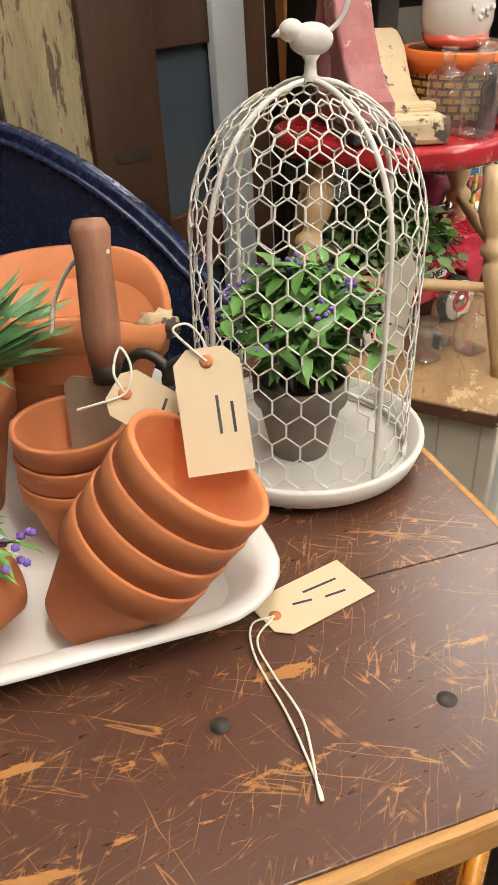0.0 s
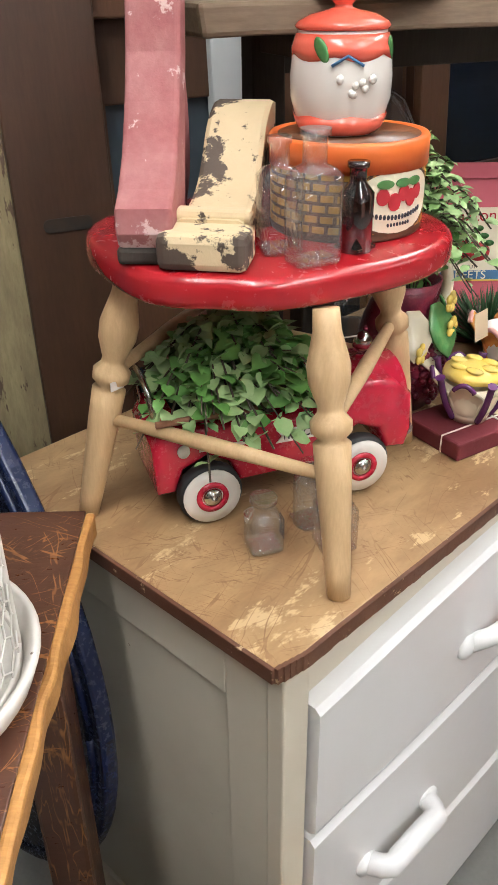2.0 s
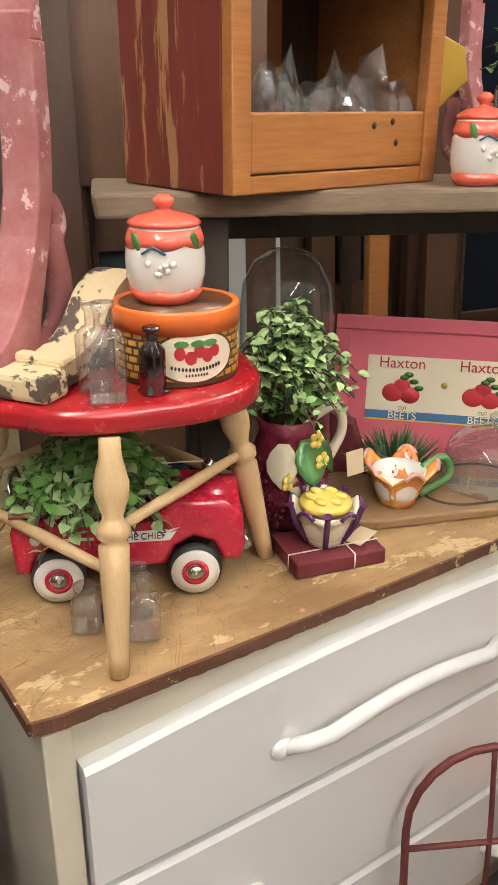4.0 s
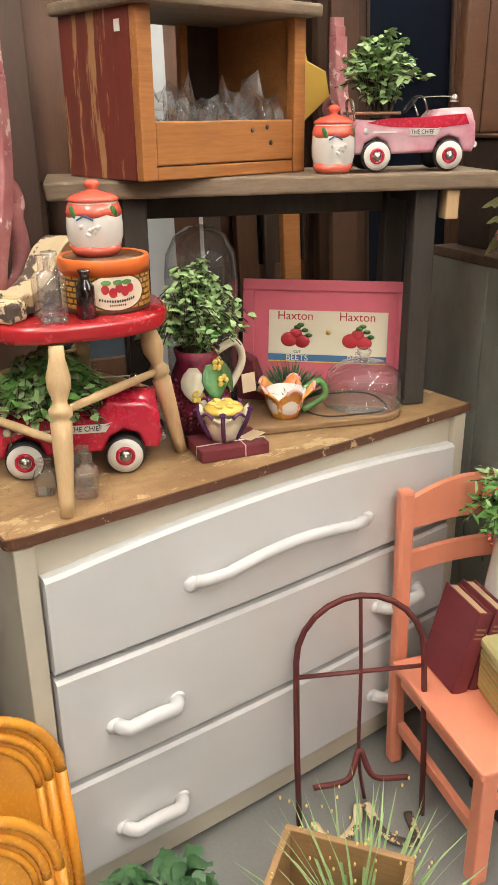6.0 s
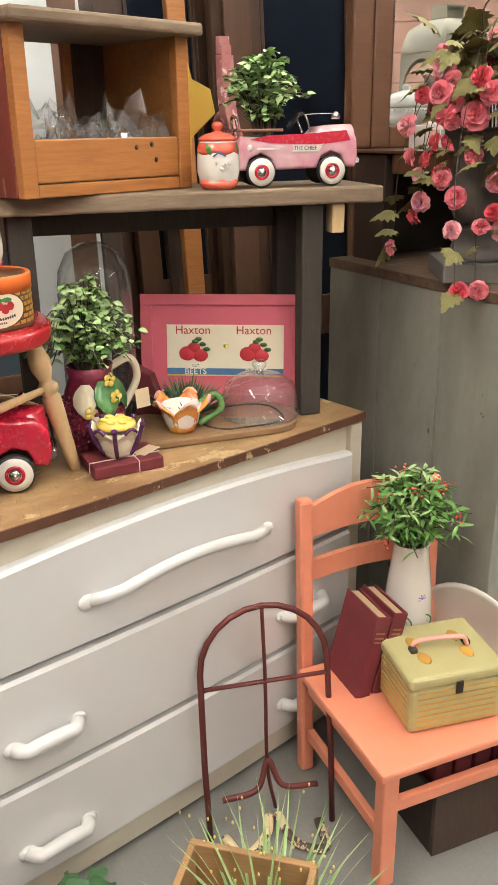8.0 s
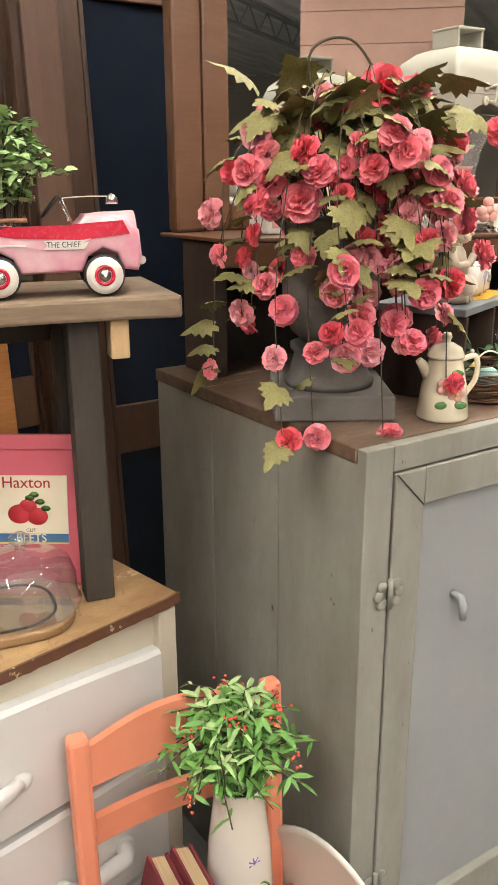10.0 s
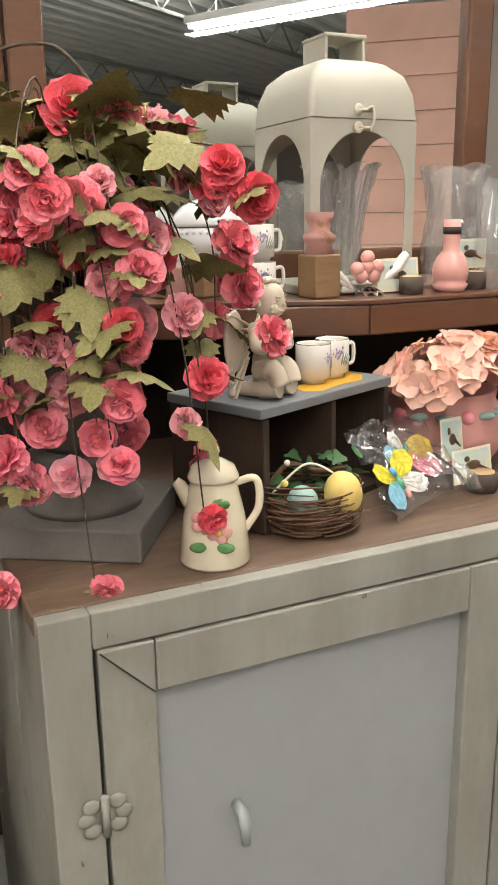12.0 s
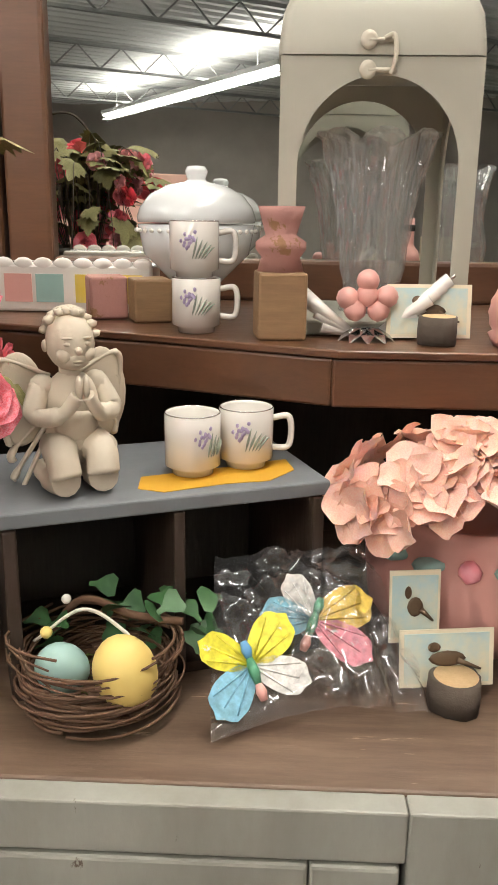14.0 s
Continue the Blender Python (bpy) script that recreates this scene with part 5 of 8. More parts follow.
ang1 = 63.3
car1 = toy_car(pose(-0.222, 0.232, 0.8605, 0, 0, ang1) @ Matrix.Scale(1.2, 4), "red toy pedal fire car planter under the stool", M_CARRED, M_CARRED, random.Random(11), 0.1)
plant("trailing_plant", pose(-0.235, 0.19, 0.955, 0, 0, 0), "pale green artificial foliage spilling from the toy car", random.Random(12), 110, 0.14, 0.165, 0.022, 0.018, M_LEAFPALE, 15, 0.55)
plant("trailing_plant", pose(-0.235, 0.19, 0.955, 0, 0, 0), "darker green foliage filling the toy car", random.Random(13), 90, 0.125, 0.165, 0.024, 0.02, M_LEAF, 13, 0.4)

# ---- dresser top: jugs, board, crate label ----
def petal_cup(m, label, inner, outer, edge, petals, r, h, handle=None):
    c = thing("flower_cup", m, label, "cup")
    part("cup", lathe(B(), [(0.0, 0.0), (r * 0.5, 0.0), (r * 0.72, h * 0.3), (r * 0.86, h * 0.8), (r * 0.8, h * 0.8), (r * 0.6, h * 0.25), (0.0, h * 0.2)], 28), inner, c)
    for k in range(petals):
        a = 2 * math.pi * k / petals
        bm = B()
        n = 8
        rows = []
        for i in range(n + 1):
            u = i / n
            rr = r * (0.55 + 0.42 * u + 0.22 * max(0, u - 0.7) / 0.3)
            row = []
            for j in range(7):
                v = (j - 3) / 3
                half = 0.62 * math.sin(math.pi * (0.25 + 0.68 * u)) * 2 * math.pi / petals
                row.append(bm.verts.new((rr * math.cos(a + v * half) * (1 + 0.04 * v * v), rr * math.sin(a + v * half) * (1 + 0.04 * v * v), h * (u - 0.14 * v * v * u))))
            rows.append(row)
        for p, q in zip(rows, rows[1:]):
            for j in range(6):
                bm.faces.new((p[j], p[j + 1], q[j + 1], q[j])).smooth = True
        ob = part("petal", bm, outer, c)
        sol = ob.modifiers.new("thick", "SOLIDIFY")
        sol.thickness = 0.003
        eb = B()
        pts = []
        for j in range(13):
            v = (j - 6) / 6
            half = 0.62 * math.sin(math.pi * 0.93) * 2 * math.pi / petals
            half = max(half, 0.25)
            pts.append((r * 1.19 * math.cos(a + v * half), r * 1.19 * math.sin(a + v * half), h * (1 - 0.14 * v * v)))
        tube(eb, pts, 0.003, 6)
        part("petal_rim", eb, edge, c)
    if handle:
        part("handle", tube(B(), spline([(0, r * 0.8, h * 0.75), (0, r * 1.5, h * 0.95), (0, r * 1.75, h * 0.5), (0, r * 0.75, h * 0.12)]), 0.006, 8), handle, c, "green stem handle")
    return c


books = thing("small_book", pose(-0.102, 0.508, 0.8605, 0, 0, -14), "old dark red book tied with string", "book")
part("cover", box(B(), (0, 0, 0.0125), (0.1, 0.145, 0.025), 0.003), M_BOOKRED, books)
part("string", tube(B(), [(-0.051, 0.02, 0.001), (-0.051, 0.02, 0.0262), (0.051, 0.02, 0.0262), (0.0515, 0.02, 0.001)], 0.0012, 6), M_STRING, books)
part("string", tube(B(), [(0.02, -0.0735, 0.001), (0.02, -0.0735, 0.0262), (0.02, 0.0735, 0.0262), (0.02, 0.0735, 0.001)], 0.0012, 6), M_STRING, books)
sug = petal_cup(pose(-0.104, 0.502, 0.887) @ Matrix.Scale(1.13, 4), "cream and purple ceramic flower sugar bowl on a book", M_CREAMGLAZE, M_CREAMGLAZE, M_PURPLEGLAZE, 5, 0.04, 0.06)
part("lid", lathe(B(), [(0.0, 0.055), (0.036, 0.055), (0.034, 0.062), (0.012, 0.068), (0.0, 0.068)], 24), M_YELLOWGLAZE, sug, "yellow flower lid")
for k in range(6):
    part("lid_petal", blob(B(), (0.02 * math.cos(k * 1.047), 0.02 * math.sin(k * 1.047), 0.067), (0.011, 0.007, 0.003), pose(0, 0, 0), 2), M_YELLOWGLAZE, sug)
for k in range(5):
    bmp = B()
    a = 2 * math.pi * (k + 0.5) / 5
    tube(bmp, spline([(0.024 * math.cos(a), 0.024 * math.sin(a), 0.003), (0.039 * math.cos(a), 0.039 * math.sin(a), 0.03), (0.05 * math.cos(a), 0.05 * math.sin(a), 0.062)]), [0.003] + [0.004] * 15 + [0.006], 8)
    part("purple_streak", bmp, M_PURPLEGLAZE, sug, "dark purple glazed streak")
single("price_card", box(B(), (0, 0, 0.0005), (0.03, 0.055, 0.001)), M_MANILA, pose(-0.085, 0.558, 0.8865, 0, 0, 20), "small cream price card lying on the book", "card")

jg = thing("pitcher", pose(-0.235, 0.525, 0.8605, 0, 0, 10), "raspberry majolica pitcher with leaves and yellow flowers", "pitcher")
part("body", lathe(B(), [(0.0, 0.0), (0.045, 0.0), (0.06, 0.03), (0.066, 0.08), (0.055, 0.13), (0.043, 0.16), (0.05, 0.185), (0.046, 0.185), (0.038, 0.16), (0.0, 0.14)], 32), M_BERRY, jg)
bm = B()
rr = random.Random(3)
for _ in range(260):
    a, z = rr.uniform(-2.2, 1.5), rr.uniform(0.012, 0.125)
    r = 0.05 + 0.016 * math.sin(math.pi * min(1, z / 0.14))
    blob(bm, (r * math.cos(a), r * math.sin(a), z), (0.0055,) * 3, sub=1)
tagged(part("berry_relief", bm, M_BERRY, jg, "raised dark red berries"), kind="stuff")
part("handle", tube(B(), spline([(0.01, 0.045, 0.17), (0.015, 0.1, 0.18), (0.018, 0.115, 0.13), (0.012, 0.062, 0.06)]), 0.009, 10), M_CREAMGLAZE, jg, "cream twig handle")
for a, z, s in ((-0.9, 0.125, 1.0), (-0.2, 0.13, 1.1), (0.5, 0.13, 1.0), (-0.5, 0.1, 0.9)):
    bm = B()
    leaf_into(bm, pose(0, 0, 0, 0, 0, math.degrees(a)) @ Matrix.Translation((0.05, 0, z + 0.03)) @ Matrix.Rotation(radians(72), 4, "Y"), 0.07 * s, 0.05 * s, -0.1, 0.2, 5)
    ob = part("leaf", bm, M_GREENGLAZE if z > 0.127 else M_CREAMGLAZE, jg, "raised glazed leaf")
    ob.modifiers.new("thick", "SOLIDIFY").thickness = 0.003
for a, z in ((-0.75, 0.1), (0.1, 0.125), (-0.1, 0.165)):
    bm = B()
    for k in range(5):
        blob(bm, (0.071 * math.cos(a) , 0.071 * math.sin(a) + 0.009 * math.cos(k * 1.257), z + 0.009 * math.sin(k * 1.257)), (0.004, 0.007, 0.007), sub=2)
    part("flower", bm, M_YELLOWGLAZE, jg, "raised yellow flower")
plant("trailing_plant", pose(-0.235, 0.525, 1.015), "pale green artificial foliage in the pitcher", random.Random(21), 90, 0.13, 0.24, 0.017, 0.013, M_LEAFPALE, 15, 0.6)
plant("trailing_plant", pose(-0.235, 0.525, 1.015), "green artificial foliage in the pitcher", random.Random(22), 28, 0.1, 0.17, 0.024, 0.018, M_LEAF, 9, 0.6)
single("price_card", box(B(), (0, 0, 0.02), (0.001, 0.034, 0.04)), M_MANILA, pose(-0.15, 0.60, 0.955, 0, -8, 0), "kraft price tag hanging on the pitcher", "card")

bj = thing("bell_jar", pose(-0.42, 0.66, 0.8605), "tall clear glass bell jar on the dresser", "bell jar")
o = part("dome", lathe(B(), [(0.085, 0.006), (0.085, 0.3), (0.08, 0.345), (0.06, 0.385), (0.03, 0.405), (0.0, 0.41)], 36), M_GLASS, bj)
part("base", lathe(B(), [(0.0, 0.0), (0.1, 0.0), (0.1, 0.005), (0.0, 0.005)], 32), M_OLDBLACK, bj)

cb = thing("cutting_board", pose(-0.155, 0.78, 0.8605, 0, 0, -21), "worn oval wooden cutting board", "board")
part("board", slab(B(), rounded(-0.11, -0.2, 0.09, 0.2, 0.07, 8), 0, 0.018, 0.005), M_OLDBOARD, cb)
part("groove", tube(B(), [(a, b, 0.0178) for a, b in rounded(-0.085, -0.02, 0.07, 0.17, 0.06, 8) + [(0.07, 0.11)]], 0.003, 6), M_OLDBLACK, cb, "dark carved juice groove")
cup = petal_cup(pose(-0.152, 0.698, 0.879, 0, 0, -20) @ Matrix.Scale(1.25, 4), "orange ceramic poppy cup with a green handle", M_CERAMIC, M_POPPY, M_PINKGLAZE, 5, 0.042, 0.062, M_GREENGLAZE)
gr = thing("potted_grass", pose(-0.225, 0.765, 0.879), "small pot of dark green artificial grass", "plant")
part("pot", lathe(B(), pot_profile(0.035, 0.05), 24), M_DARKPOT, gr)
part("blades", grass_tuft(random.Random(14), 260, 0.085, 0.115, 0.004, 0.2), M_LEAFDARK, gr)

cd = thing("cake_dome", pose(-0.12, 0.9, 0.879), "clear glass cake dome with a faceted knob", "cake dome")
part("dome", lathe(B(), [(0.092, 0.0), (0.094, 0.003), (0.088, 0.008), (0.087, 0.05), (0.08, 0.072), (0.055, 0.09), (0.02, 0.098), (0.01, 0.1)], 40, wave=lambda r, z, a, i: (r + (0.0012 * math.sin(a * 20) if z > 0.07 else 0), z)), M_GLASS, cd)
part("knob", lathe(B(), [(0.009, 0.099), (0.008, 0.106), (0.016, 0.115), (0.017, 0.122), (0.01, 0.128), (0.0, 0.129)], 12), M_GLASS, cd, "faceted clear knob")

# crate end with the beet label, leaning back
LB = Matrix.Translation((-0.418, 0.772, 0.8605)) @ pose(0, 0, 0, 0, 0, 44) @ pose(0, 0, 0, 82, 0, 0)
lb = thing("label_board", LB, "rose red wooden board with a beet crate label", "board")
part("board", box(B(), (0.2, 0.135, -0.008), (0.4, 0.27, 0.016), 0.002), M_ROSEBOARD, lb)
for c, s in (((0.2, 0.258, 0.003), (0.4, 0.026, 0.006)), ((0.014, 0.122, 0.003), (0.028, 0.245, 0.006)), ((0.386, 0.122, 0.003), (0.028, 0.245, 0.006)), ((0.2, 0.014, 0.003), (0.343, 0.028, 0.006))):
    part("frame_strip", box(B(), c, s, 0.0015), M_ROSEBOARD, lb)
lab = part("label", box(B(), (0.208, 0.135, 0.0009), (0.288, 0.125, 0.0012)), M_PAPER, lb, "cream paper beet label")
part("blue_band", box(B(), (0.208, 0.083, 0.0019), (0.288, 0.016, 0.0008)), M_BLUEPRINT, lb)
part("gold_band", box(B(), (0.208, 0.0735, 0.0019), (0.288, 0.003, 0.0008)), M_YELLOWGLAZE, lb)
for x in (0.135, 0.285):
    text("Haxton", 0.029, pose(x - 0.006, 0.184, 0.0021), M_BEET, lb, depth=0.0003)
    text("BEETS", 0.021, pose(x, 0.0825, 0.0028), M_PAPER, lb, depth=0.0003)
    text("CUT", 0.009, pose(x, 0.097, 0.0021), M_INK, lb, depth=0.0003)
    for dx, dy, r in ((-0.02, 0.0, 0.021), (0.012, -0.004, 0.019), (-0.004, 0.014, 0.016)):
        part("beet", lathe(B(), [(0.0, 0.0), (r, 0.0), (r * 0.9, 0.0012), (0.0, 0.0016)], 20, Matrix.Translation((x + dx, 0.127 + dy, 0.0016)) @ Matrix.Diagonal((1, 0.85, 1, 1))), M_BEET, lb, "printed red beet")
    for dx, dy in ((0.0, 0.157), (0.018, 0.15), (0.028, 0.138), (0.008, 0.163)):
        part("leaf_print", lathe(B(), [(0.0, 0.0), (0.009, 0.0), (0.0, 0.001)], 10, Matrix.Translation((x + dx, dy, 0.003)) @ Matrix.Diagonal((1, 0.6, 1, 1))), M_GREENGLAZE, lb, "printed green leaf")
part("seal", lathe(B(), [(0.0, 0.0), (0.006, 0.0), (0.0, 0.001)], 14, Matrix.Translation((0.21, 0.146, 0.0017))), M_YELLOWGLAZE, lb)
crt = single("wood_bracket", slab(B(), [(0, 0), (0.13, 0), (0.11, 0.03), (0.06, 0.05), (0.04, 0.11), (0, 0.13)], -0.02, 0.02, 0.003, Matrix.Rotation(radians(90), 4, "X")), M_BOOKRED, pose(-0.33, 0.7, 0.8605, 0, 0, 40), "dark red sawn wooden bracket leaning by the board", "bracket")

# ---- shelf over the dresser ----
SH = pose(-0.366, 0.278, 0, 0, 0, -23.6)   # y along the front edge, x towards the room
sh = thing("shelf", SH, "weathered grey plank shelf on dark posts over the dresser", "shelf")
bm = box(B(), (-0.13, 0.475, 1.365), (0.27, 0.95, 0.036), 0.006)
bmesh.ops.subdivide_edges(bm, edges=[e for e in bm.edges if e.calc_length() > 0.5], cuts=30)
for v in bm.verts:
    v.co += Vector((0.006 * noise.noise(v.co * 9), 0.006 * noise.noise(v.co * 14 + Vector((5, 0, 0))), 0.002 * noise.noise(v.co * 8)))
part("board", bm, M_GREYWOOD, sh)
for y in (0.17, 0.795):
    part("post", box(B(), (-0.045, y, 1.1035), (0.045, 0.05, 0.485), 0.003), M_OLDBLACK, sh)
    part("post", box(B(), (-0.215, y, 1.1035), (0.045, 0.05, 0.485), 0.003), M_OLDBLACK, sh)
    part("cross_rail", box(B(), (-0.13, y, 1.33), (0.125, 0.03, 0.03), 0.002), M_OLDBLACK, sh)
part("back_rail", box(B(), (-0.215, 0.482, 1.315), (0.02, 0.57, 0.06), 0.003), M_OLDBLACK, sh)
part("block", box(B(), (-0.03, 0.85, 1.315), (0.04, 0.03, 0.062), 0.003), M_LEG, sh, "pale bare wood block")
SZ = 1.3845


def hutch():
    h = thing("display_box", pose(-0.213, 0.41, SZ, 0, 0, 5), "rustic reclaimed wood display box with barn red side", "display box")
    W, D, HH = 0.415, 0.27, 0.295
    part("red_side", box(B(), (-D / 2 - 0.012, 0.011, HH / 2), (D - 0.024, 0.022, HH), 0.002), M_BARNRED, h, "peeling barn red side board")
    part("side", box(B(), (-D / 2 - 0.012, W - 0.011, HH / 2), (D - 0.024, 0.022, HH), 0.002), M_PINE, h)
    part("front_post", box(B(), (-0.011, 0.016, HH / 2), (0.022, 0.032, HH), 0.002), M_PINE, h)
    part("front_post", box(B(), (-0.011, W - 0.016, HH / 2), (0.022, 0.032, HH), 0.002), M_PINE, h)
    part("front_board", box(B(), (-0.012, W / 2, 0.065), (0.018, W - 0.066, 0.078), 0.003), M_PINE, h, "orange pine front board with knots")
    part("front_strip", box(B(), (-0.012, W / 2, 0.012), (0.018, W - 0.066, 0.024), 0.002), M_PINE, h)
    part("bottom", box(B(), (-D / 2 - 0.015, W / 2, 0.008), (D - 0.05, W - 0.048, 0.012)), M_DARKWOOD, h)
    part("back_board", box(B(), (-D + 0.006, W * 0.855, HH / 2), (0.01, W * 0.24, HH), 0.001), M_DARKWOOD, h)
    part("inner_post", box(B(), (-D + 0.02, 0.285, HH / 2), (0.016, 0.02, HH), 0.001), M_PINE, h)
    part("roof", box(B(), (-D / 2 + 0.01, W / 2, HH + 0.012), (D + 0.05, W + 0.03, 0.024), 0.006), M_GREYWOOD, h)
    part("sticker", box(B(), (-0.06, -0.0006, HH - 0.03), (0.018, 0.001, 0.02)), M_CERAMIC, h, "white price sticker")
    for y, z in ((0.27, 0.085), (0.31, 0.09), (0.32, 0.06)):
        part("knot", lathe(B(), [(0.0, 0.0), (0.005, 0.0), (0.0, 0.001)], 10, Matrix.Translation((-0.0028, y, z)) @ Matrix.Rotation(radians(90), 4, "Y")), M_OLDBLACK, h, "dark wood knot")
    return h


hutch()
HU = pose(-0.213, 0.41, SZ, 0, 0, 5)


def cello(name, m, size, label, cat, fill, rnd):
    """A crinkled clear bag round small coloured bits."""
    t = thing(name, m, label, cat, "wrapped trinkets")
    bm = B()
    bmesh.ops.create_icosphere(bm, subdivisions=3, radius=1)
    for v in bm.verts:
        k = 1 + 0.55 * noise.noise(v.co * 1.7 + Vector((size[2] * 70, 0, 0))) + 0.45 * abs(noise.noise(v.co * 4))
        v.co = Vector((v.co.x * size[0] * k, v.co.y * size[1] * k, max(0.001, (v.co.z * 0.9 + 0.9) * size[2] * k * 0.6)))
    part("bag", bm, M_FILM, t, "crinkled clear cellophane")
    for mt in fill:
        part("trinket", blob(B(), (rnd.uniform(-0.4, 0.4) * size[0], rnd.uniform(-0.4, 0.4) * size[1], size[2] * 0.35), (size[0] * 0.35, size[1] * 0.35, size[2] * 0.35), sub=2, rough=0.4, k=2), mt, t)
    return t


rc = random.Random(40)
for k, (x, y, fill) in enumerate(((-0.07, 0.09, [M_BLUEPRINT, M_YELLOWGLAZE]), (-0.08, 0.16, [M_BLUEPRINT, M_CERAMIC]), (-0.07, 0.22, [M_PINKGLAZE, M_CERAMIC]), (-0.09, 0.28, [M_INK, M_CERAMIC]), (-0.07, 0.33, [M_BLUEPRINT]))):
    cello("trinket_bag", HU @ Matrix.Translation((x, y, 0.0145)) @ pose(0, 0, 0, 0, 0, 40 * k), (0.05, 0.05, 0.1 + 0.03 * rc.random()), "small trinket wrapped in clear cellophane in the box", "bag", fill, rc)
JX = SH @ Vector((-0.07, 0.565, 0))
apple_jar(Matrix.Translation((-0.165, 0.83, SZ)) @ pose(0, 0, 0, 0, 0, 10) @ Matrix.Scale(0.96, 4))
# scrollwork sign behind the jar
sg = B()
slab(sg, [(0, 0), (0.05, 0), (0.055, 0.1), (0.11, 0.15), (0.1, 0.2), (0.06, 0.22), (0.04, 0.3), (0, 0.33)], -0.008, 0.008, 0.003, Matrix.Rotation(radians(90), 4, "X"))
single("scrollwork", sg, M_YELLOWSIGN, pose(-0.345, 0.83, SZ, 0, 0, 62), "yellow painted wooden scrollwork leaning behind the jar", "scrollwork")
corbel(pose(-0.35, 1.05, SZ, 0, 0, 0), "chalky red carved corbel on the shelf", 0.72)
ang2 = math.degrees(math.atan2(1.053 - 0.917, -0.053 + 0.128))
cm = Matrix.Translation((-0.125, 1.0, SZ)) @ pose(0, 0, 0, 0, 0, ang2)
toy_car(cm, "faded pink and red toy pedal car planter", M_CARPINK, M_CARPINK, random.Random(16), 0.1)
car2 = [o for o in scene.objects if o.name.startswith("toy_car")][-1]
st = part("side_flash", slab(B(), [(-0.1, 0.004), (-0.06, 0.012), (0.02, 0.014), (0.11, 0.02), (0.12, 0.0), (0.05, -0.008), (-0.05, -0.004)], 0, 0.0008), M_CARRED, car2, "red painted side flash")
st.matrix_local = pose(0.0, -0.0468, 0.092, 90, 0, 0)
plant("trailing_plant", cm @ Matrix.Translation((-0.06, 0, 0.105)), "pale green artificial foliage in the toy car", random.Random(17), 75, 0.11, 0.19, 0.018, 0.015, M_LEAFPALE, 14, 0.2)

# ---- old doors and planks against the wall ----
rp = random.Random(31)


def plank(x, y, w, h, th, material, lean, label, rz=0.0, name="plank"):
    bm = box(B(), (0, 0, h / 2), (th, w, h), 0.004)
    return single(name, bm, material, pose(x, y, 0.001, 0, -lean, rz), label, "plank", "leaning planks")


plank(-0.79, 0.215, 0.21, 2.2, 0.03, M_YELLOWPLANK, 3, "weathered plank with flaking yellow paint", -20)
for i in range(30):
    y = -0.9 + i * 0.135
    plank(-1.08 - 0.05 * rp.random(), y, rp.uniform(0.09, 0.16), rp.uniform(1.9, 2.6), 0.025, M_DARKWOOD if rp.random() < 0.7 else M_REDWOOD, rp.uniform(2, 6), "dark aged plank leaning on the wall", rp.uniform(-8, 8))
for i, y in enumerate((0.62, 0.74, 0.93, 1.06, 1.2, 1.33, 1.47)):
    plank(-0.88 - 0.03 * (i % 3), y, rp.uniform(0.05, 0.09), rp.uniform(1.2, 2.4), 0.025, M_DARKWOOD if i % 2 else M_REDWOOD, rp.uniform(2, 7), "dark aged board leaning among others", rp.uniform(-10, 10))


def old_door(m, w, h, label, glassmat, rail_z=(0.0, 0.9, 1.9), wood=M_REDWOOD):
    d = thing("old_door", m, label, "door", "salvaged doors")
    for y in (0.05, w - 0.05):
        part("stile", box(B(), (0, y, h / 2), (0.035, 0.1, h), 0.004), wood, d)
    for z in rail_z:
        part("rail", box(B(), (0, w / 2, z + 0.07), (0.034, w - 0.2, 0.14), 0.003), wood, d)
    part("pane", box(B(), (-0.004, w / 2, h / 2), (0.006, w - 0.19, h - 0.1)), glassmat, d, "dusty window glass")
    for y in (0.108, w - 0.108):
        part("bead", box(B(), (0.01, y, h / 2), (0.014, 0.014, h - 0.1), 0.003), wood, d)
    return d


old_door(pose(-0.8, 0.36, 0.001, 0, -3, -14), 0.5, 2.2, "salvaged wooden door with pale dusty glass", M_PALEGLASS, (0.0, 0.75, 1.22, 2.05))
single("plank", box(B(), (0, 0, 1.8), (0.02, 0.17, 0.9), 0.004), M_REDWOOD, pose(-0.735, 0.475, 0.001, 0, -3, -14), "reddish upper panel of an old door", "plank", "leaning planks")
stile = single("plank", box(B(), (0, 0, 1.1), (0.03, 0.16, 2.2), 0.004), M_REDWOOD, pose(-0.73, 0.335, 0.001, 0, -3, -20), "reddish brown door stile leaning on the wall", "plank", "leaning planks")
lk = part("lock_plate", slab(B(), rounded(-0.011, -0.04, 0.011, 0.04, 0.01), 0, 0.002, 0.0005, Matrix.Rotation(radians(90), 4, "Y")), M_IRON, stile, "old iron keyhole plate")
lk.matrix_local = Matrix.Translation((0.0155, 0, 1.06))
old_door(pose(-0.83, 1.5, 0.001, 0, -4, -11), 0.55, 2.3, "salvaged wooden door with dark glass", M_DARKGLASS, (0.0, 0.8, 2.0))
old_door(pose(-0.95, 1.1, 0.001, 0, -5, -6), 0.45, 2.4, "tall reddish door leaning on the wall", M_DARKGLASS, (0.0, 0.9, 2.1))
plank(-0.72, 1.42, 0.09, 2.2, 0.03, M_REDWOOD, 4, "reddish door casing leaning on the wall", -15)
plank(-0.74, 1.24, 0.06, 2.0, 0.03, M_PINE, 5, "orange pine board leaning on the wall", -10)
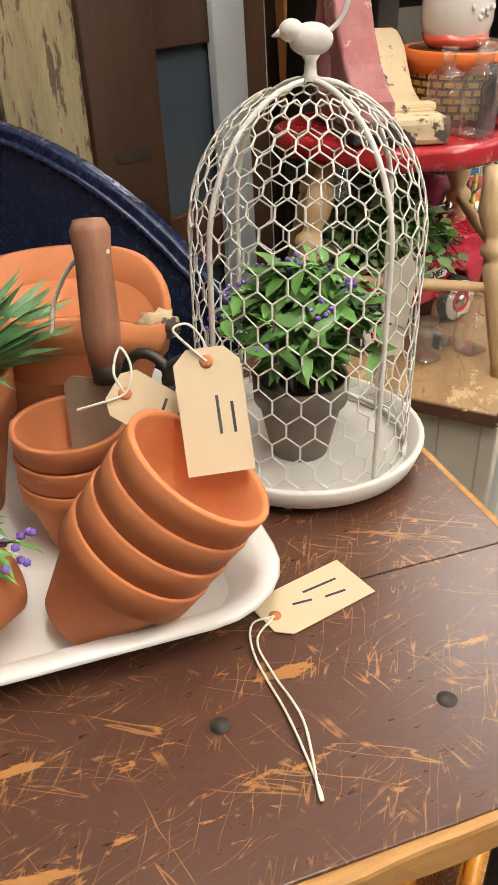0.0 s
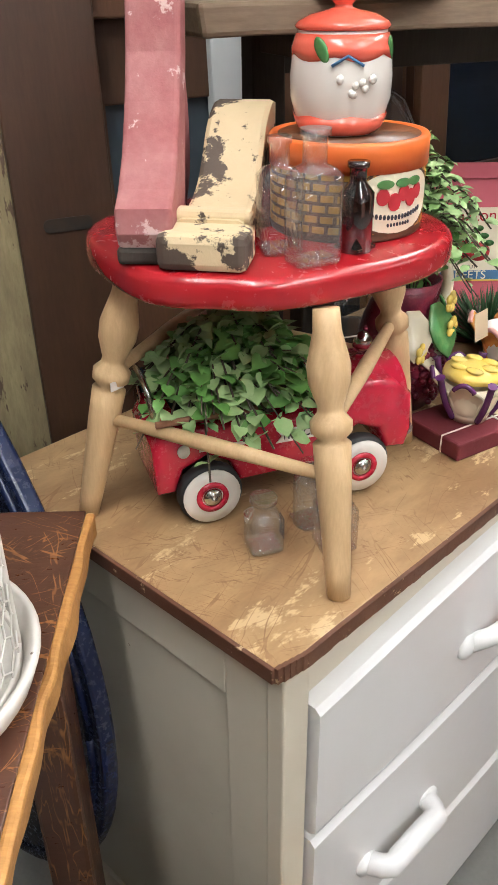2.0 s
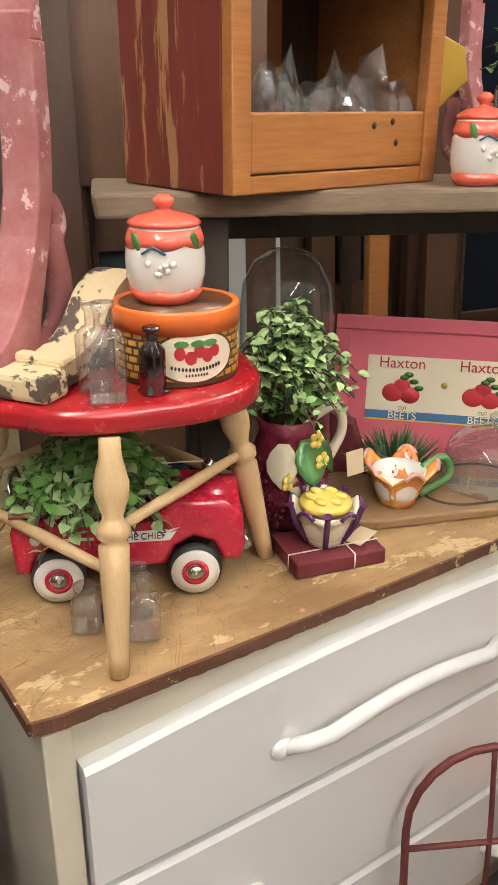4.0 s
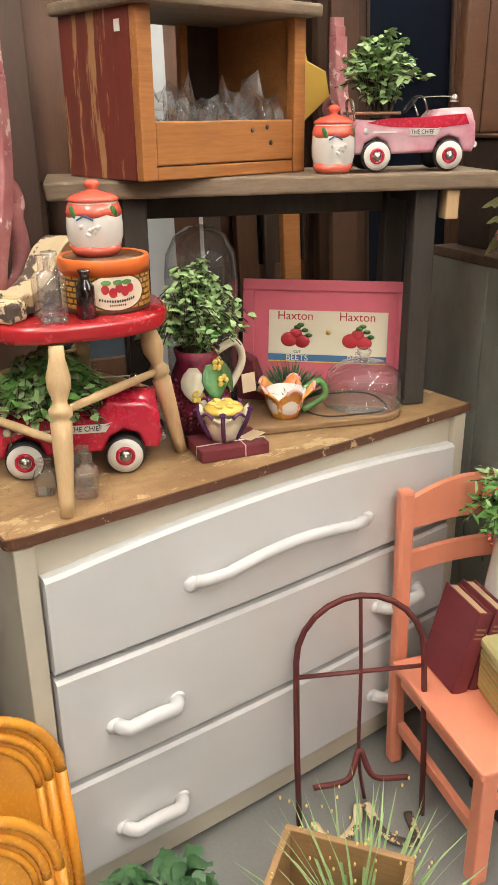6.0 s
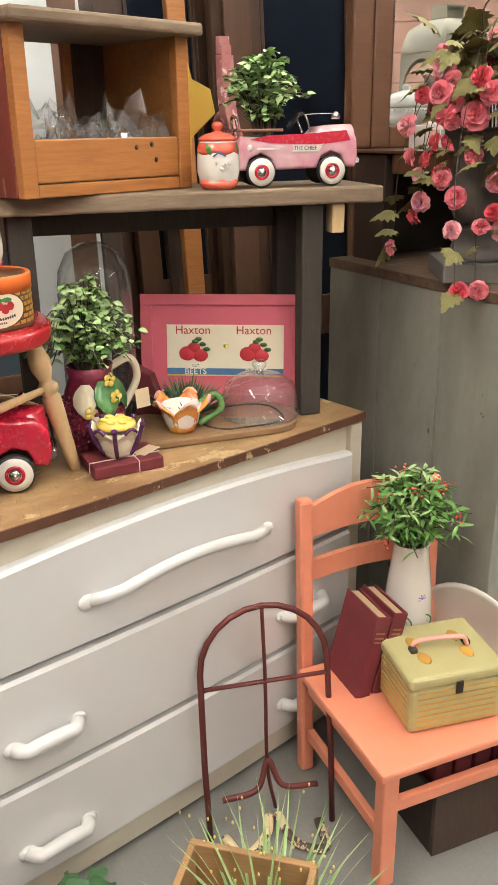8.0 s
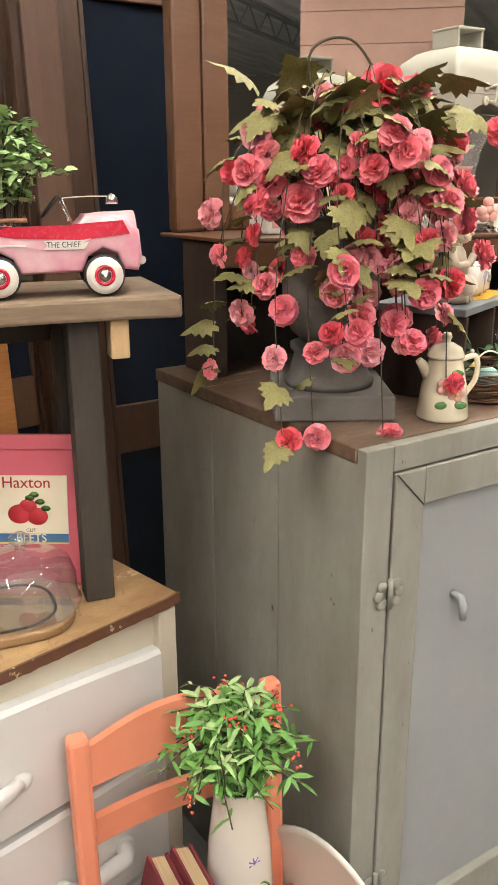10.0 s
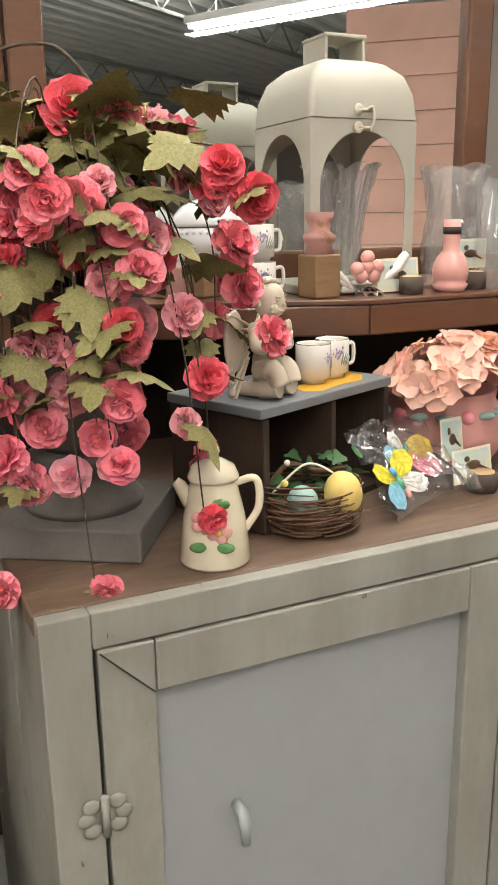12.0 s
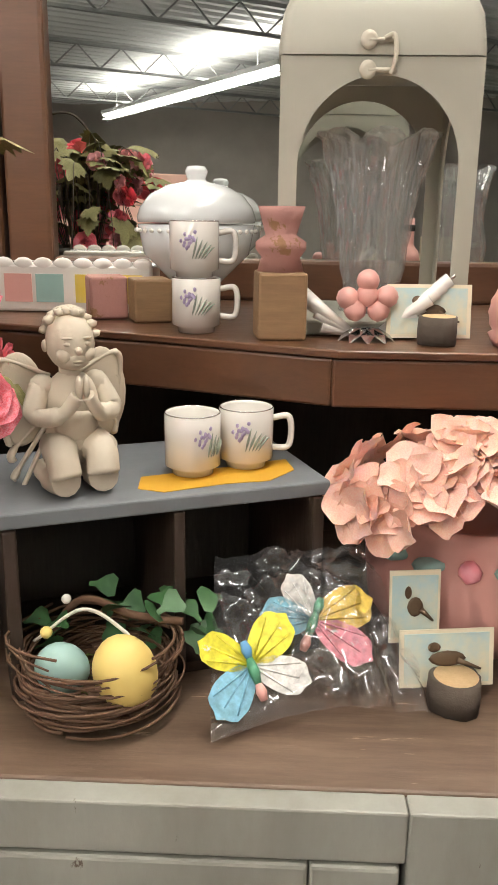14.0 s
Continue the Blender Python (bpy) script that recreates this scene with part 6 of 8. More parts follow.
# Added pale board in place of the bright wall behind the box's opening.
single("white_board", box(B(), (0, 0, 0.9), (0.02, 0.2, 1.9), 0.003), M_PALEWALL, pose(-0.69, 0.765, 0.001, 0, -3, -8), "pale board standing in for the lit wall behind the display box", "board")

# ---- grey cabinet top ----
def C(x, y, z=1.1605, rz=0.0):
    return CAB @ pose(x, y, z, 0, 0, rz)


ur = thing("urn", C(-0.24, 0.115, 1.1605, -32), "grey stone garden urn on a square plinth", "urn")
part("plinth", box(B(), (0, 0, 0.022), (0.205, 0.205, 0.044), 0.004), M_URN, ur)
part("foot", lathe(B(), [(0.0, 0.044), (0.078, 0.044), (0.08, 0.055), (0.07, 0.066), (0.062, 0.1), (0.07, 0.108), (0.07, 0.118), (0.05, 0.124)], 40, wave=lambda r, z, a, i: (r + (0.0025 * math.sin(a * 18) if 0.06 < z < 0.105 else 0), z)), M_URN, ur)
part("bowl", lathe(B(), [(0.048, 0.122), (0.065, 0.14), (0.08, 0.18), (0.082, 0.23), (0.072, 0.28), (0.084, 0.31), (0.1, 0.325), (0.102, 0.335), (0.092, 0.337), (0.075, 0.31), (0.0, 0.305)], 40, wave=lambda r, z, a, i: (r + (0.004 * abs(math.sin(a * 7)) if 0.13 < z < 0.25 else 0), z)), M_URN, ur)


def peony(rnd, r):
    """A full flower of many cupped petals, facing +z."""
    bm = B()
    for ring, (n, rad, tilt, ln) in enumerate(((5, 0.15, 80, 0.55), (6, 0.28, 62, 0.7), (8, 0.4, 40, 0.8), (9, 0.5, 16, 0.8), (9, 0.55, -12, 0.75))):
        for k in range(n):
            a = 2 * math.pi * (k + rnd.random() * 0.5) / n
            m = Matrix.Rotation(a, 4, "Z") @ Matrix.Translation((rad * r * 0.5, 0, r * (0.25 - 0.09 * ring))) @ Matrix.Rotation(radians(-tilt + rnd.uniform(-12, 12)), 4, "Y") @ Matrix.Rotation(rnd.uniform(-0.4, 0.4), 4, "X")
            s = r * rnd.uniform(0.85, 1.1)
            rows = []
            for u, hw in ((0, 0.16), (0.4, 0.42), (0.75, 0.5), (1.0, 0.3)):
                z = -0.25 * u * u + 0.18 * u
                rows.append([bm.verts.new(m @ (Vector((u * ln, v * hw, z + 0.18 * v * v + (0.05 * rnd.random() if u > 0.9 else 0))) * s)) for v in (-1, -0.35, 0.35, 1)])
            for p, q in zip(rows, rows[1:]):
                for j in range(3):
                    bm.faces.new((p[j], p[j + 1], q[j + 1], q[j])).smooth = True
    return bm


def mesh_of(bm, name, material):
    me = bpy.data.meshes.new(name)
    bm.to_mesh(me)
    bm.free()
    me.materials.append(material)
    return me


def vine_leaf(ln, w):
    """A broad leaf of five pointed lobes along +x, creased along its ribs."""
    bm = B()
    out = ((-0.02, 0.0), (-0.12, 0.16), (-0.1, 0.34), (0.1, 0.36), (0.16, 0.58), (0.3, 0.44), (0.42, 0.5), (0.5, 0.3), (0.62, 0.34), (0.7, 0.17), (0.86, 0.14), (1.04, 0.0))

    def bend(x, y):
        return -0.3 * x * x - 0.35 * y * y + 0.06 * math.sin(x * 9) * abs(y)
    hub = bm.verts.new((0.3 * ln, 0, ln * bend(0.3, 0) + 0.05))
    ring = []
    for s in (1, -1):
        side = out if s > 0 else out[-2:0:-1]
        ring += [bm.verts.new((x * ln, s * y * w, ln * bend(x, y) + (0.03 if k % 2 else 0))) for k, (x, y) in enumerate(side)]
    mid = [bm.verts.new(v.co.lerp(hub.co, 0.5) + Vector((0, 0, 0.04 if k % 2 else 0.0))) for k, v in enumerate(ring)]
    n = len(ring)
    for k in range(n):
        q = (k + 1) % n
        bm.faces.new((ring[q], ring[k], mid[k], mid[q])).smooth = True
        bm.faces.new((mid[q], mid[k], hub)).smooth = True
    return bm


FLW = [mesh_of(peony(random.Random(50 + k), 1.0), "flower", M_PETALS[k]) for k in range(4)]
VLF = [mesh_of(vine_leaf(1.0, 1.0), "leaf", M_OLIVE) for k in range(1)]
HRT = mesh_of(blob(B(), (0, 0, 0.12), (0.2, 0.2, 0.14), sub=2), "flower_heart", M_HEART)


def arrangement():
    a = thing("flower_arrangement", C(-0.215, 0.125, 1.49), "trailing pink artificial begonias with olive leaves in the urn", "flowers")
    rnd = random.Random(61)
    st = B()

    def put(mesh, name, p, d, s, roll=0.0, par=None):
        ob = new(name, mesh)
        ob.parent = a
        ob.matrix_local = Matrix.Translation(p) @ Vector(d).to_track_quat("Z", "Y").to_matrix().to_4x4() @ Matrix.Rotation(roll, 4, "Z") @ Matrix.Scale(s, 4)
        return ob
    for k in range(64):
        th = (2 * math.pi * k / 46 if k % 2 else rnd.gauss(-0.35, 0.8)) + rnd.uniform(-0.15, 0.15)
        face = 0.5 + 0.5 * math.cos(th - 5.6)
        out = rnd.uniform(0.09, 0.25) if math.sin(th) < 0.4 else rnd.uniform(0.07, 0.17)
        low = rnd.choice((-0.33, -0.26, -0.2, -0.15, -0.1, -0.05, 0.03, 0.1)) if out > 0.13 else rnd.uniform(0.0, 0.2)
        if k >= 46:
            th, out, low = rnd.uniform(-1.7, 0.3), rnd.uniform(0.105, 0.17), rnd.uniform(-0.19, 0.08)
        p0 = Vector((0.03 * math.cos(th), 0.03 * math.sin(th), -0.02))
        p1 = Vector((out * 0.55 * math.cos(th), out * 0.55 * math.sin(th), rnd.uniform(0.12, 0.22)))
        p2 = Vector((out * math.cos(th), out * math.sin(th), (low + 0.16) / 2 + 0.02))
        p3 = Vector((out * 1.08 * math.cos(th + 0.1), out * 1.08 * math.sin(th + 0.1), low))
        line = spline([p0, p1, p2, p3], 6)
        tube(st, line, 0.001, 5, cap=False)
        n = rnd.choice((1, 2, 2, 3))
        for j in range(n):
            p = line[-1 - j * 3]
            d = Vector((math.cos(th) + rnd.gauss(0, 0.4), math.sin(th) + rnd.gauss(0, 0.4), rnd.uniform(-0.3, 0.6)))
            s = rnd.uniform(0.017, 0.026)
            q = p + Vector((rnd.gauss(0, 0.008), rnd.gauss(0, 0.008), 0))
            o = put(FLW[rnd.randrange(4)], "flower", q, d, s, rnd.uniform(0, 6))
            if rnd.random() < 0.5:
                put(HRT, "flower_heart", q, d, s, 0.0)
        for j in range(rnd.choice((3, 4, 5))):
            p = line[rnd.randrange(4, len(line))]
            b = th + rnd.gauss(0, 0.9)
            d = Vector((math.cos(b), math.sin(b), rnd.uniform(-0.9, 0.3)))
            ob = new("leaf", VLF[0])
            ob.parent = a
            ob.matrix_local = aim(p, d, rnd.uniform(-0.6, 0.6)) @ Matrix.Scale(rnd.uniform(0.038, 0.066), 4)
    for x, y, z, s in ((0.1, -0.02, 0.19, 0.036), (0.02, -0.06, 0.16, 0.028), (0.09, 0.14, 0.12, 0.03), (0.10, 0.16, 0.05, 0.03), (0.10, 0.17, 0.0, 0.028), (0.12, 0.2, -0.06, 0.026), (0.0, -0.16, 0.06, 0.032), (0.06, -0.14, 0.03, 0.03), (0.13, 0.05, 0.05, 0.03), (0.14, 0.02, -0.03, 0.026)):
        put(FLW[rnd.randrange(4)], "flower", Vector((x, y, z)), (x + 0.1, y - 0.05, 0.08), s, rnd.uniform(0, 6))
    for k in range(16):
        b = rnd.uniform(-2.6, 1.8)
        r = rnd.uniform(0.05, 0.17)
        ob = new("leaf", VLF[0])
        ob.parent = a
        ob.matrix_local = aim((r * math.cos(b), r * math.sin(b), rnd.uniform(0.13, 0.26) - r * 0.3), (math.cos(b) + 0.5, math.sin(b), rnd.uniform(0.0, 1.4)), rnd.uniform(-0.7, 0.7)) @ Matrix.Scale(rnd.uniform(0.06, 0.085), 4)
    part("stalk", st, M_STEM, a)
    part("loop_stem", tube(B(), spline([(0, -0.05, 0.12), (0.02, -0.1, 0.24), (0.02, -0.02, 0.27), (0.04, 0.04, 0.2)]), 0.0022, 6), M_STEM, a)
    return a


arrangement()

# teapot-shaped jug
tp = thing("coffee_pot", C(-0.076, 0.236, 1.1605, -30), "cream ceramic coffee pot with raised pink flowers", "coffee pot")
part("body", lathe(B(), [(0.0, 0.0), (0.043, 0.0), (0.045, 0.004), (0.038, 0.06), (0.029, 0.1), (0.028, 0.105), (0.0, 0.105)], 32), M_CREAMGLAZE, tp)
part("lid", lathe(B(), [(0.0, 0.1052), (0.031, 0.1052), (0.032, 0.109), (0.026, 0.122), (0.012, 0.13), (0.006, 0.132), (0.009, 0.14), (0.006, 0.147), (0.0, 0.148)], 28), M_CREAMGLAZE, tp)
part("spout", tube(B(), [(0.0, -0.028, 0.075), (0.0, -0.042, 0.096), (0.0, -0.047, 0.101)], [0.012, 0.008, 0.006], 10), M_CREAMGLAZE, tp)
part("handle", tube(B(), spline([(0, 0.026, 0.1), (0, 0.052, 0.105), (0, 0.055, 0.07), (0, 0.038, 0.04)]), 0.005, 8), M_CREAMGLAZE, tp)
for u, z in ((-0.008, 0.062), (0.01, 0.05)):
    for k in range(5):
        part("flower_relief", blob(B(), (0.038 - 0.05 * abs(z - 0.056), u + 0.009 * math.cos(k * 1.257), z + 0.009 * math.sin(k * 1.257)), (0.004, 0.008, 0.008), None, 2), M_PINKGLAZE, tp, "raised pink petal")
    part("flower_heart", blob(B(), (0.043, u, z), (0.003, 0.004, 0.004), None, 2), M_YELLOWGLAZE, tp)
for u, z in ((-0.014, 0.03), (0.018, 0.03), (0.012, 0.082)):
    part("leaf_relief", blob(B(), (0.0395 if z < 0.05 else 0.031, u, z), (0.003, 0.012, 0.007), None, 2), M_GREENGLAZE, tp)

# slate crate with mugs and the cherub
CR = C(-0.1155, 0.324, 1.1605, 22.3)
cr = thing("crate", CR, "slate blue painted wooden crate on its side", "crate")
part("top", box(B(), (-0.09, 0.145, 0.166), (0.18, 0.30, 0.014), 0.002), M_BLUECRATE, cr)
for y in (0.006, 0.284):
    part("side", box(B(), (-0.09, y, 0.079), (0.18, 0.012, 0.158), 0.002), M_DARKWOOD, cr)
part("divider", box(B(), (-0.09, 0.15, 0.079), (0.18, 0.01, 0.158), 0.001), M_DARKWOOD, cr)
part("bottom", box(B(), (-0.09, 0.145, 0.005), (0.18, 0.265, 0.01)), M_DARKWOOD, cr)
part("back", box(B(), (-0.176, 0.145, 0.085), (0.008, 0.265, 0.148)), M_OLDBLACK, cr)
part("stain", slab(B(), [(-0.03, 0.12), (-0.014, 0.14), (-0.02, 0.2), (-0.016, 0.24), (-0.04, 0.275), (-0.075, 0.28), (-0.066, 0.2), (-0.062, 0.13)], 0.1731, 0.1737), M_MUSTARD, cr, "mustard yellow paint stain")


def mug(m, label):
    g = thing("mug", m, label, "mug", "flowered mugs")
    part("cup", lathe(B(), [(0.0, 0.003), (0.021, 0.0), (0.022, 0.006), (0.0285, 0.009), (0.0285, 0.062), (0.0272, 0.063), (0.026, 0.06), (0.026, 0.012), (0.0, 0.01)], 32), M_CERAMIC, g)
    part("handle", tube(B(), spline([(0, 0.027, 0.05), (0, 0.046, 0.05), (0, 0.046, 0.02), (0, 0.027, 0.018)]), 0.0035, 8), M_CERAMIC, g)
    rd = random.Random(9)
    R0 = 0.0287
    for k in range(5):
        a0, a1 = -0.15 + 0.12 * k, 0.05 + 0.2 * k
        pts = [((R0 + 0.0002) * math.cos(a0 + (a1 - a0) * u), (R0 + 0.0002) * math.sin(a0 + (a1 - a0) * u), 0.022 + 0.024 * u - 0.012 * u * u * k / 4) for u in (0, 0.25, 0.5, 0.75, 1)]
        part("leaf_decal", tube(B(), pts, [0.0003, 0.0012, 0.0014, 0.001, 0.0003], 5), M_SAGEDECAL, g, "grey-green printed leaf")
    bm = B()
    for k in range(16):
        a, z = rd.gauss(-0.25, 0.16), rd.gauss(0.042, 0.006)
        blob(bm, (R0 * math.cos(a), R0 * math.sin(a), min(z, 0.056)), (0.0008, 0.0022, 0.0026), sub=1)
    part("flower_decal", bm, M_LILACDECAL, g, "printed lilac flower")
    part("silver_line", tube(B(), [(0.0279 * math.cos(a), 0.0279 * math.sin(a), 0.063) for a in np.linspace(0, 2 * math.pi, 33)], 0.0006, 5), M_CHROME, g)
    return g


mug(CR @ pose(-0.062, 0.180, 0.1742, 0, 0, 25) @ Matrix.Scale(0.92, 4), "white ceramic mug with violet decal on the crate")
mug(CR @ pose(-0.07, 0.236, 0.1742, 0, 0, -12) @ Matrix.Scale(0.92, 4), "white ceramic mug with violet decal beside another")

ch = B()
blob(ch, (0.002, 0, 0.052), (0.021, 0.026, 0.03), sub=3)                # hips
for q in (-1, 1):
    tube(ch, spline([(-0.004, q * 0.014, 0.042), (0.024, q * 0.019, 0.04), (0.034, q * 0.018, 0.018)]), [0.017] * 8 + [0.0155] * 8 + [0.013], 12)
    tube(ch, spline([(0.034, q * 0.018, 0.016), (0.0, q * 0.021, 0.012), (-0.034, q * 0.02, 0.011)]), [0.0145] * 8 + [0.0115] * 8 + [0.009], 12)
    blob(ch, (-0.037, q * 0.02, 0.009), (0.012, 0.009, 0.008), sub=2)
    tube(ch, spline([(-0.002, q * 0.028, 0.1), (0.01, q * 0.037, 0.076), (0.028, q * 0.018, 0.078), (0.036, q * 0.005, 0.096)]), [0.0105] * 8 + [0.009] * 8 + [0.0065] * 9, 10)
    blob(ch, (0.037, q * 0.0035, 0.104), (0.005, 0.0035, 0.011), sub=2)
    blob(ch, (-0.002, q * 0.026, 0.1), (0.012, 0.012, 0.012), sub=2)
    for k in range(7):                                                 # feathered wing
        u = k / 6
        tube(ch, spline([(-0.024, q * 0.012, 0.105 - 0.008 * k), (-0.03, q * (0.045 + 0.012 * (1 - u)), 0.122 - 0.022 * k), (-0.03, q * (0.058 - 0.012 * u), 0.086 - 0.016 * k)]), [0.004] * 8 + [0.0065] * 8 + [0.0025], 8, 0.6)
    blob(ch, (-0.029, q * 0.041, 0.083), (0.0065, 0.026, 0.046), sub=3)
blob(ch, (0.002, 0, 0.085), (0.02, 0.026, 0.03), sub=3)                 # chest
blob(ch, (0.012, 0, 0.064), (0.016, 0.021, 0.018), sub=3)
tube(ch, [(0.001, 0, 0.1), (0.003, 0, 0.122)], 0.0105, 12)
blob(ch, (0.006, 0, 0.141), (0.0235, 0.0225, 0.027), sub=3)             # head
blob(ch, (0.014, 0, 0.128), (0.014, 0.016, 0.012), sub=3)
for q in (-1, 1):
    blob(ch, (0.021, q * 0.011, 0.131), (0.007, 0.0075, 0.0075), sub=2)
    blob(ch, (0.0265, q * 0.0085, 0.1415), (0.002, 0.0045, 0.0022), sub=2)
    blob(ch, (0.0265, q * 0.0085, 0.147), (0.0025, 0.006, 0.0015), sub=2)
    blob(ch, (0.002, q * 0.0225, 0.138), (0.004, 0.003, 0.006), sub=2)
blob(ch, (0.0305, 0, 0.1355), (0.0042, 0.0033, 0.004), sub=2)
blob(ch, (0.0275, 0, 0.1255), (0.0022, 0.0052, 0.0014), sub=2)
blob(ch, (0.0265, 0, 0.1225), (0.002, 0.0042, 0.0014), sub=2)
rh = random.Random(33)
for k in range(60):                                                    # curls of hair
    a, b = rh.uniform(0, 6.28), rh.uniform(0.0, 1.5)
    d = Vector((math.sin(b) * math.cos(a), math.sin(b) * math.sin(a), math.cos(b)))
    if d.x > 0.55 and d.z < 0.72:
        continue
    blob(ch, (0.004 + d.x * 0.0245, d.y * 0.0235, 0.145 + d.z * 0.0255), (0.0062, 0.0062, 0.0045), sub=1)
single("cherub_figurine", ch, M_PLASTERFIG, CR @ pose(-0.055, 0.068, 0.1742, 0, 0, 10) @ Matrix.Scale(0.92, 4), "ivory plaster kneeling cherub figurine on the crate", "figurine")

# nest with eggs
rn = random.Random(71)
ns = thing("bird_nest", C(-0.128, 0.396) @ Matrix.Scale(0.9, 4), "brown twig nest with eggs and ivy", "nest")
bm = B()
for k in range(230):
    r0 = rn.uniform(0.045, 0.08)
    z0 = 0.004 + (r0 - 0.04) * rn.uniform(0.2, 1.9)
    a0, ln = rn.uniform(0, 6.28), rn.uniform(0.8, 2.4)
    pts = [((r0 + 0.004 * math.sin(3 * t + k)) * math.cos(a0 + t), (r0 + 0.004 * math.sin(3 * t + k)) * math.sin(a0 + t), max(0.002, z0 + 0.006 * math.sin(2 * t + k))) for t in np.linspace(0, ln, 9)]
    tube(bm, pts, rn.uniform(0.0009, 0.0018), 5)
tagged(part("twigs", bm, M_TWIG, ns), kind="stuff")
part("bowl", lathe(B(), [(0.0, 0.003), (0.05, 0.004), (0.07, 0.035), (0.066, 0.036), (0.045, 0.012), (0.0, 0.01)], 28), M_TWIG, ns)
bm = B()
for k in range(90):
    p = Vector((rn.uniform(-0.045, 0.055), rn.uniform(-0.05, 0.05), rn.uniform(0.012, 0.03)))
    tube(bm, [p, p + Vector((rn.gauss(0, 0.01), rn.gauss(0, 0.01), rn.uniform(0, 0.012)))], 0.0008, 4)
tagged(part("moss", bm, M_MOSS, ns), kind="stuff")
part("twig_arch", tube(B(), spline([(-0.04, -0.06, 0.04), (-0.03, -0.02, 0.09), (-0.03, 0.03, 0.075), (-0.02, 0.08, 0.075)]), 0.004, 7), M_TWIG, ns)
bm = B()
for k in range(26):
    p = Vector((rn.uniform(-0.06, -0.01), rn.uniform(-0.07, 0.1), rn.uniform(0.04, 0.1)))
    b = rn.uniform(0, 6.28)
    leaf_into(bm, aim(p, (math.cos(b), math.sin(b), rn.uniform(-0.3, 0.5)), rn.uniform(-1, 1)), 0.026, 0.03, 0.3, 0.2, 4, 1)
part("ivy_leaves", bm, M_LEAFDARK, ns)
for p, r in (((-0.01, -0.03, 0.1), 0.005), ((0.01, -0.045, 0.075), 0.006)):
    part("berry", blob(B(), p, (r,) * 3), M_EGGYELLOW if r > 0.0055 else M_CERAMIC, ns)
part("ribbon", tube(B(), spline([(0.0, -0.06, 0.06), (0.01, -0.01, 0.1), (0.02, 0.03, 0.085), (0.02, 0.04, 0.065), (0.02, 0.028, 0.06)]), 0.0018, 6), M_STRING, ns)
single("egg", blob(B(), (0, 0, 0), (0.026, 0.026, 0.033), sub=3), M_EGGYELLOW, C(-0.088, 0.428, 1.212) @ pose(0, 0, 0, 15, 10, 0), "pale yellow speckled egg in the nest", "egg")
single("egg", blob(B(), (0, 0, 0), (0.021, 0.021, 0.025), sub=3), M_EGGBLUE, C(-0.1, 0.373, 1.206) @ pose(0, 0, 0, 30, 40, 0), "pale blue egg in the nest", "egg")

# wrapped butterflies
bf = thing("butterfly_bag", C(-0.13, 0.56, 1.1605, 14), "glittered butterflies in a shiny cellophane bag", "bag")


def butterfly(m, wings, body):
    """Four veined wings round a slim body; local x across, y along the body, z out."""
    for sx, ang, ln, w, mt in wings:
        bm = B()
        rim = []
        for k in range(22):
            u = 2 * math.pi * k / 22
            rim.append((sx * ln * 0.5 * (1 + math.cos(u)) * (1 + 0.04 * math.cos(8 * u)), w * math.sin(u) * (0.55 + 0.45 * math.cos(u * 0.5) ** 2)))
        slab(bm, rim, -0.0005, 0.0005, 0, Matrix.Rotation(radians(sx * ang), 4, "Z"))
        for a in (-0.3, 0.0, 0.3):
            q = Matrix.Rotation(radians(sx * ang) + a * sx, 4, "Z")
            tube(bm, [q @ Vector((sx * ln * 0.1, 0, 0.0008)), q @ Vector((sx * ln * 0.82, 0, 0.0008))], [0.0012, 0.0006], 4)
        wo = part("wing", bm, M_GLITTER[mt], bf, "glittered wing")
        wo.matrix_local = m @ pose(0, 0, 0.002, 0, -sx * 12, 0)
    for (y0, y1), mt in zip(((0.02, 0.006), (0.006, -0.016), (-0.016, -0.03)), body):
        bo = part("butterfly_body", tube(B(), [(0, y0, 0.004), (0, (y0 + y1) / 2, 0.005), (0, y1, 0.004)], [0.003, 0.0048, 0.003], 8), mt, bf)
        bo.matrix_local = m


FACE = Matrix(((0, -0.62, 0.785, 0), (1, 0, 0, 0), (0, 0.785, 0.62, 0), (0, 0, 0, 1)))
butterfly(Matrix.Translation((0.012, -0.035, 0.048)) @ FACE @ pose(0, 0, 0, 0, 0, 14), ((-1, -35, 0.052, 0.022, 1), (1, 35, 0.05, 0.022, 0), (-1, 40, 0.048, 0.019, 0), (1, -35, 0.05, 0.019, 3)), (M_BLUEBEAD, M_GREENBEAD, M_PINKGLAZE))
butterfly(Matrix.Translation((-0.03, 0.03, 0.062)) @ FACE @ pose(0, 0, 0, 0, 0, -28), ((-1, -20, 0.05, 0.022, 1), (1, 40, 0.055, 0.025, 4), (-1, 35, 0.045, 0.018, 3), (1, -15, 0.06, 0.02, 2)), (M_GREENBEAD, M_GREENBEAD, M_PINKGLAZE))
bm = B()
N = 26
grid = []
for i in range(N):
    row = []
    for j in range(N):
        u, v = i / (N - 1), j / (N - 1) - 0.5
        p = Vector((0.05 - 0.13 * u, v * (0.19 - 0.05 * u) + 0.02, 0.004 + 0.105 * u ** 0.8 + 0.022 * math.cos(v * 3.1) * (1 - u)))
        p += Vector((0.014, 0, 0.014)) * (abs(noise.noise(Vector((u * 4 + v * 3, v * 6, 1)))) * 2 - 0.4) + Vector((0.006, 0, 0.006)) * noise.noise(Vector((u * 13, v * 15, 4)))
        p.z = max(0.002, p.z)
        row.append(bm.verts.new(p))
    grid.append(row)
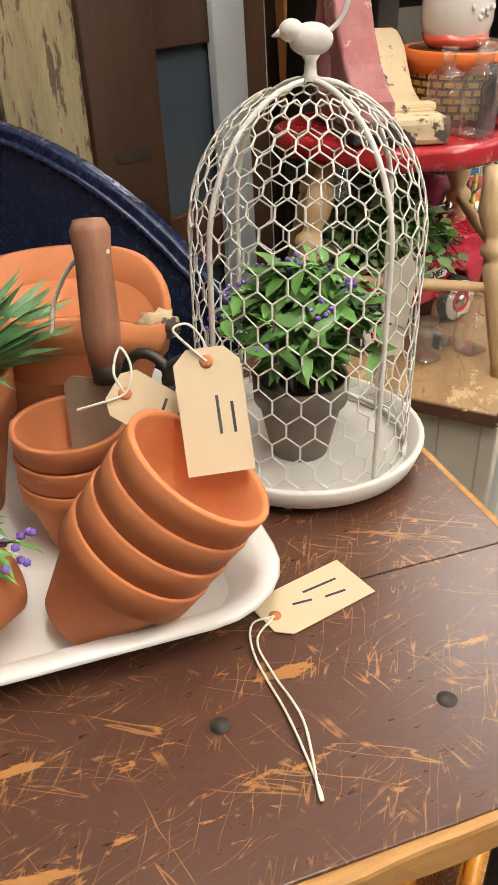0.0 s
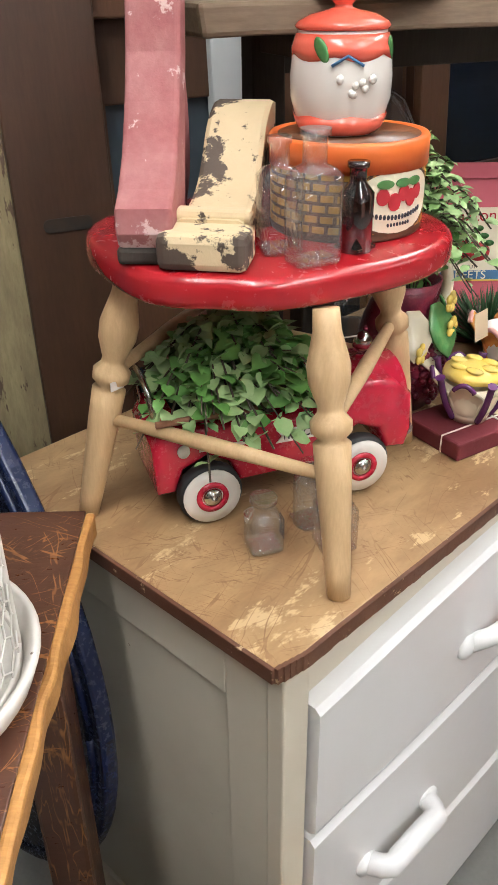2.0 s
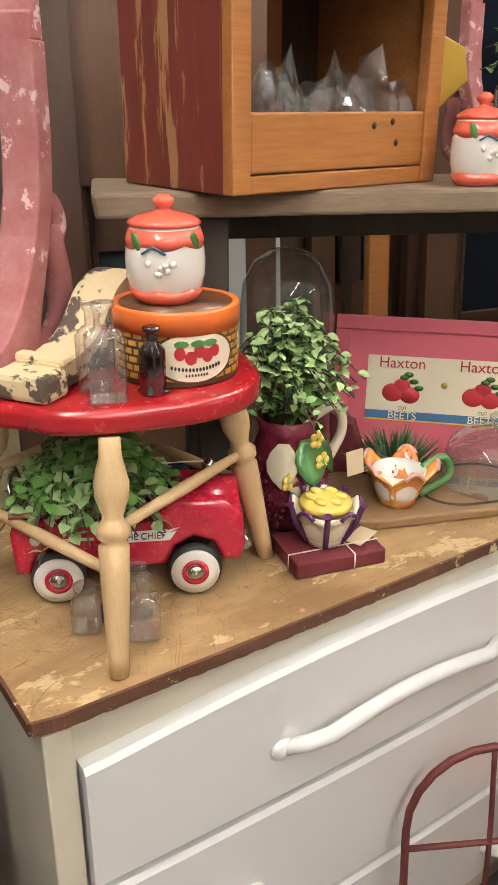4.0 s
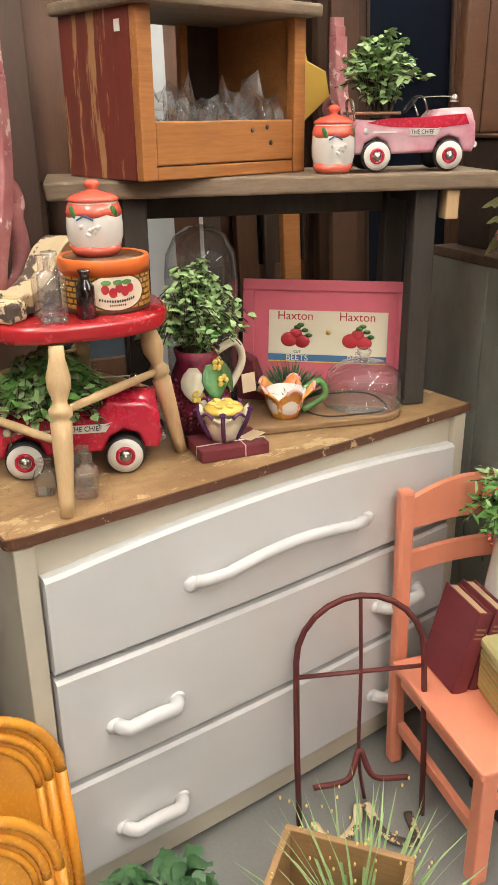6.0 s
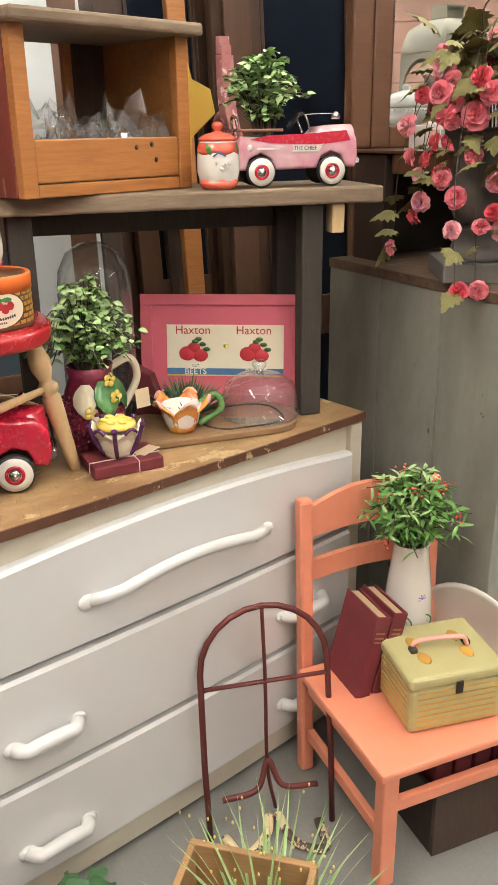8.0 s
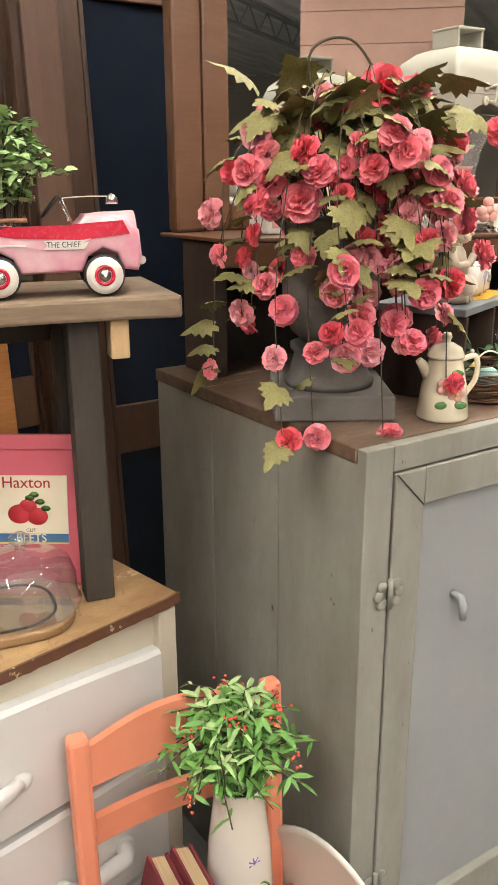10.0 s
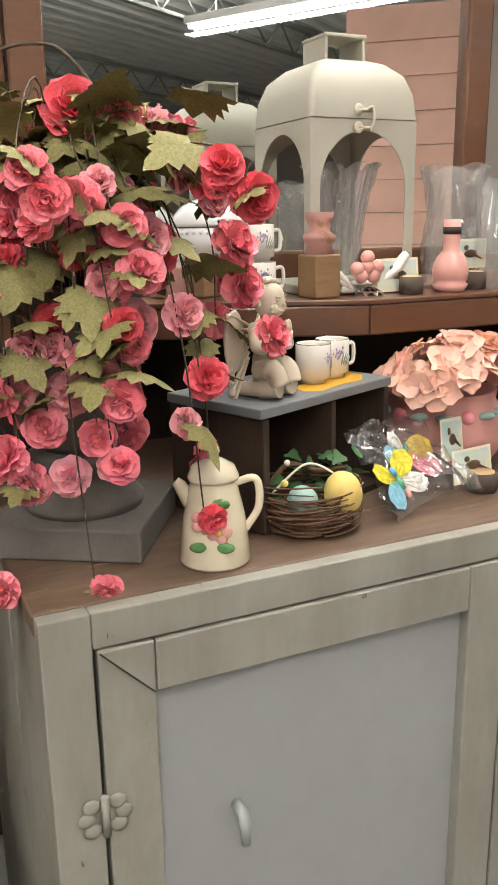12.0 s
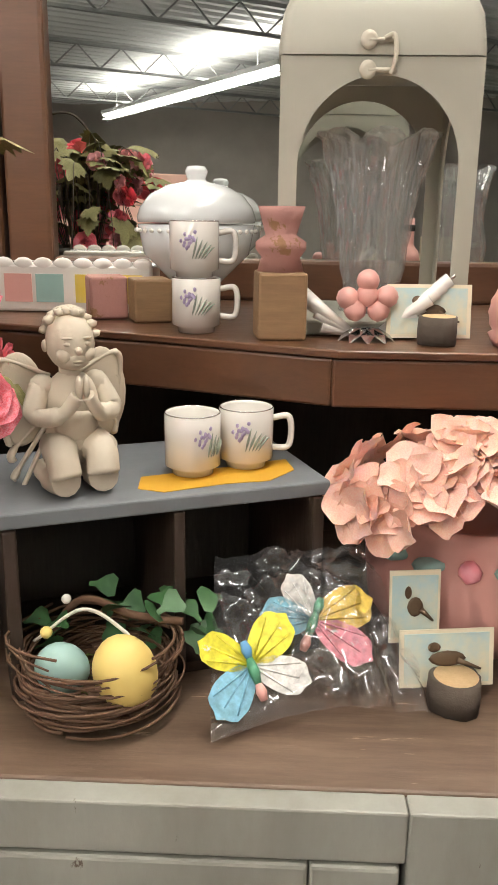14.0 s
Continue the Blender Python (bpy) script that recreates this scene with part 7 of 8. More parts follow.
for i in range(N - 1):
    for j in range(N - 1):
        bm.faces.new((grid[i][j], grid[i + 1][j], grid[i + 1][j + 1], grid[i][j + 1])).smooth = True
part("bag", bm, M_FILM, bf, "crinkled clear cellophane")

# pink planter with silk flowers
pv = thing("planter", C(-0.295, 0.745), "pink ceramic planter with a rose garland band", "planter")
part("body", lathe(B(), [(0.0, 0.0), (0.08, 0.0), (0.1, 0.03), (0.105, 0.075), (0.09, 0.115), (0.092, 0.13), (0.085, 0.13), (0.08, 0.11), (0.0, 0.09)], 40), M_PINKGLAZE, pv)
for k in range(9):
    a = radians(-100 + k * 22)
    mt = M_EGGBLUE if k % 3 != 1 else M_PETAL
    part("garland", blob(B(), (0.099 * math.cos(a), 0.099 * math.sin(a), 0.098), (0.012, 0.016, 0.007) if k % 3 != 1 else (0.013, 0.011, 0.011), pose(0, 0, 0), 2, 0.2, 3), mt, pv)
sf = thing("silk_flowers", C(-0.275, 0.725, 1.3), "bunch of peach silk hydrangea flowers", "flowers")
def floret(rnd):
    """One silk hydrangea floret: four broad crinkled petals, facing +z."""
    bm = B()
    for k in range(4):
        m = Matrix.Rotation(math.pi / 2 * k + rnd.uniform(-0.2, 0.2), 4, "Z") @ Matrix.Rotation(radians(-rnd.uniform(5, 45)), 4, "Y")
        rows = []
        for u, hw in ((0.05, 0.08), (0.3, 0.36), (0.6, 0.55), (0.85, 0.5), (1.05, 0.2)):
            rows.append([bm.verts.new(m @ Vector((u - 0.06 * v * v, v * hw, 0.16 * v * v - 0.22 * u * u + rnd.uniform(-0.05, 0.05)))) for v in (-1, -0.5, 0, 0.5, 1)])
        for p, q in zip(rows, rows[1:]):
            for j in range(4):
                bm.faces.new((p[j], p[j + 1], q[j + 1], q[j])).smooth = True
    return bm


PCH = [mesh_of(floret(random.Random(80 + k)), "flower", M_PEACH) for k in range(6)]
rq = random.Random(82)
for k in range(80):
    a, b = rq.uniform(0, 6.28), rq.uniform(0.0, 1.45)
    d = Vector((math.cos(a) * math.sin(b), math.sin(a) * math.sin(b), math.cos(b)))
    o = new("flower", PCH[k % 6])
    o.parent = sf
    o.matrix_local = Matrix.Translation(Vector((d.x * 0.075 + 0.045, d.y * 0.125, 0.0 + d.z * 0.07))) @ (d + Vector((rq.gauss(0, 0.25), rq.gauss(0, 0.25), 0))).to_track_quat("Z", "Y").to_matrix().to_4x4() @ Matrix.Rotation(rq.uniform(0, 6), 4, "Z") @ Matrix.Scale(rq.uniform(0.026, 0.036), 4)


def bird_card(m, w, h, label, upright=False):
    c = thing("bird_card", m, label, "card", "bird cards")
    part("card", box(B(), (0, 0, h / 2), (0.0012, w, h)), M_PAPER, c)
    part("picture", box(B(), (0.0009, 0, h / 2), (0.0006, w * 0.9, h * 0.86)), M_SKY, c, "printed landscape")
    bm = B()
    blob(bm, (0.002, 0, h * 0.5), (0.0012, w * (0.2 if not upright else 0.16), h * 0.14), None, 2)
    blob(bm, (0.002, -w * 0.14, h * 0.7), (0.0012, w * 0.07, h * 0.09), None, 2)
    tube(bm, [(0.002, w * 0.1, h * 0.47), (0.002, w * 0.36, h * 0.3)], [0.003, 0.001], 5)
    part("printed_bird", bm, M_BIRDBROWN, c)
    return c


def stump(m, r, h, label):
    s = thing("log_slice", m, label, "log slice", "log card holders")
    part("bark", lathe(B(), [(0.0, 0.0), (r, 0.0), (r * 1.03, h * 0.5), (r, h), (r * 0.86, h)], 24, wave=lambda q, z, a, i: (q * (1 + 0.06 * math.sin(a * 3) + 0.03 * math.sin(a * 9)), z)), M_BARK, s)
    part("cut_face", lathe(B(), [(r * 0.9, h - 0.001), (r * 0.86, h + 0.0005), (0.0, h + 0.001)], 24), M_LEG, s, "pale sawn face")
    return s


stump(C(-0.135, 0.705, 1.1605), 0.022, 0.03, "small bark-covered log slice holding a card")
bird_card(C(-0.148, 0.70, 1.172, 8) @ Matrix.Rotation(radians(-10), 4, "Y"), 0.085, 0.052, "cream card with a printed brown bird")
bird_card(C(-0.165, 0.672, 1.205, 8) @ Matrix.Rotation(radians(-8), 4, "Y"), 0.046, 0.066, "upright card with a printed bird", True)

# ---- vanity top with mirror on the cabinet ----
va = thing("vanity", C(0, 0, 1.1605), "dark mahogany vanity top with a tall mirror", "vanity")
VZ = 0.285
part("top", slab(B(), [(-0.285, 1.35), (-0.285, 0.602), (-0.36, 0.42), (-0.5, 0.05), (-0.755, 0.05), (-0.755, 1.35)], VZ - 0.008, VZ, 0.002), M_MAHOGANY, va)
part("front_board", box(B(), (-0.011, -0.292, VZ - 0.033), (0.022, 0.582, 0.048), 0.003, Matrix.Translation((-0.291, 0.598, 0)) @ Matrix.Rotation(radians(-21.2), 4, "Z")), M_MAHOGANY, va)
part("front_board", box(B(), (-0.300, 0.955, VZ - 0.033), (0.022, 0.715, 0.048), 0.003), M_MAHOGANY, va)
for x, y in ((-0.61, 0.075), (-0.52, 1.19)):
    part("support", box(B(), (x, y, 0.138), (0.13 if y < 0.5 else 0.3, 0.03, 0.276), 0.002), M_DARKWOOD, va)
part("back", box(B(), (-0.675, 0.65, 0.13), (0.012, 1.1, 0.26)), M_OLDBLACK, va)
part("mirror", box(B(), (-0.745, 0.662, 0.80), (0.006, 0.90, 0.94)), M_MIRROR, va, "large silvered mirror glass")
part("mirror_back", box(B(), (-0.757, 0.662, 0.80), (0.012, 0.98, 1.0)), M_DARKWOOD, va)
for y in (0.178, 1.146):
    part("mirror_frame", box(B(), (-0.738, y, 0.80), (0.03, 0.066, 1.03), 0.006), M_MAHOGANY, va)
for z in (0.315, 1.30):
    part("mirror_frame", box(B(), (-0.738, 0.662, z), (0.03, 0.902, 0.06), 0.006), M_MAHOGANY, va)
part("side_post", box(B(), (-0.735, 0.105, 0.62), (0.04, 0.07, 0.67), 0.008), M_MAHOGANY, va)
VT = 1.1605 + VZ + 0.0005


def lantern(m):
    l = thing("lantern", m, "cream painted tin lantern with arched open sides", "lantern")
    w, h = 0.108, 0.275
    part("base", box(B(), (0, 0, 0.008), (0.225, 0.225, 0.016), 0.003), M_LANTERN, l)
    for k in range(4):
        a0 = Matrix.Rotation(radians(90 * k), 4, "Z")
        bm = B()
        n = 20
        sp, top, hw = 0.17, 0.258, 0.088
        inner = [(-hw, 0.016)] + [(-hw * math.cos(math.pi * i / n), sp + (top - sp) * math.sin(math.pi * i / n)) for i in range(n + 1)] + [(hw, 0.016)]
        outer = [(-w, 0.016)] + [(-w + 2 * w * i / n, h) for i in range(n + 1)] + [(w, 0.016)]
        for x in (w, w - 0.003):
            vi = [bm.verts.new((x, a, b)) for a, b in inner]
            vo = [bm.verts.new((x, a, b)) for a, b in outer]
            for i in range(len(inner) - 1):
                bm.faces.new((vi[i], vi[i + 1], vo[i + 1], vo[i]))
        vs = list(bm.verts)
        q = len(inner)
        for i in range(q - 1):
            bm.faces.new((vs[i], vs[i + 1], vs[2 * q + i + 1], vs[2 * q + i]))
        bmesh.ops.recalc_face_normals(bm, faces=bm.faces)
        bmesh.ops.transform(bm, matrix=a0, verts=bm.verts)
        part("side_panel", bm, M_LANTERN, l, "arched tin side panel")
    bm = B()
    rings = []
    for k, z in ((1.02, 0.276), (1.02, 0.284), (0.98, 0.315), (0.86, 0.345), (0.62, 0.365), (0.42, 0.372)):
        rings.append([bm.verts.new((x, y, z)) for x, y in rounded(-w * k, -w * k, w * k, w * k, 0.012 * k, 3)])
    for p, q in zip(rings, rings[1:]):
        for i in range(len(p)):
            bm.faces.new((p[i], p[(i + 1) % len(p)], q[(i + 1) % len(p)], q[i])).smooth = True
    bm.faces.new(list(reversed(rings[0])))
    bm.faces.new(rings[-1])
    roof = smooth(part("roof", bm, M_LANTERN, l))
    for x in (-0.038, 0.038):
        part("vent_side", box(B(), (0, x, 0.39), (0.08, 0.006, 0.034), 0.001), M_LANTERN, l)
    part("vent_top", box(B(), (0, 0, 0.409), (0.085, 0.085, 0.006), 0.002), M_LANTERN, l)
    bm = B()
    for z in (0.262, 0.289):
        lathe(bm, [(0.004, 0.0), (0.009, 0.0), (0.009, 0.003), (0.004, 0.003)], 14, Matrix.Translation((w + 0.003, -0.016, z)) @ Matrix.Rotation(radians(90), 4, "Y"))
        tube(bm, [(w + 0.004, -0.016, z), (w + 0.004, 0.014, z)], 0.0025, 8)
    tube(bm, spline([(w + 0.007, 0.0, 0.29), (w + 0.01, 0.01, 0.292), (w + 0.01, 0.012, 0.272), (w + 0.007, 0.008, 0.258)]), 0.0024, 8)
    part("latch", bm, M_CREAM, l, "painted hook latch")
    return l


lantern(C(-0.486, 0.641, VT) @ Matrix.Diagonal((0.93, 0.93, 1, 1)))


def fluted(m, label, prof, flutes, amp, scallop, name="vase", cat="vase"):
    v = thing(name, m, label, cat)
    zt = max(z for _, z in prof)
    fine = []
    for (r0, z0), (r1, z1) in zip(prof, prof[1:]):
        fine += [(r0 + (r1 - r0) * k / 3, z0 + (z1 - z0) * k / 3) for k in range(3)]
    fine.append(prof[-1])
    rim = fine[-1]
    wall = fine + [(rim[0] * 0.93, rim[1])] + [(r * 0.86, z) for r, z in reversed(prof[2:-1])] + [(0.0, prof[2][1])]
    gl = part("glass", lathe(B(), wall, flutes * 4, wave=lambda r, z, a, i: (r * (1 + amp * (abs(math.sin(a * flutes / 2)) - 0.5) + (0.03 * math.sin(i * 2.1) * math.cos(a * flutes) if i < len(fine) else 0)), z + (scallop * abs(math.cos(a * flutes / 4)) if z > zt * 0.93 else 0))), M_CRYSTAL, v)
    for p in gl.data.polygons:
        p.use_smooth = False
    return v


fluted(C(-0.475, 0.65, VT + 0.017), "cut crystal vase with a scalloped rim inside the lantern", [(0.0, 0.0), (0.035, 0.0), (0.03, 0.02), (0.036, 0.06), (0.04, 0.1), (0.047, 0.14), (0.06, 0.18), (0.066, 0.185)], 16, 0.14, 0.012)
fluted(C(-0.43, 0.86, VT), "clear pressed glass pitcher with a ruffled rim", [(0.0, 0.0), (0.045, 0.0), (0.05, 0.02), (0.055, 0.07), (0.045, 0.12), (0.05, 0.17), (0.06, 0.2)], 10, 0.06, 0.012, "pitcher", "pitcher")
fluted(C(-0.36, 0.885, VT), "clear glass vase beside the lantern", [(0.0, 0.0), (0.03, 0.0), (0.036, 0.06), (0.03, 0.12), (0.042, 0.18)], 12, 0.05, 0.008)
dsh = thing("covered_dish", C(-0.545, 0.44, VT), "white milk glass covered dish with beaded rim", "covered dish")
part("bowl", lathe(B(), [(0.0, 0.0), (0.03, 0.0), (0.028, 0.01), (0.016, 0.025), (0.03, 0.04), (0.065, 0.075), (0.072, 0.11), (0.0, 0.112)], 36), M_MILKGLASS, dsh)
part("lid", lathe(B(), [(0.0, 0.1125), (0.072, 0.1125), (0.073, 0.118), (0.069, 0.13), (0.057, 0.145), (0.036, 0.156), (0.014, 0.16), (0.011, 0.163), (0.014, 0.172), (0.011, 0.178), (0.0, 0.179)], 48, wave=lambda r, z, a, i: (r * (1 + 0.012 * math.sin(a * 24)), z)), M_MILKGLASS, dsh)
for k in range(36):
    a = 2 * math.pi * k / 36
    part("bead", blob(B(), (0.0735 * math.cos(a), 0.0735 * math.sin(a), 0.103), (0.003,) * 3, None, 1), M_CERAMIC, dsh)
mug(C(-0.394, 0.455, VT, 5) @ Matrix.Scale(0.92, 4), "white ceramic mug with violet decal under another")
mug(C(-0.396, 0.453, VT + 0.0582, 10) @ Matrix.Scale(0.92, 4), "white ceramic mug with violet decal stacked on another")
cs = thing("candlestick", C(-0.362, 0.545, VT, 8), "carved wooden candlestick with worn pink paint", "candlestick")
part("block", box(B(), (0, 0, 0.034), (0.05, 0.05, 0.068), 0.003), M_OLDBOARD, cs, "bare square wood block")
part("turning", lathe(B(), [(0.0, 0.068), (0.024, 0.068), (0.02, 0.082), (0.026, 0.09), (0.026, 0.097), (0.016, 0.104), (0.02, 0.118), (0.024, 0.132), (0.0, 0.132)], 24), M_DUSTPINK, cs, "flaking dusty pink turned top")
pb = thing("small_vase", C(-0.335, 0.785, VT), "small ribbed pink ceramic vase with a dark neck band", "vase")
part("body", lathe(B(), [(0.0, 0.0), (0.024, 0.0), (0.03, 0.012)] + [(0.03 - 0.00016 * (k - 3) ** 2 * 3 + (0.0012 if k % 2 else 0), 0.015 + 0.006 * k) for k in range(10)] + [(0.014, 0.085), (0.014, 0.118), (0.0, 0.118)], 32), M_PINKGLAZE, pb)
part("neck_band", lathe(B(), [(0.0142, 0.094), (0.0155, 0.094), (0.0155, 0.106), (0.0142, 0.106)], 24), M_OLDBLACK, pb)
stump(C(-0.335, 0.705, VT), 0.019, 0.028, "small bark-covered log slice holding a bird card")
bird_card(C(-0.362, 0.7, VT + 0.002, 4) @ Matrix.Rotation(radians(-8), 4, "Y"), 0.088, 0.055, "landscape card with a printed bird")
bird_card(C(-0.36, 0.845, VT + 0.035, 4), 0.075, 0.05, "blue card with a printed red bird")
stump(C(-0.35, 0.845, VT), 0.022, 0.03, "log slice holding a blue bird card")
fd = thing("footed_dish", C(-0.372, 0.635, VT, 0), "silver rimmed pink shell dish with little balls", "dish")
for s in (-1, 1):
    bm = B()
    for k in range(7):
        u = k / 6
        tube(bm, [(0, s * 0.012, 0.004), (0.01 - 0.02 * abs(u - 0.5), s * (0.045 + 0.04 * u), 0.012 + 0.05 * u ** 0.7)], [0.004, 0.008], 6)
    part("shell_wing", bm, M_CERAMIC, fd, "fluted white shell")
    part("silver_rim", tube(B(), spline([(0, s * 0.045, 0.02), (0.0, s * 0.07, 0.05), (0, s * 0.09, 0.066)]), 0.002, 6), M_CHROME, fd)
for y, z in ((-0.012, 0.03), (0.012, 0.03), (0.0, 0.045), (-0.02, 0.042), (0.02, 0.044), (0, 0.06)):
    part("ball", blob(B(), (0.012, y, z), (0.012,) * 3), M_PINKGLAZE, fd, "pale pink ball")
for k in range(5):
    bm = B()
    leaf_into(bm, pose(0.012, 0, 0.012, 0, 12, -70 + 35 * k), 0.035, 0.016, 0.2, 0.3)
    part("silver_leaf", bm, M_CHROME, fd)
lp = thing("painted_planter", C(-0.575, 0.285, VT), "white scalloped box painted with garden pictures", "planter")
part("box", box(B(), (0, 0, 0.03), (0.07, 0.2, 0.06), 0.004), M_CERAMIC, lp)
for k in range(8):
    part("scallop", blob(B(), (0.033, -0.0875 + 0.025 * k, 0.06), (0.003, 0.0125, 0.008), None, 2), M_CERAMIC, lp)
for y, mt in ((-0.07, M_PINKGLAZE), (-0.03, M_EGGBLUE), (0.02, M_YELLOWGLAZE), (0.07, M_YELLOWGLAZE)):
    part("painted_square", box(B(), (0.0355, y, 0.03), (0.001, 0.035, 0.035)), mt, lp)
for x, y in ((-0.5, 0.335), (-0.475, 0.392)):
    single("wood_block", box(B(), (0, 0, 0.025), (0.045, 0.045, 0.05), 0.003), M_OLDBOARD if y > 0.36 else M_DUSTPINK, C(x, y, VT, 20), "worn square wooden block", "block")

# ---- coral chair and what stands on it ----
CH = pose(0.085, 0.862, 0, 0, 0, -18)


def coral_chair():
    c = thing("chair", CH, "small coral painted wooden chair", "chair")
    W, D, S = 0.34, 0.38, 0.31
    for y in (0.0, W):
        part("back_post", box(B(), (0.0, y, 0.365), (0.034, 0.034, 0.73), 0.008, Matrix.Translation((0, 0, 0)) @ Matrix.Rotation(radians(-2), 4, "Y")), M_CORAL, c)
        part("front_leg", box(B(), (D - 0.015, y, (S - 0.02) / 2), (0.036, 0.036, S - 0.02), 0.004), M_CORAL, c)
        part("side_stretcher", box(B(), (D / 2 - 0.008, y, 0.12), (D - 0.065, 0.018, 0.03), 0.003), M_CORAL, c)
        part("seat_rail", box(B(), (D / 2 - 0.008, y, S - 0.045), (D - 0.065, 0.02, 0.045), 0.003), M_CORAL, c)
    part("seat", box(B(), (D / 2 + 0.012, W / 2, S - 0.011), (D + 0.0, W + 0.06, 0.022), 0.006), M_CORAL, c)
    for z, h in ((0.672, 0.075), (0.545, 0.05)):
        bm = B()
        n = 12
        rings = []
        for i in range(n + 1):
            u = i / n
            x = -0.024 - 0.02 * math.sin(math.pi * u)
            lift = 0.025 * math.sin(math.pi * u) if z > 0.6 else 0
            rings.append([bm.verts.new((x + dx, 0.017 + u * (W - 0.034), z + dz)) for dx, dz in ((-0.008, -h / 2), (0.008, -h / 2), (0.008, h / 2 + lift), (-0.008, h / 2 + lift))])
        for p, q in zip(rings, rings[1:]):
            for k in range(4):
                bm.faces.new((p[k], p[(k + 1) % 4], q[(k + 1) % 4], q[k]))
        bm.faces.new(rings[0])
        bm.faces.new(rings[-1])
        bmesh.ops.recalc_face_normals(bm, faces=bm.faces)
        part("back_rail", bm, M_CORAL, c)
    part("front_stretcher", box(B(), (D - 0.015, W / 2, 0.2), (0.018, W - 0.036, 0.03), 0.003), M_CORAL, c)
    return c


coral_chair()
SEATC = 0.3105
vz = thing("vase", pose(0.2, 1.085, SEATC), "white ceramic vase with painted scrolls and blue flowers", "vase")
part("body", lathe(B(), [(0.0, 0.0), (0.05, 0.0), (0.056, 0.02), (0.058, 0.09), (0.052, 0.18), (0.044, 0.25), (0.042, 0.288), (0.044, 0.292), (0.039, 0.292), (0.038, 0.25), (0.0, 0.24)], 36), M_CERAMIC, vz)
for a, z in ((-70, 0.15), (-15, 0.165)):
    q = pose(0, 0, 0, 0, 0, a)
    for k in range(7):
        b = k * 0.898
        part("painted_flower", tube(B(), [q @ Vector((0.0515, 0, z)), q @ Vector((0.0512, 0.011 * math.cos(b), z + 0.011 * math.sin(b)))], 0.0018, 5), M_PURPLE, vz)
    part("painted_scroll", tube(B(), [q @ Vector((0.0535, 0.012 + (0.004 + 0.002 * t) * math.cos(t), 0.1 + (0.004 + 0.002 * t) * math.sin(t))) for t in np.linspace(0, 8, 24)], 0.0018, 5), M_GREENGLAZE, vz, "painted olive scroll")
plant("bouquet", pose(0.2, 1.085, SEATC + 0.275), "artificial green sprigs with small red berries in a vase", random.Random(90), 80, 0.15, 0.2, 0.033, 0.009, M_LEAF, 14, 0.25, flowers=(M_REDGLAZE, 16, 0.006))
plant("bouquet", pose(0.2, 1.085, SEATC + 0.275), "fresh pale sprigs among the bouquet in a vase", random.Random(91), 26, 0.14, 0.24, 0.03, 0.008, M_LEAFPALE, 12, 0.1)
for k in range(2):
    b = thing("book", CH @ pose(0.03, 0.04 + 0.042 * k, SEATC + 0.002, -14, 0, 0) @ Matrix.Scale(0.88, 4), "old dark red cloth-bound book leaning on the chair", "book", "leaning books")
    part("cover", box(B(), (0.075, 0.0, 0.115), (0.15, 0.006, 0.23), 0.001), M_BOOKRED, b)
    part("cover", box(B(), (0.075, 0.036, 0.115), (0.15, 0.006, 0.23), 0.001), M_BOOKRED, b)
    part("spine", box(B(), (0.151, 0.018, 0.115), (0.006, 0.042, 0.23), 0.002), M_BOOKRED, b)
    part("page_block", box(B(), (0.072, 0.018, 0.113), (0.142, 0.029, 0.222)), M_PAGES, b, "yellowed page block")
    for z in (0.185, 0.172, 0.16):
        part("title_bar", box(B(), (0.1545, 0.018, z), (0.0008, 0.026, 0.005)), M_HANDLE, b)
tb = thing("tin_box", CH @ pose(0.235, 0.2, SEATC, 0, 0, -8), "sage green woven-pattern tin box with a pink handle", "tin box")
part("body", box(B(), (0, 0, 0.055), (0.185, 0.215, 0.11), 0.012, seg=3), M_TINGREEN, tb)
part("lid", box(B(), (0, 0, 0.124), (0.193, 0.223, 0.028), 0.010, seg=3), M_TINGREEN, tb)
part("handle", tube(B(), spline([(-0.01, -0.06, 0.142), (-0.005, -0.05, 0.158), (0.0, 0.0, 0.162), (0.005, 0.05, 0.158), (0.01, 0.06, 0.142)]), 0.008, 10, 0.6), M_PINKGLAZE, tb, "pink leather carrying handle")
for y in (-0.062, 0.062):
    part("handle_mount", box(B(), (0.0, y, 0.142), (0.02, 0.016, 0.012), 0.003), M_IRON, tb)
    for s in (-1, 1):
        part("painted_fruit", blob(B(), (0.03 * s, y * 0.8, 0.1385), (0.022, 0.014, 0.001), None, 2), M_STRAW, tb)
part("clasp", box(B(), (0.0975, 0.0, 0.105), (0.004, 0.016, 0.03), 0.001), M_IRON, tb)
for k in range(7):
    part("weave_line", box(B(), (0.0932, 0, 0.015 + 0.014 * k), (0.0008, 0.18, 0.003)), M_STRAW, tb)
    part("weave_line", box(B(), (0, -0.1082, 0.015 + 0.014 * k), (0.15, 0.0008, 0.003)), M_STRAW, tb)
ba = thing("basin", pose(0.36, 1.195, 0.002, 0, 0, -11.4), "white enamel basin standing on edge by the cabinet", "basin")
part("bowl", lathe(B(), [(0.0, 0.05), (0.16, 0.04), (0.235, 0.0), (0.245, -0.002), (0.248, 0.003), (0.242, 0.006), (0.165, 0.048), (0.0, 0.058)], 48, Matrix.Translation((0, -0.06, 0.25)) @ Matrix.Rotation(radians(-97), 4, "X")), M_ENAMEL, ba)

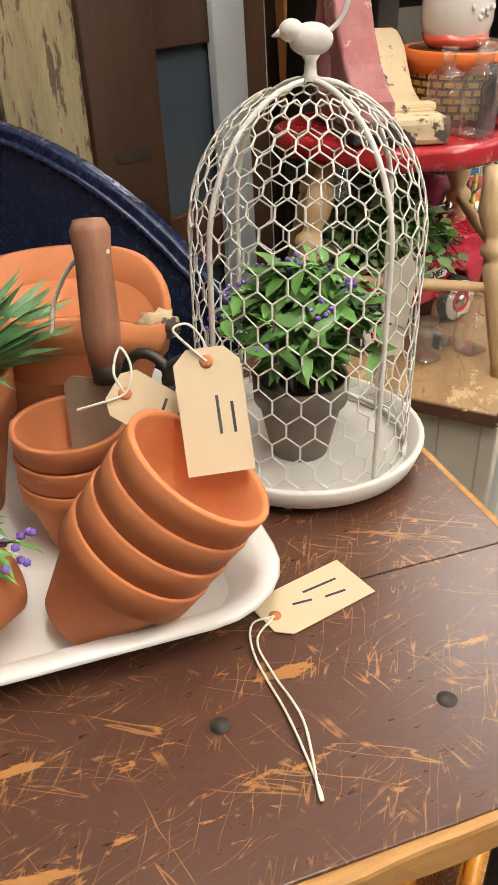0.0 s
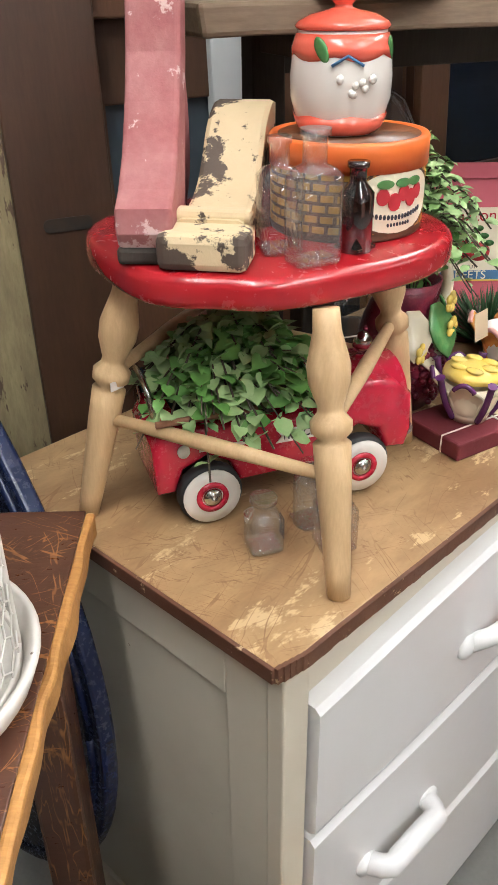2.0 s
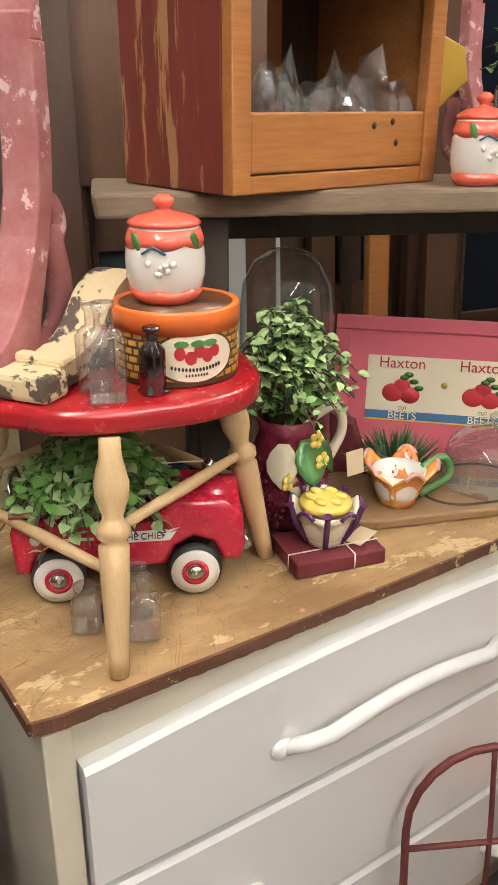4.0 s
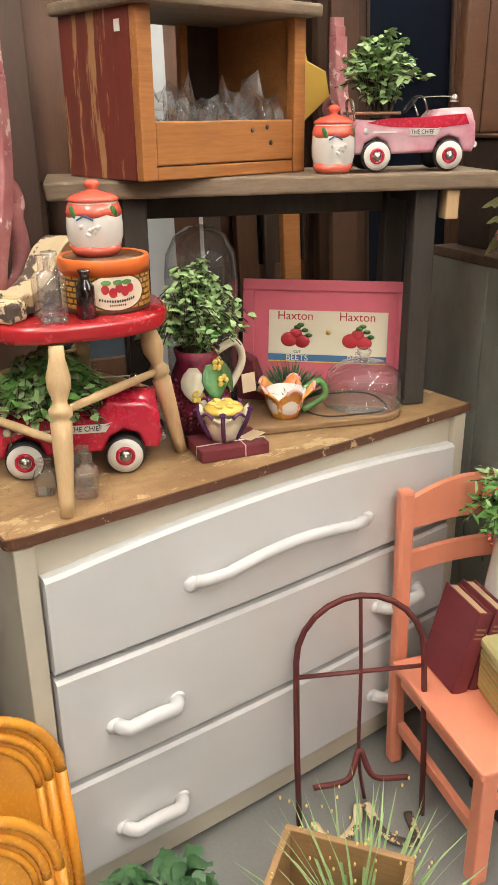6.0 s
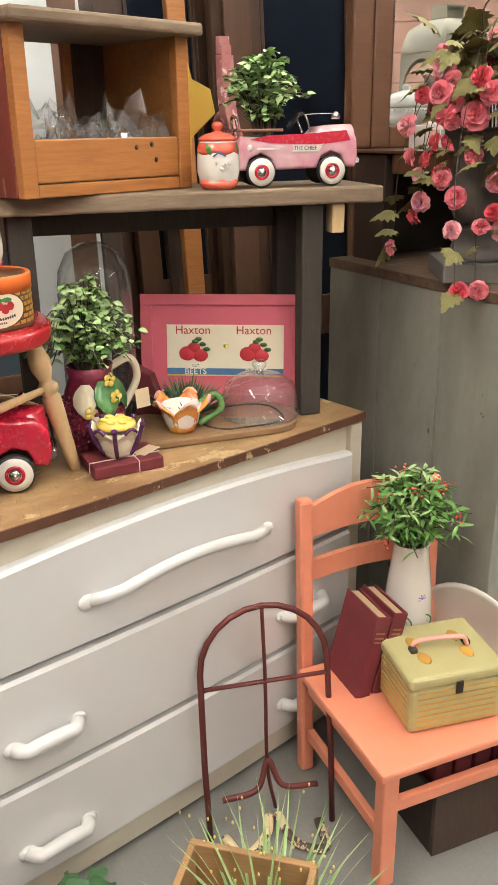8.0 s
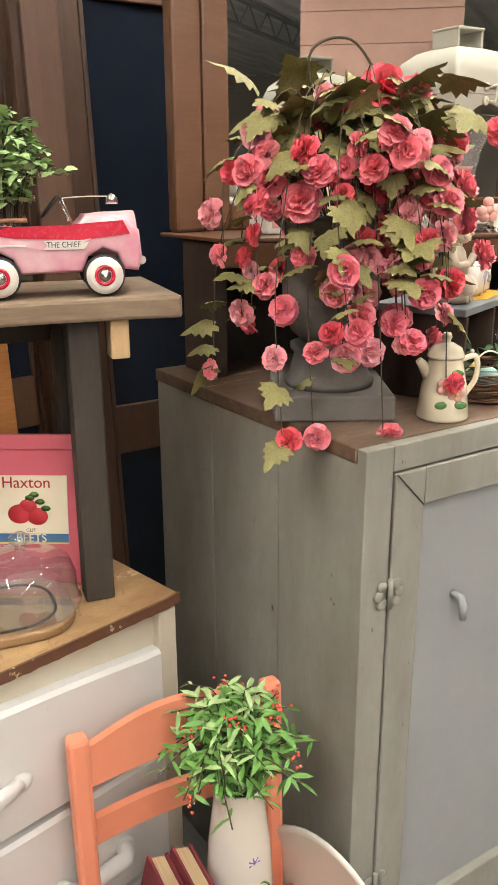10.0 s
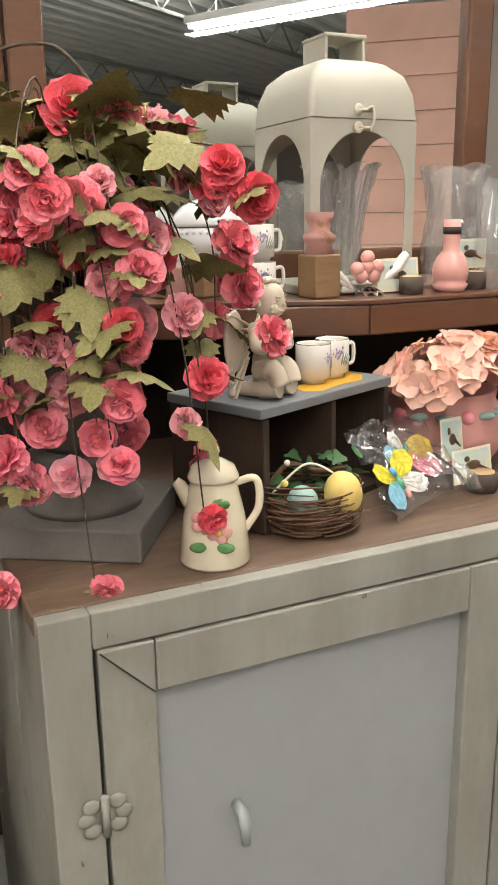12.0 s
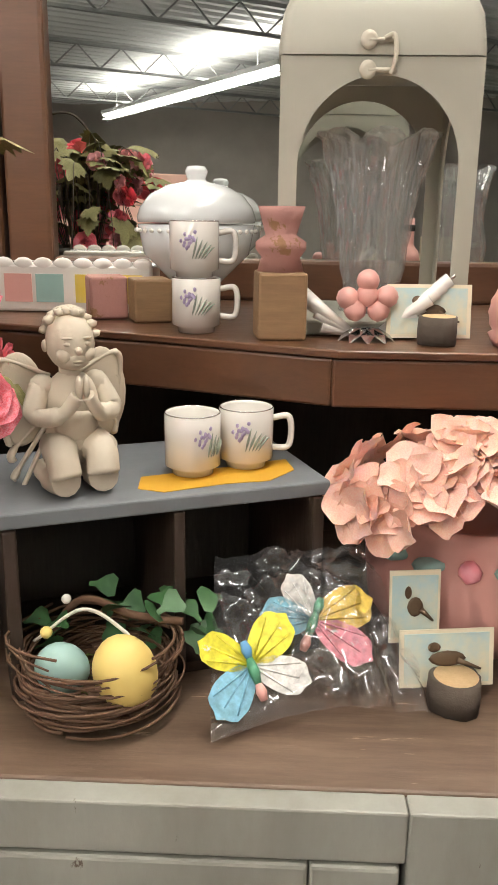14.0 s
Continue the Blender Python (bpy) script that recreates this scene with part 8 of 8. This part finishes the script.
# dark box with old books under the chair
dk = thing("wooden_box", pose(0.40, 1.03, 0.001, 0, 0, -18), "dark old wooden box of books under the chair", "box")
for nm, c, z in (("side", (0, 0.122, 0.085), (0.2, 0.012, 0.17)), ("side", (0, -0.122, 0.085), (0.2, 0.012, 0.17)), ("end", (0.106, 0, 0.085), (0.012, 0.256, 0.17)), ("end", (-0.106, 0, 0.085), (0.012, 0.256, 0.17)), ("bottom", (0, 0, 0.006), (0.2, 0.23, 0.012))):
    part(nm, box(B(), c, z, 0.002), M_DARKWOOD, dk)
for k in range(4):
    b = thing("book", dk.matrix_world @ pose(0, -0.085 + 0.052 * k, 0.0125, 0, 0, 0), "old dark red cloth-bound book standing in a box", "book", "boxed books")
    part("cover", box(B(), (0, 0, 0.11), (0.15, 0.044, 0.22 - 0.012 * (k % 2)), 0.004), M_BOOKRED, b)
    part("page_block", box(B(), (0, 0, 0.113), (0.146, 0.034, 0.222 - 0.012 * (k % 2))), M_PAGES, b, "yellowed page block")

# ---- iron frame, crate with grass, ivy on the floor ----
fr = thing("iron_frame", pose(0.182, 0.661, 0, 0, 0, 62), "rusty red iron arched hand truck frame", "iron frame")


def arch(w, h, r, lean):
    pts = [(-w / 2, 0, 0.0), (-w / 2 * 1.02, 0, h * 0.35), (-w / 2, 0, h - r)]
    pts += [(-w / 2 * math.cos(math.pi * k / 12), 0, h - r + r * math.sin(math.pi * k / 12)) for k in range(1, 12)]
    pts += [(w / 2, 0, h - r), (w / 2 * 1.02, 0, h * 0.35), (w / 2, 0, 0)]
    return [(x, y + z * lean, z) for x, y, z in pts]


LE = 0.16
part("arch_bar", tube(B(), arch(0.285, 0.545, 0.14, LE), 0.007, 8), M_RUST, fr)
part("cross_bar", tube(B(), [(-0.144, 0.37 * LE, 0.37), (0.144, 0.37 * LE, 0.37)], 0.006, 8, 0.7), M_RUST, fr)
part("centre_bar", tube(B(), spline([(0, 0.54 * LE, 0.54), (0, 0.37 * LE, 0.37), (0.0, 0.15 * LE + 0.02, 0.15), (0.02, 0.05, 0.02)]), 0.006, 8, 0.7), M_RUST, fr)
part("brace", tube(B(), spline([(-0.11, 0.1 * LE, 0.1), (-0.03, 0.02, 0.11), (0.0, 0.04, 0.17), (0.03, 0.02, 0.11), (0.11, 0.1 * LE, 0.1)]), 0.007, 8), M_RUST, fr)
part("foot_hook", tube(B(), spline([(-0.11, 0.0, 0.01), (-0.08, -0.06, 0.01), (-0.02, -0.02, 0.012), (0, 0.03, 0.02)]), 0.011, 8, 0.6), M_CRACKLE, fr, "cream painted curved iron foot")
part("foot_hook", tube(B(), spline([(0.11, 0.0, 0.01), (0.1, -0.08, 0.01), (0.04, -0.05, 0.012), (0.02, 0.03, 0.02)]), 0.011, 8, 0.6), M_CRACKLE, fr)
KX = pose(0.245, 0.391, 0, 0, 0, 34.9)
kx = thing("wooden_crate", KX, "plain open wooden crate on the floor", "crate")
for nm, c, s in (("side", (0.125, -0.007, 0.11), (0.25, 0.014, 0.22)), ("side", (0.125, -0.353, 0.11), (0.25, 0.014, 0.22)), ("end", (0.007, -0.18, 0.11), (0.014, 0.331, 0.22)), ("end", (0.243, -0.18, 0.11), (0.014, 0.331, 0.22)), ("bottom", (0.125, -0.18, 0.008), (0.221, 0.331, 0.012))):
    part(nm, box(B(), c, s, 0.002), M_CRATEWOOD, kx)
gg = thing("grass_bunch", KX @ pose(0.17, -0.08, 0.015), "tall artificial grass with pale seed heads in the crate", "grass")
part("blades", grass_tuft(random.Random(95), 90, 0.2, 0.42, 0.006, 0.35), M_LEAFPALE, gg)
bm = B()
rg = random.Random(96)
for _ in range(50):
    a, r = rg.uniform(0, 6.28), rg.uniform(0.03, 0.17)
    blob(bm, (r * math.cos(a), r * math.sin(a), rg.uniform(0.15, 0.36)), (0.0025, 0.0025, 0.005), sub=1)
tagged(part("seed_heads", bm, M_EGGYELLOW, gg, "tiny yellow seed heads"), kind="stuff")
iv = thing("potted_ivy", pose(0.255, 0.12, 0.001), "dark green artificial ivy in a pot on the floor", "plant")
part("pot", lathe(B(), pot_profile(0.06, 0.1), 24), M_DARKPOT, iv)
rv = random.Random(97)
lvb, stb = B(), B()
for _ in range(30):
    a, r = rv.uniform(0, 6.28), rv.uniform(0.03, 0.14)
    line = spline([(0, 0, 0.09), (r * 0.5 * math.cos(a), r * 0.5 * math.sin(a), 0.2), (r * math.cos(a), r * math.sin(a), rv.uniform(0.1, 0.2))], 5)
    tube(stb, line, 0.0015, 4, cap=False)
    for p in line[3:]:
        b = rv.uniform(0, 6.28)
        leaf_into(lvb, aim(p, (math.cos(b), math.sin(b), rv.uniform(-0.4, 0.5)), rv.uniform(-1, 1)), 0.045, 0.05, 0.3, 0.2, 5, 1)
part("leaves", lvb, M_LEAFDARK, iv)
part("stalk", stb, M_STEM, iv)

# peach painted louvred panel and lamp across the aisle, seen in the mirror
pp = thing("partition", pose(3.0, 3.95, 0, 0, 0, 30), "peach painted plank panel across the aisle", "panel")
for k in range(14):
    part("plank", box(B(), (0, 0, 0.1 + 0.2 * k), (0.03, 1.05, 0.196), 0.003), M_PEACHBOARD, pp)
pq = thing("partition", pose(3.4, -0.1, 0, 0, 0, -40), "low peach painted display wall across the aisle", "panel")
for k in range(9):
    part("plank", box(B(), (0, 0, 0.1 + 0.2 * k), (0.03, 1.6, 0.196), 0.003), M_PEACHBOARD, pq)
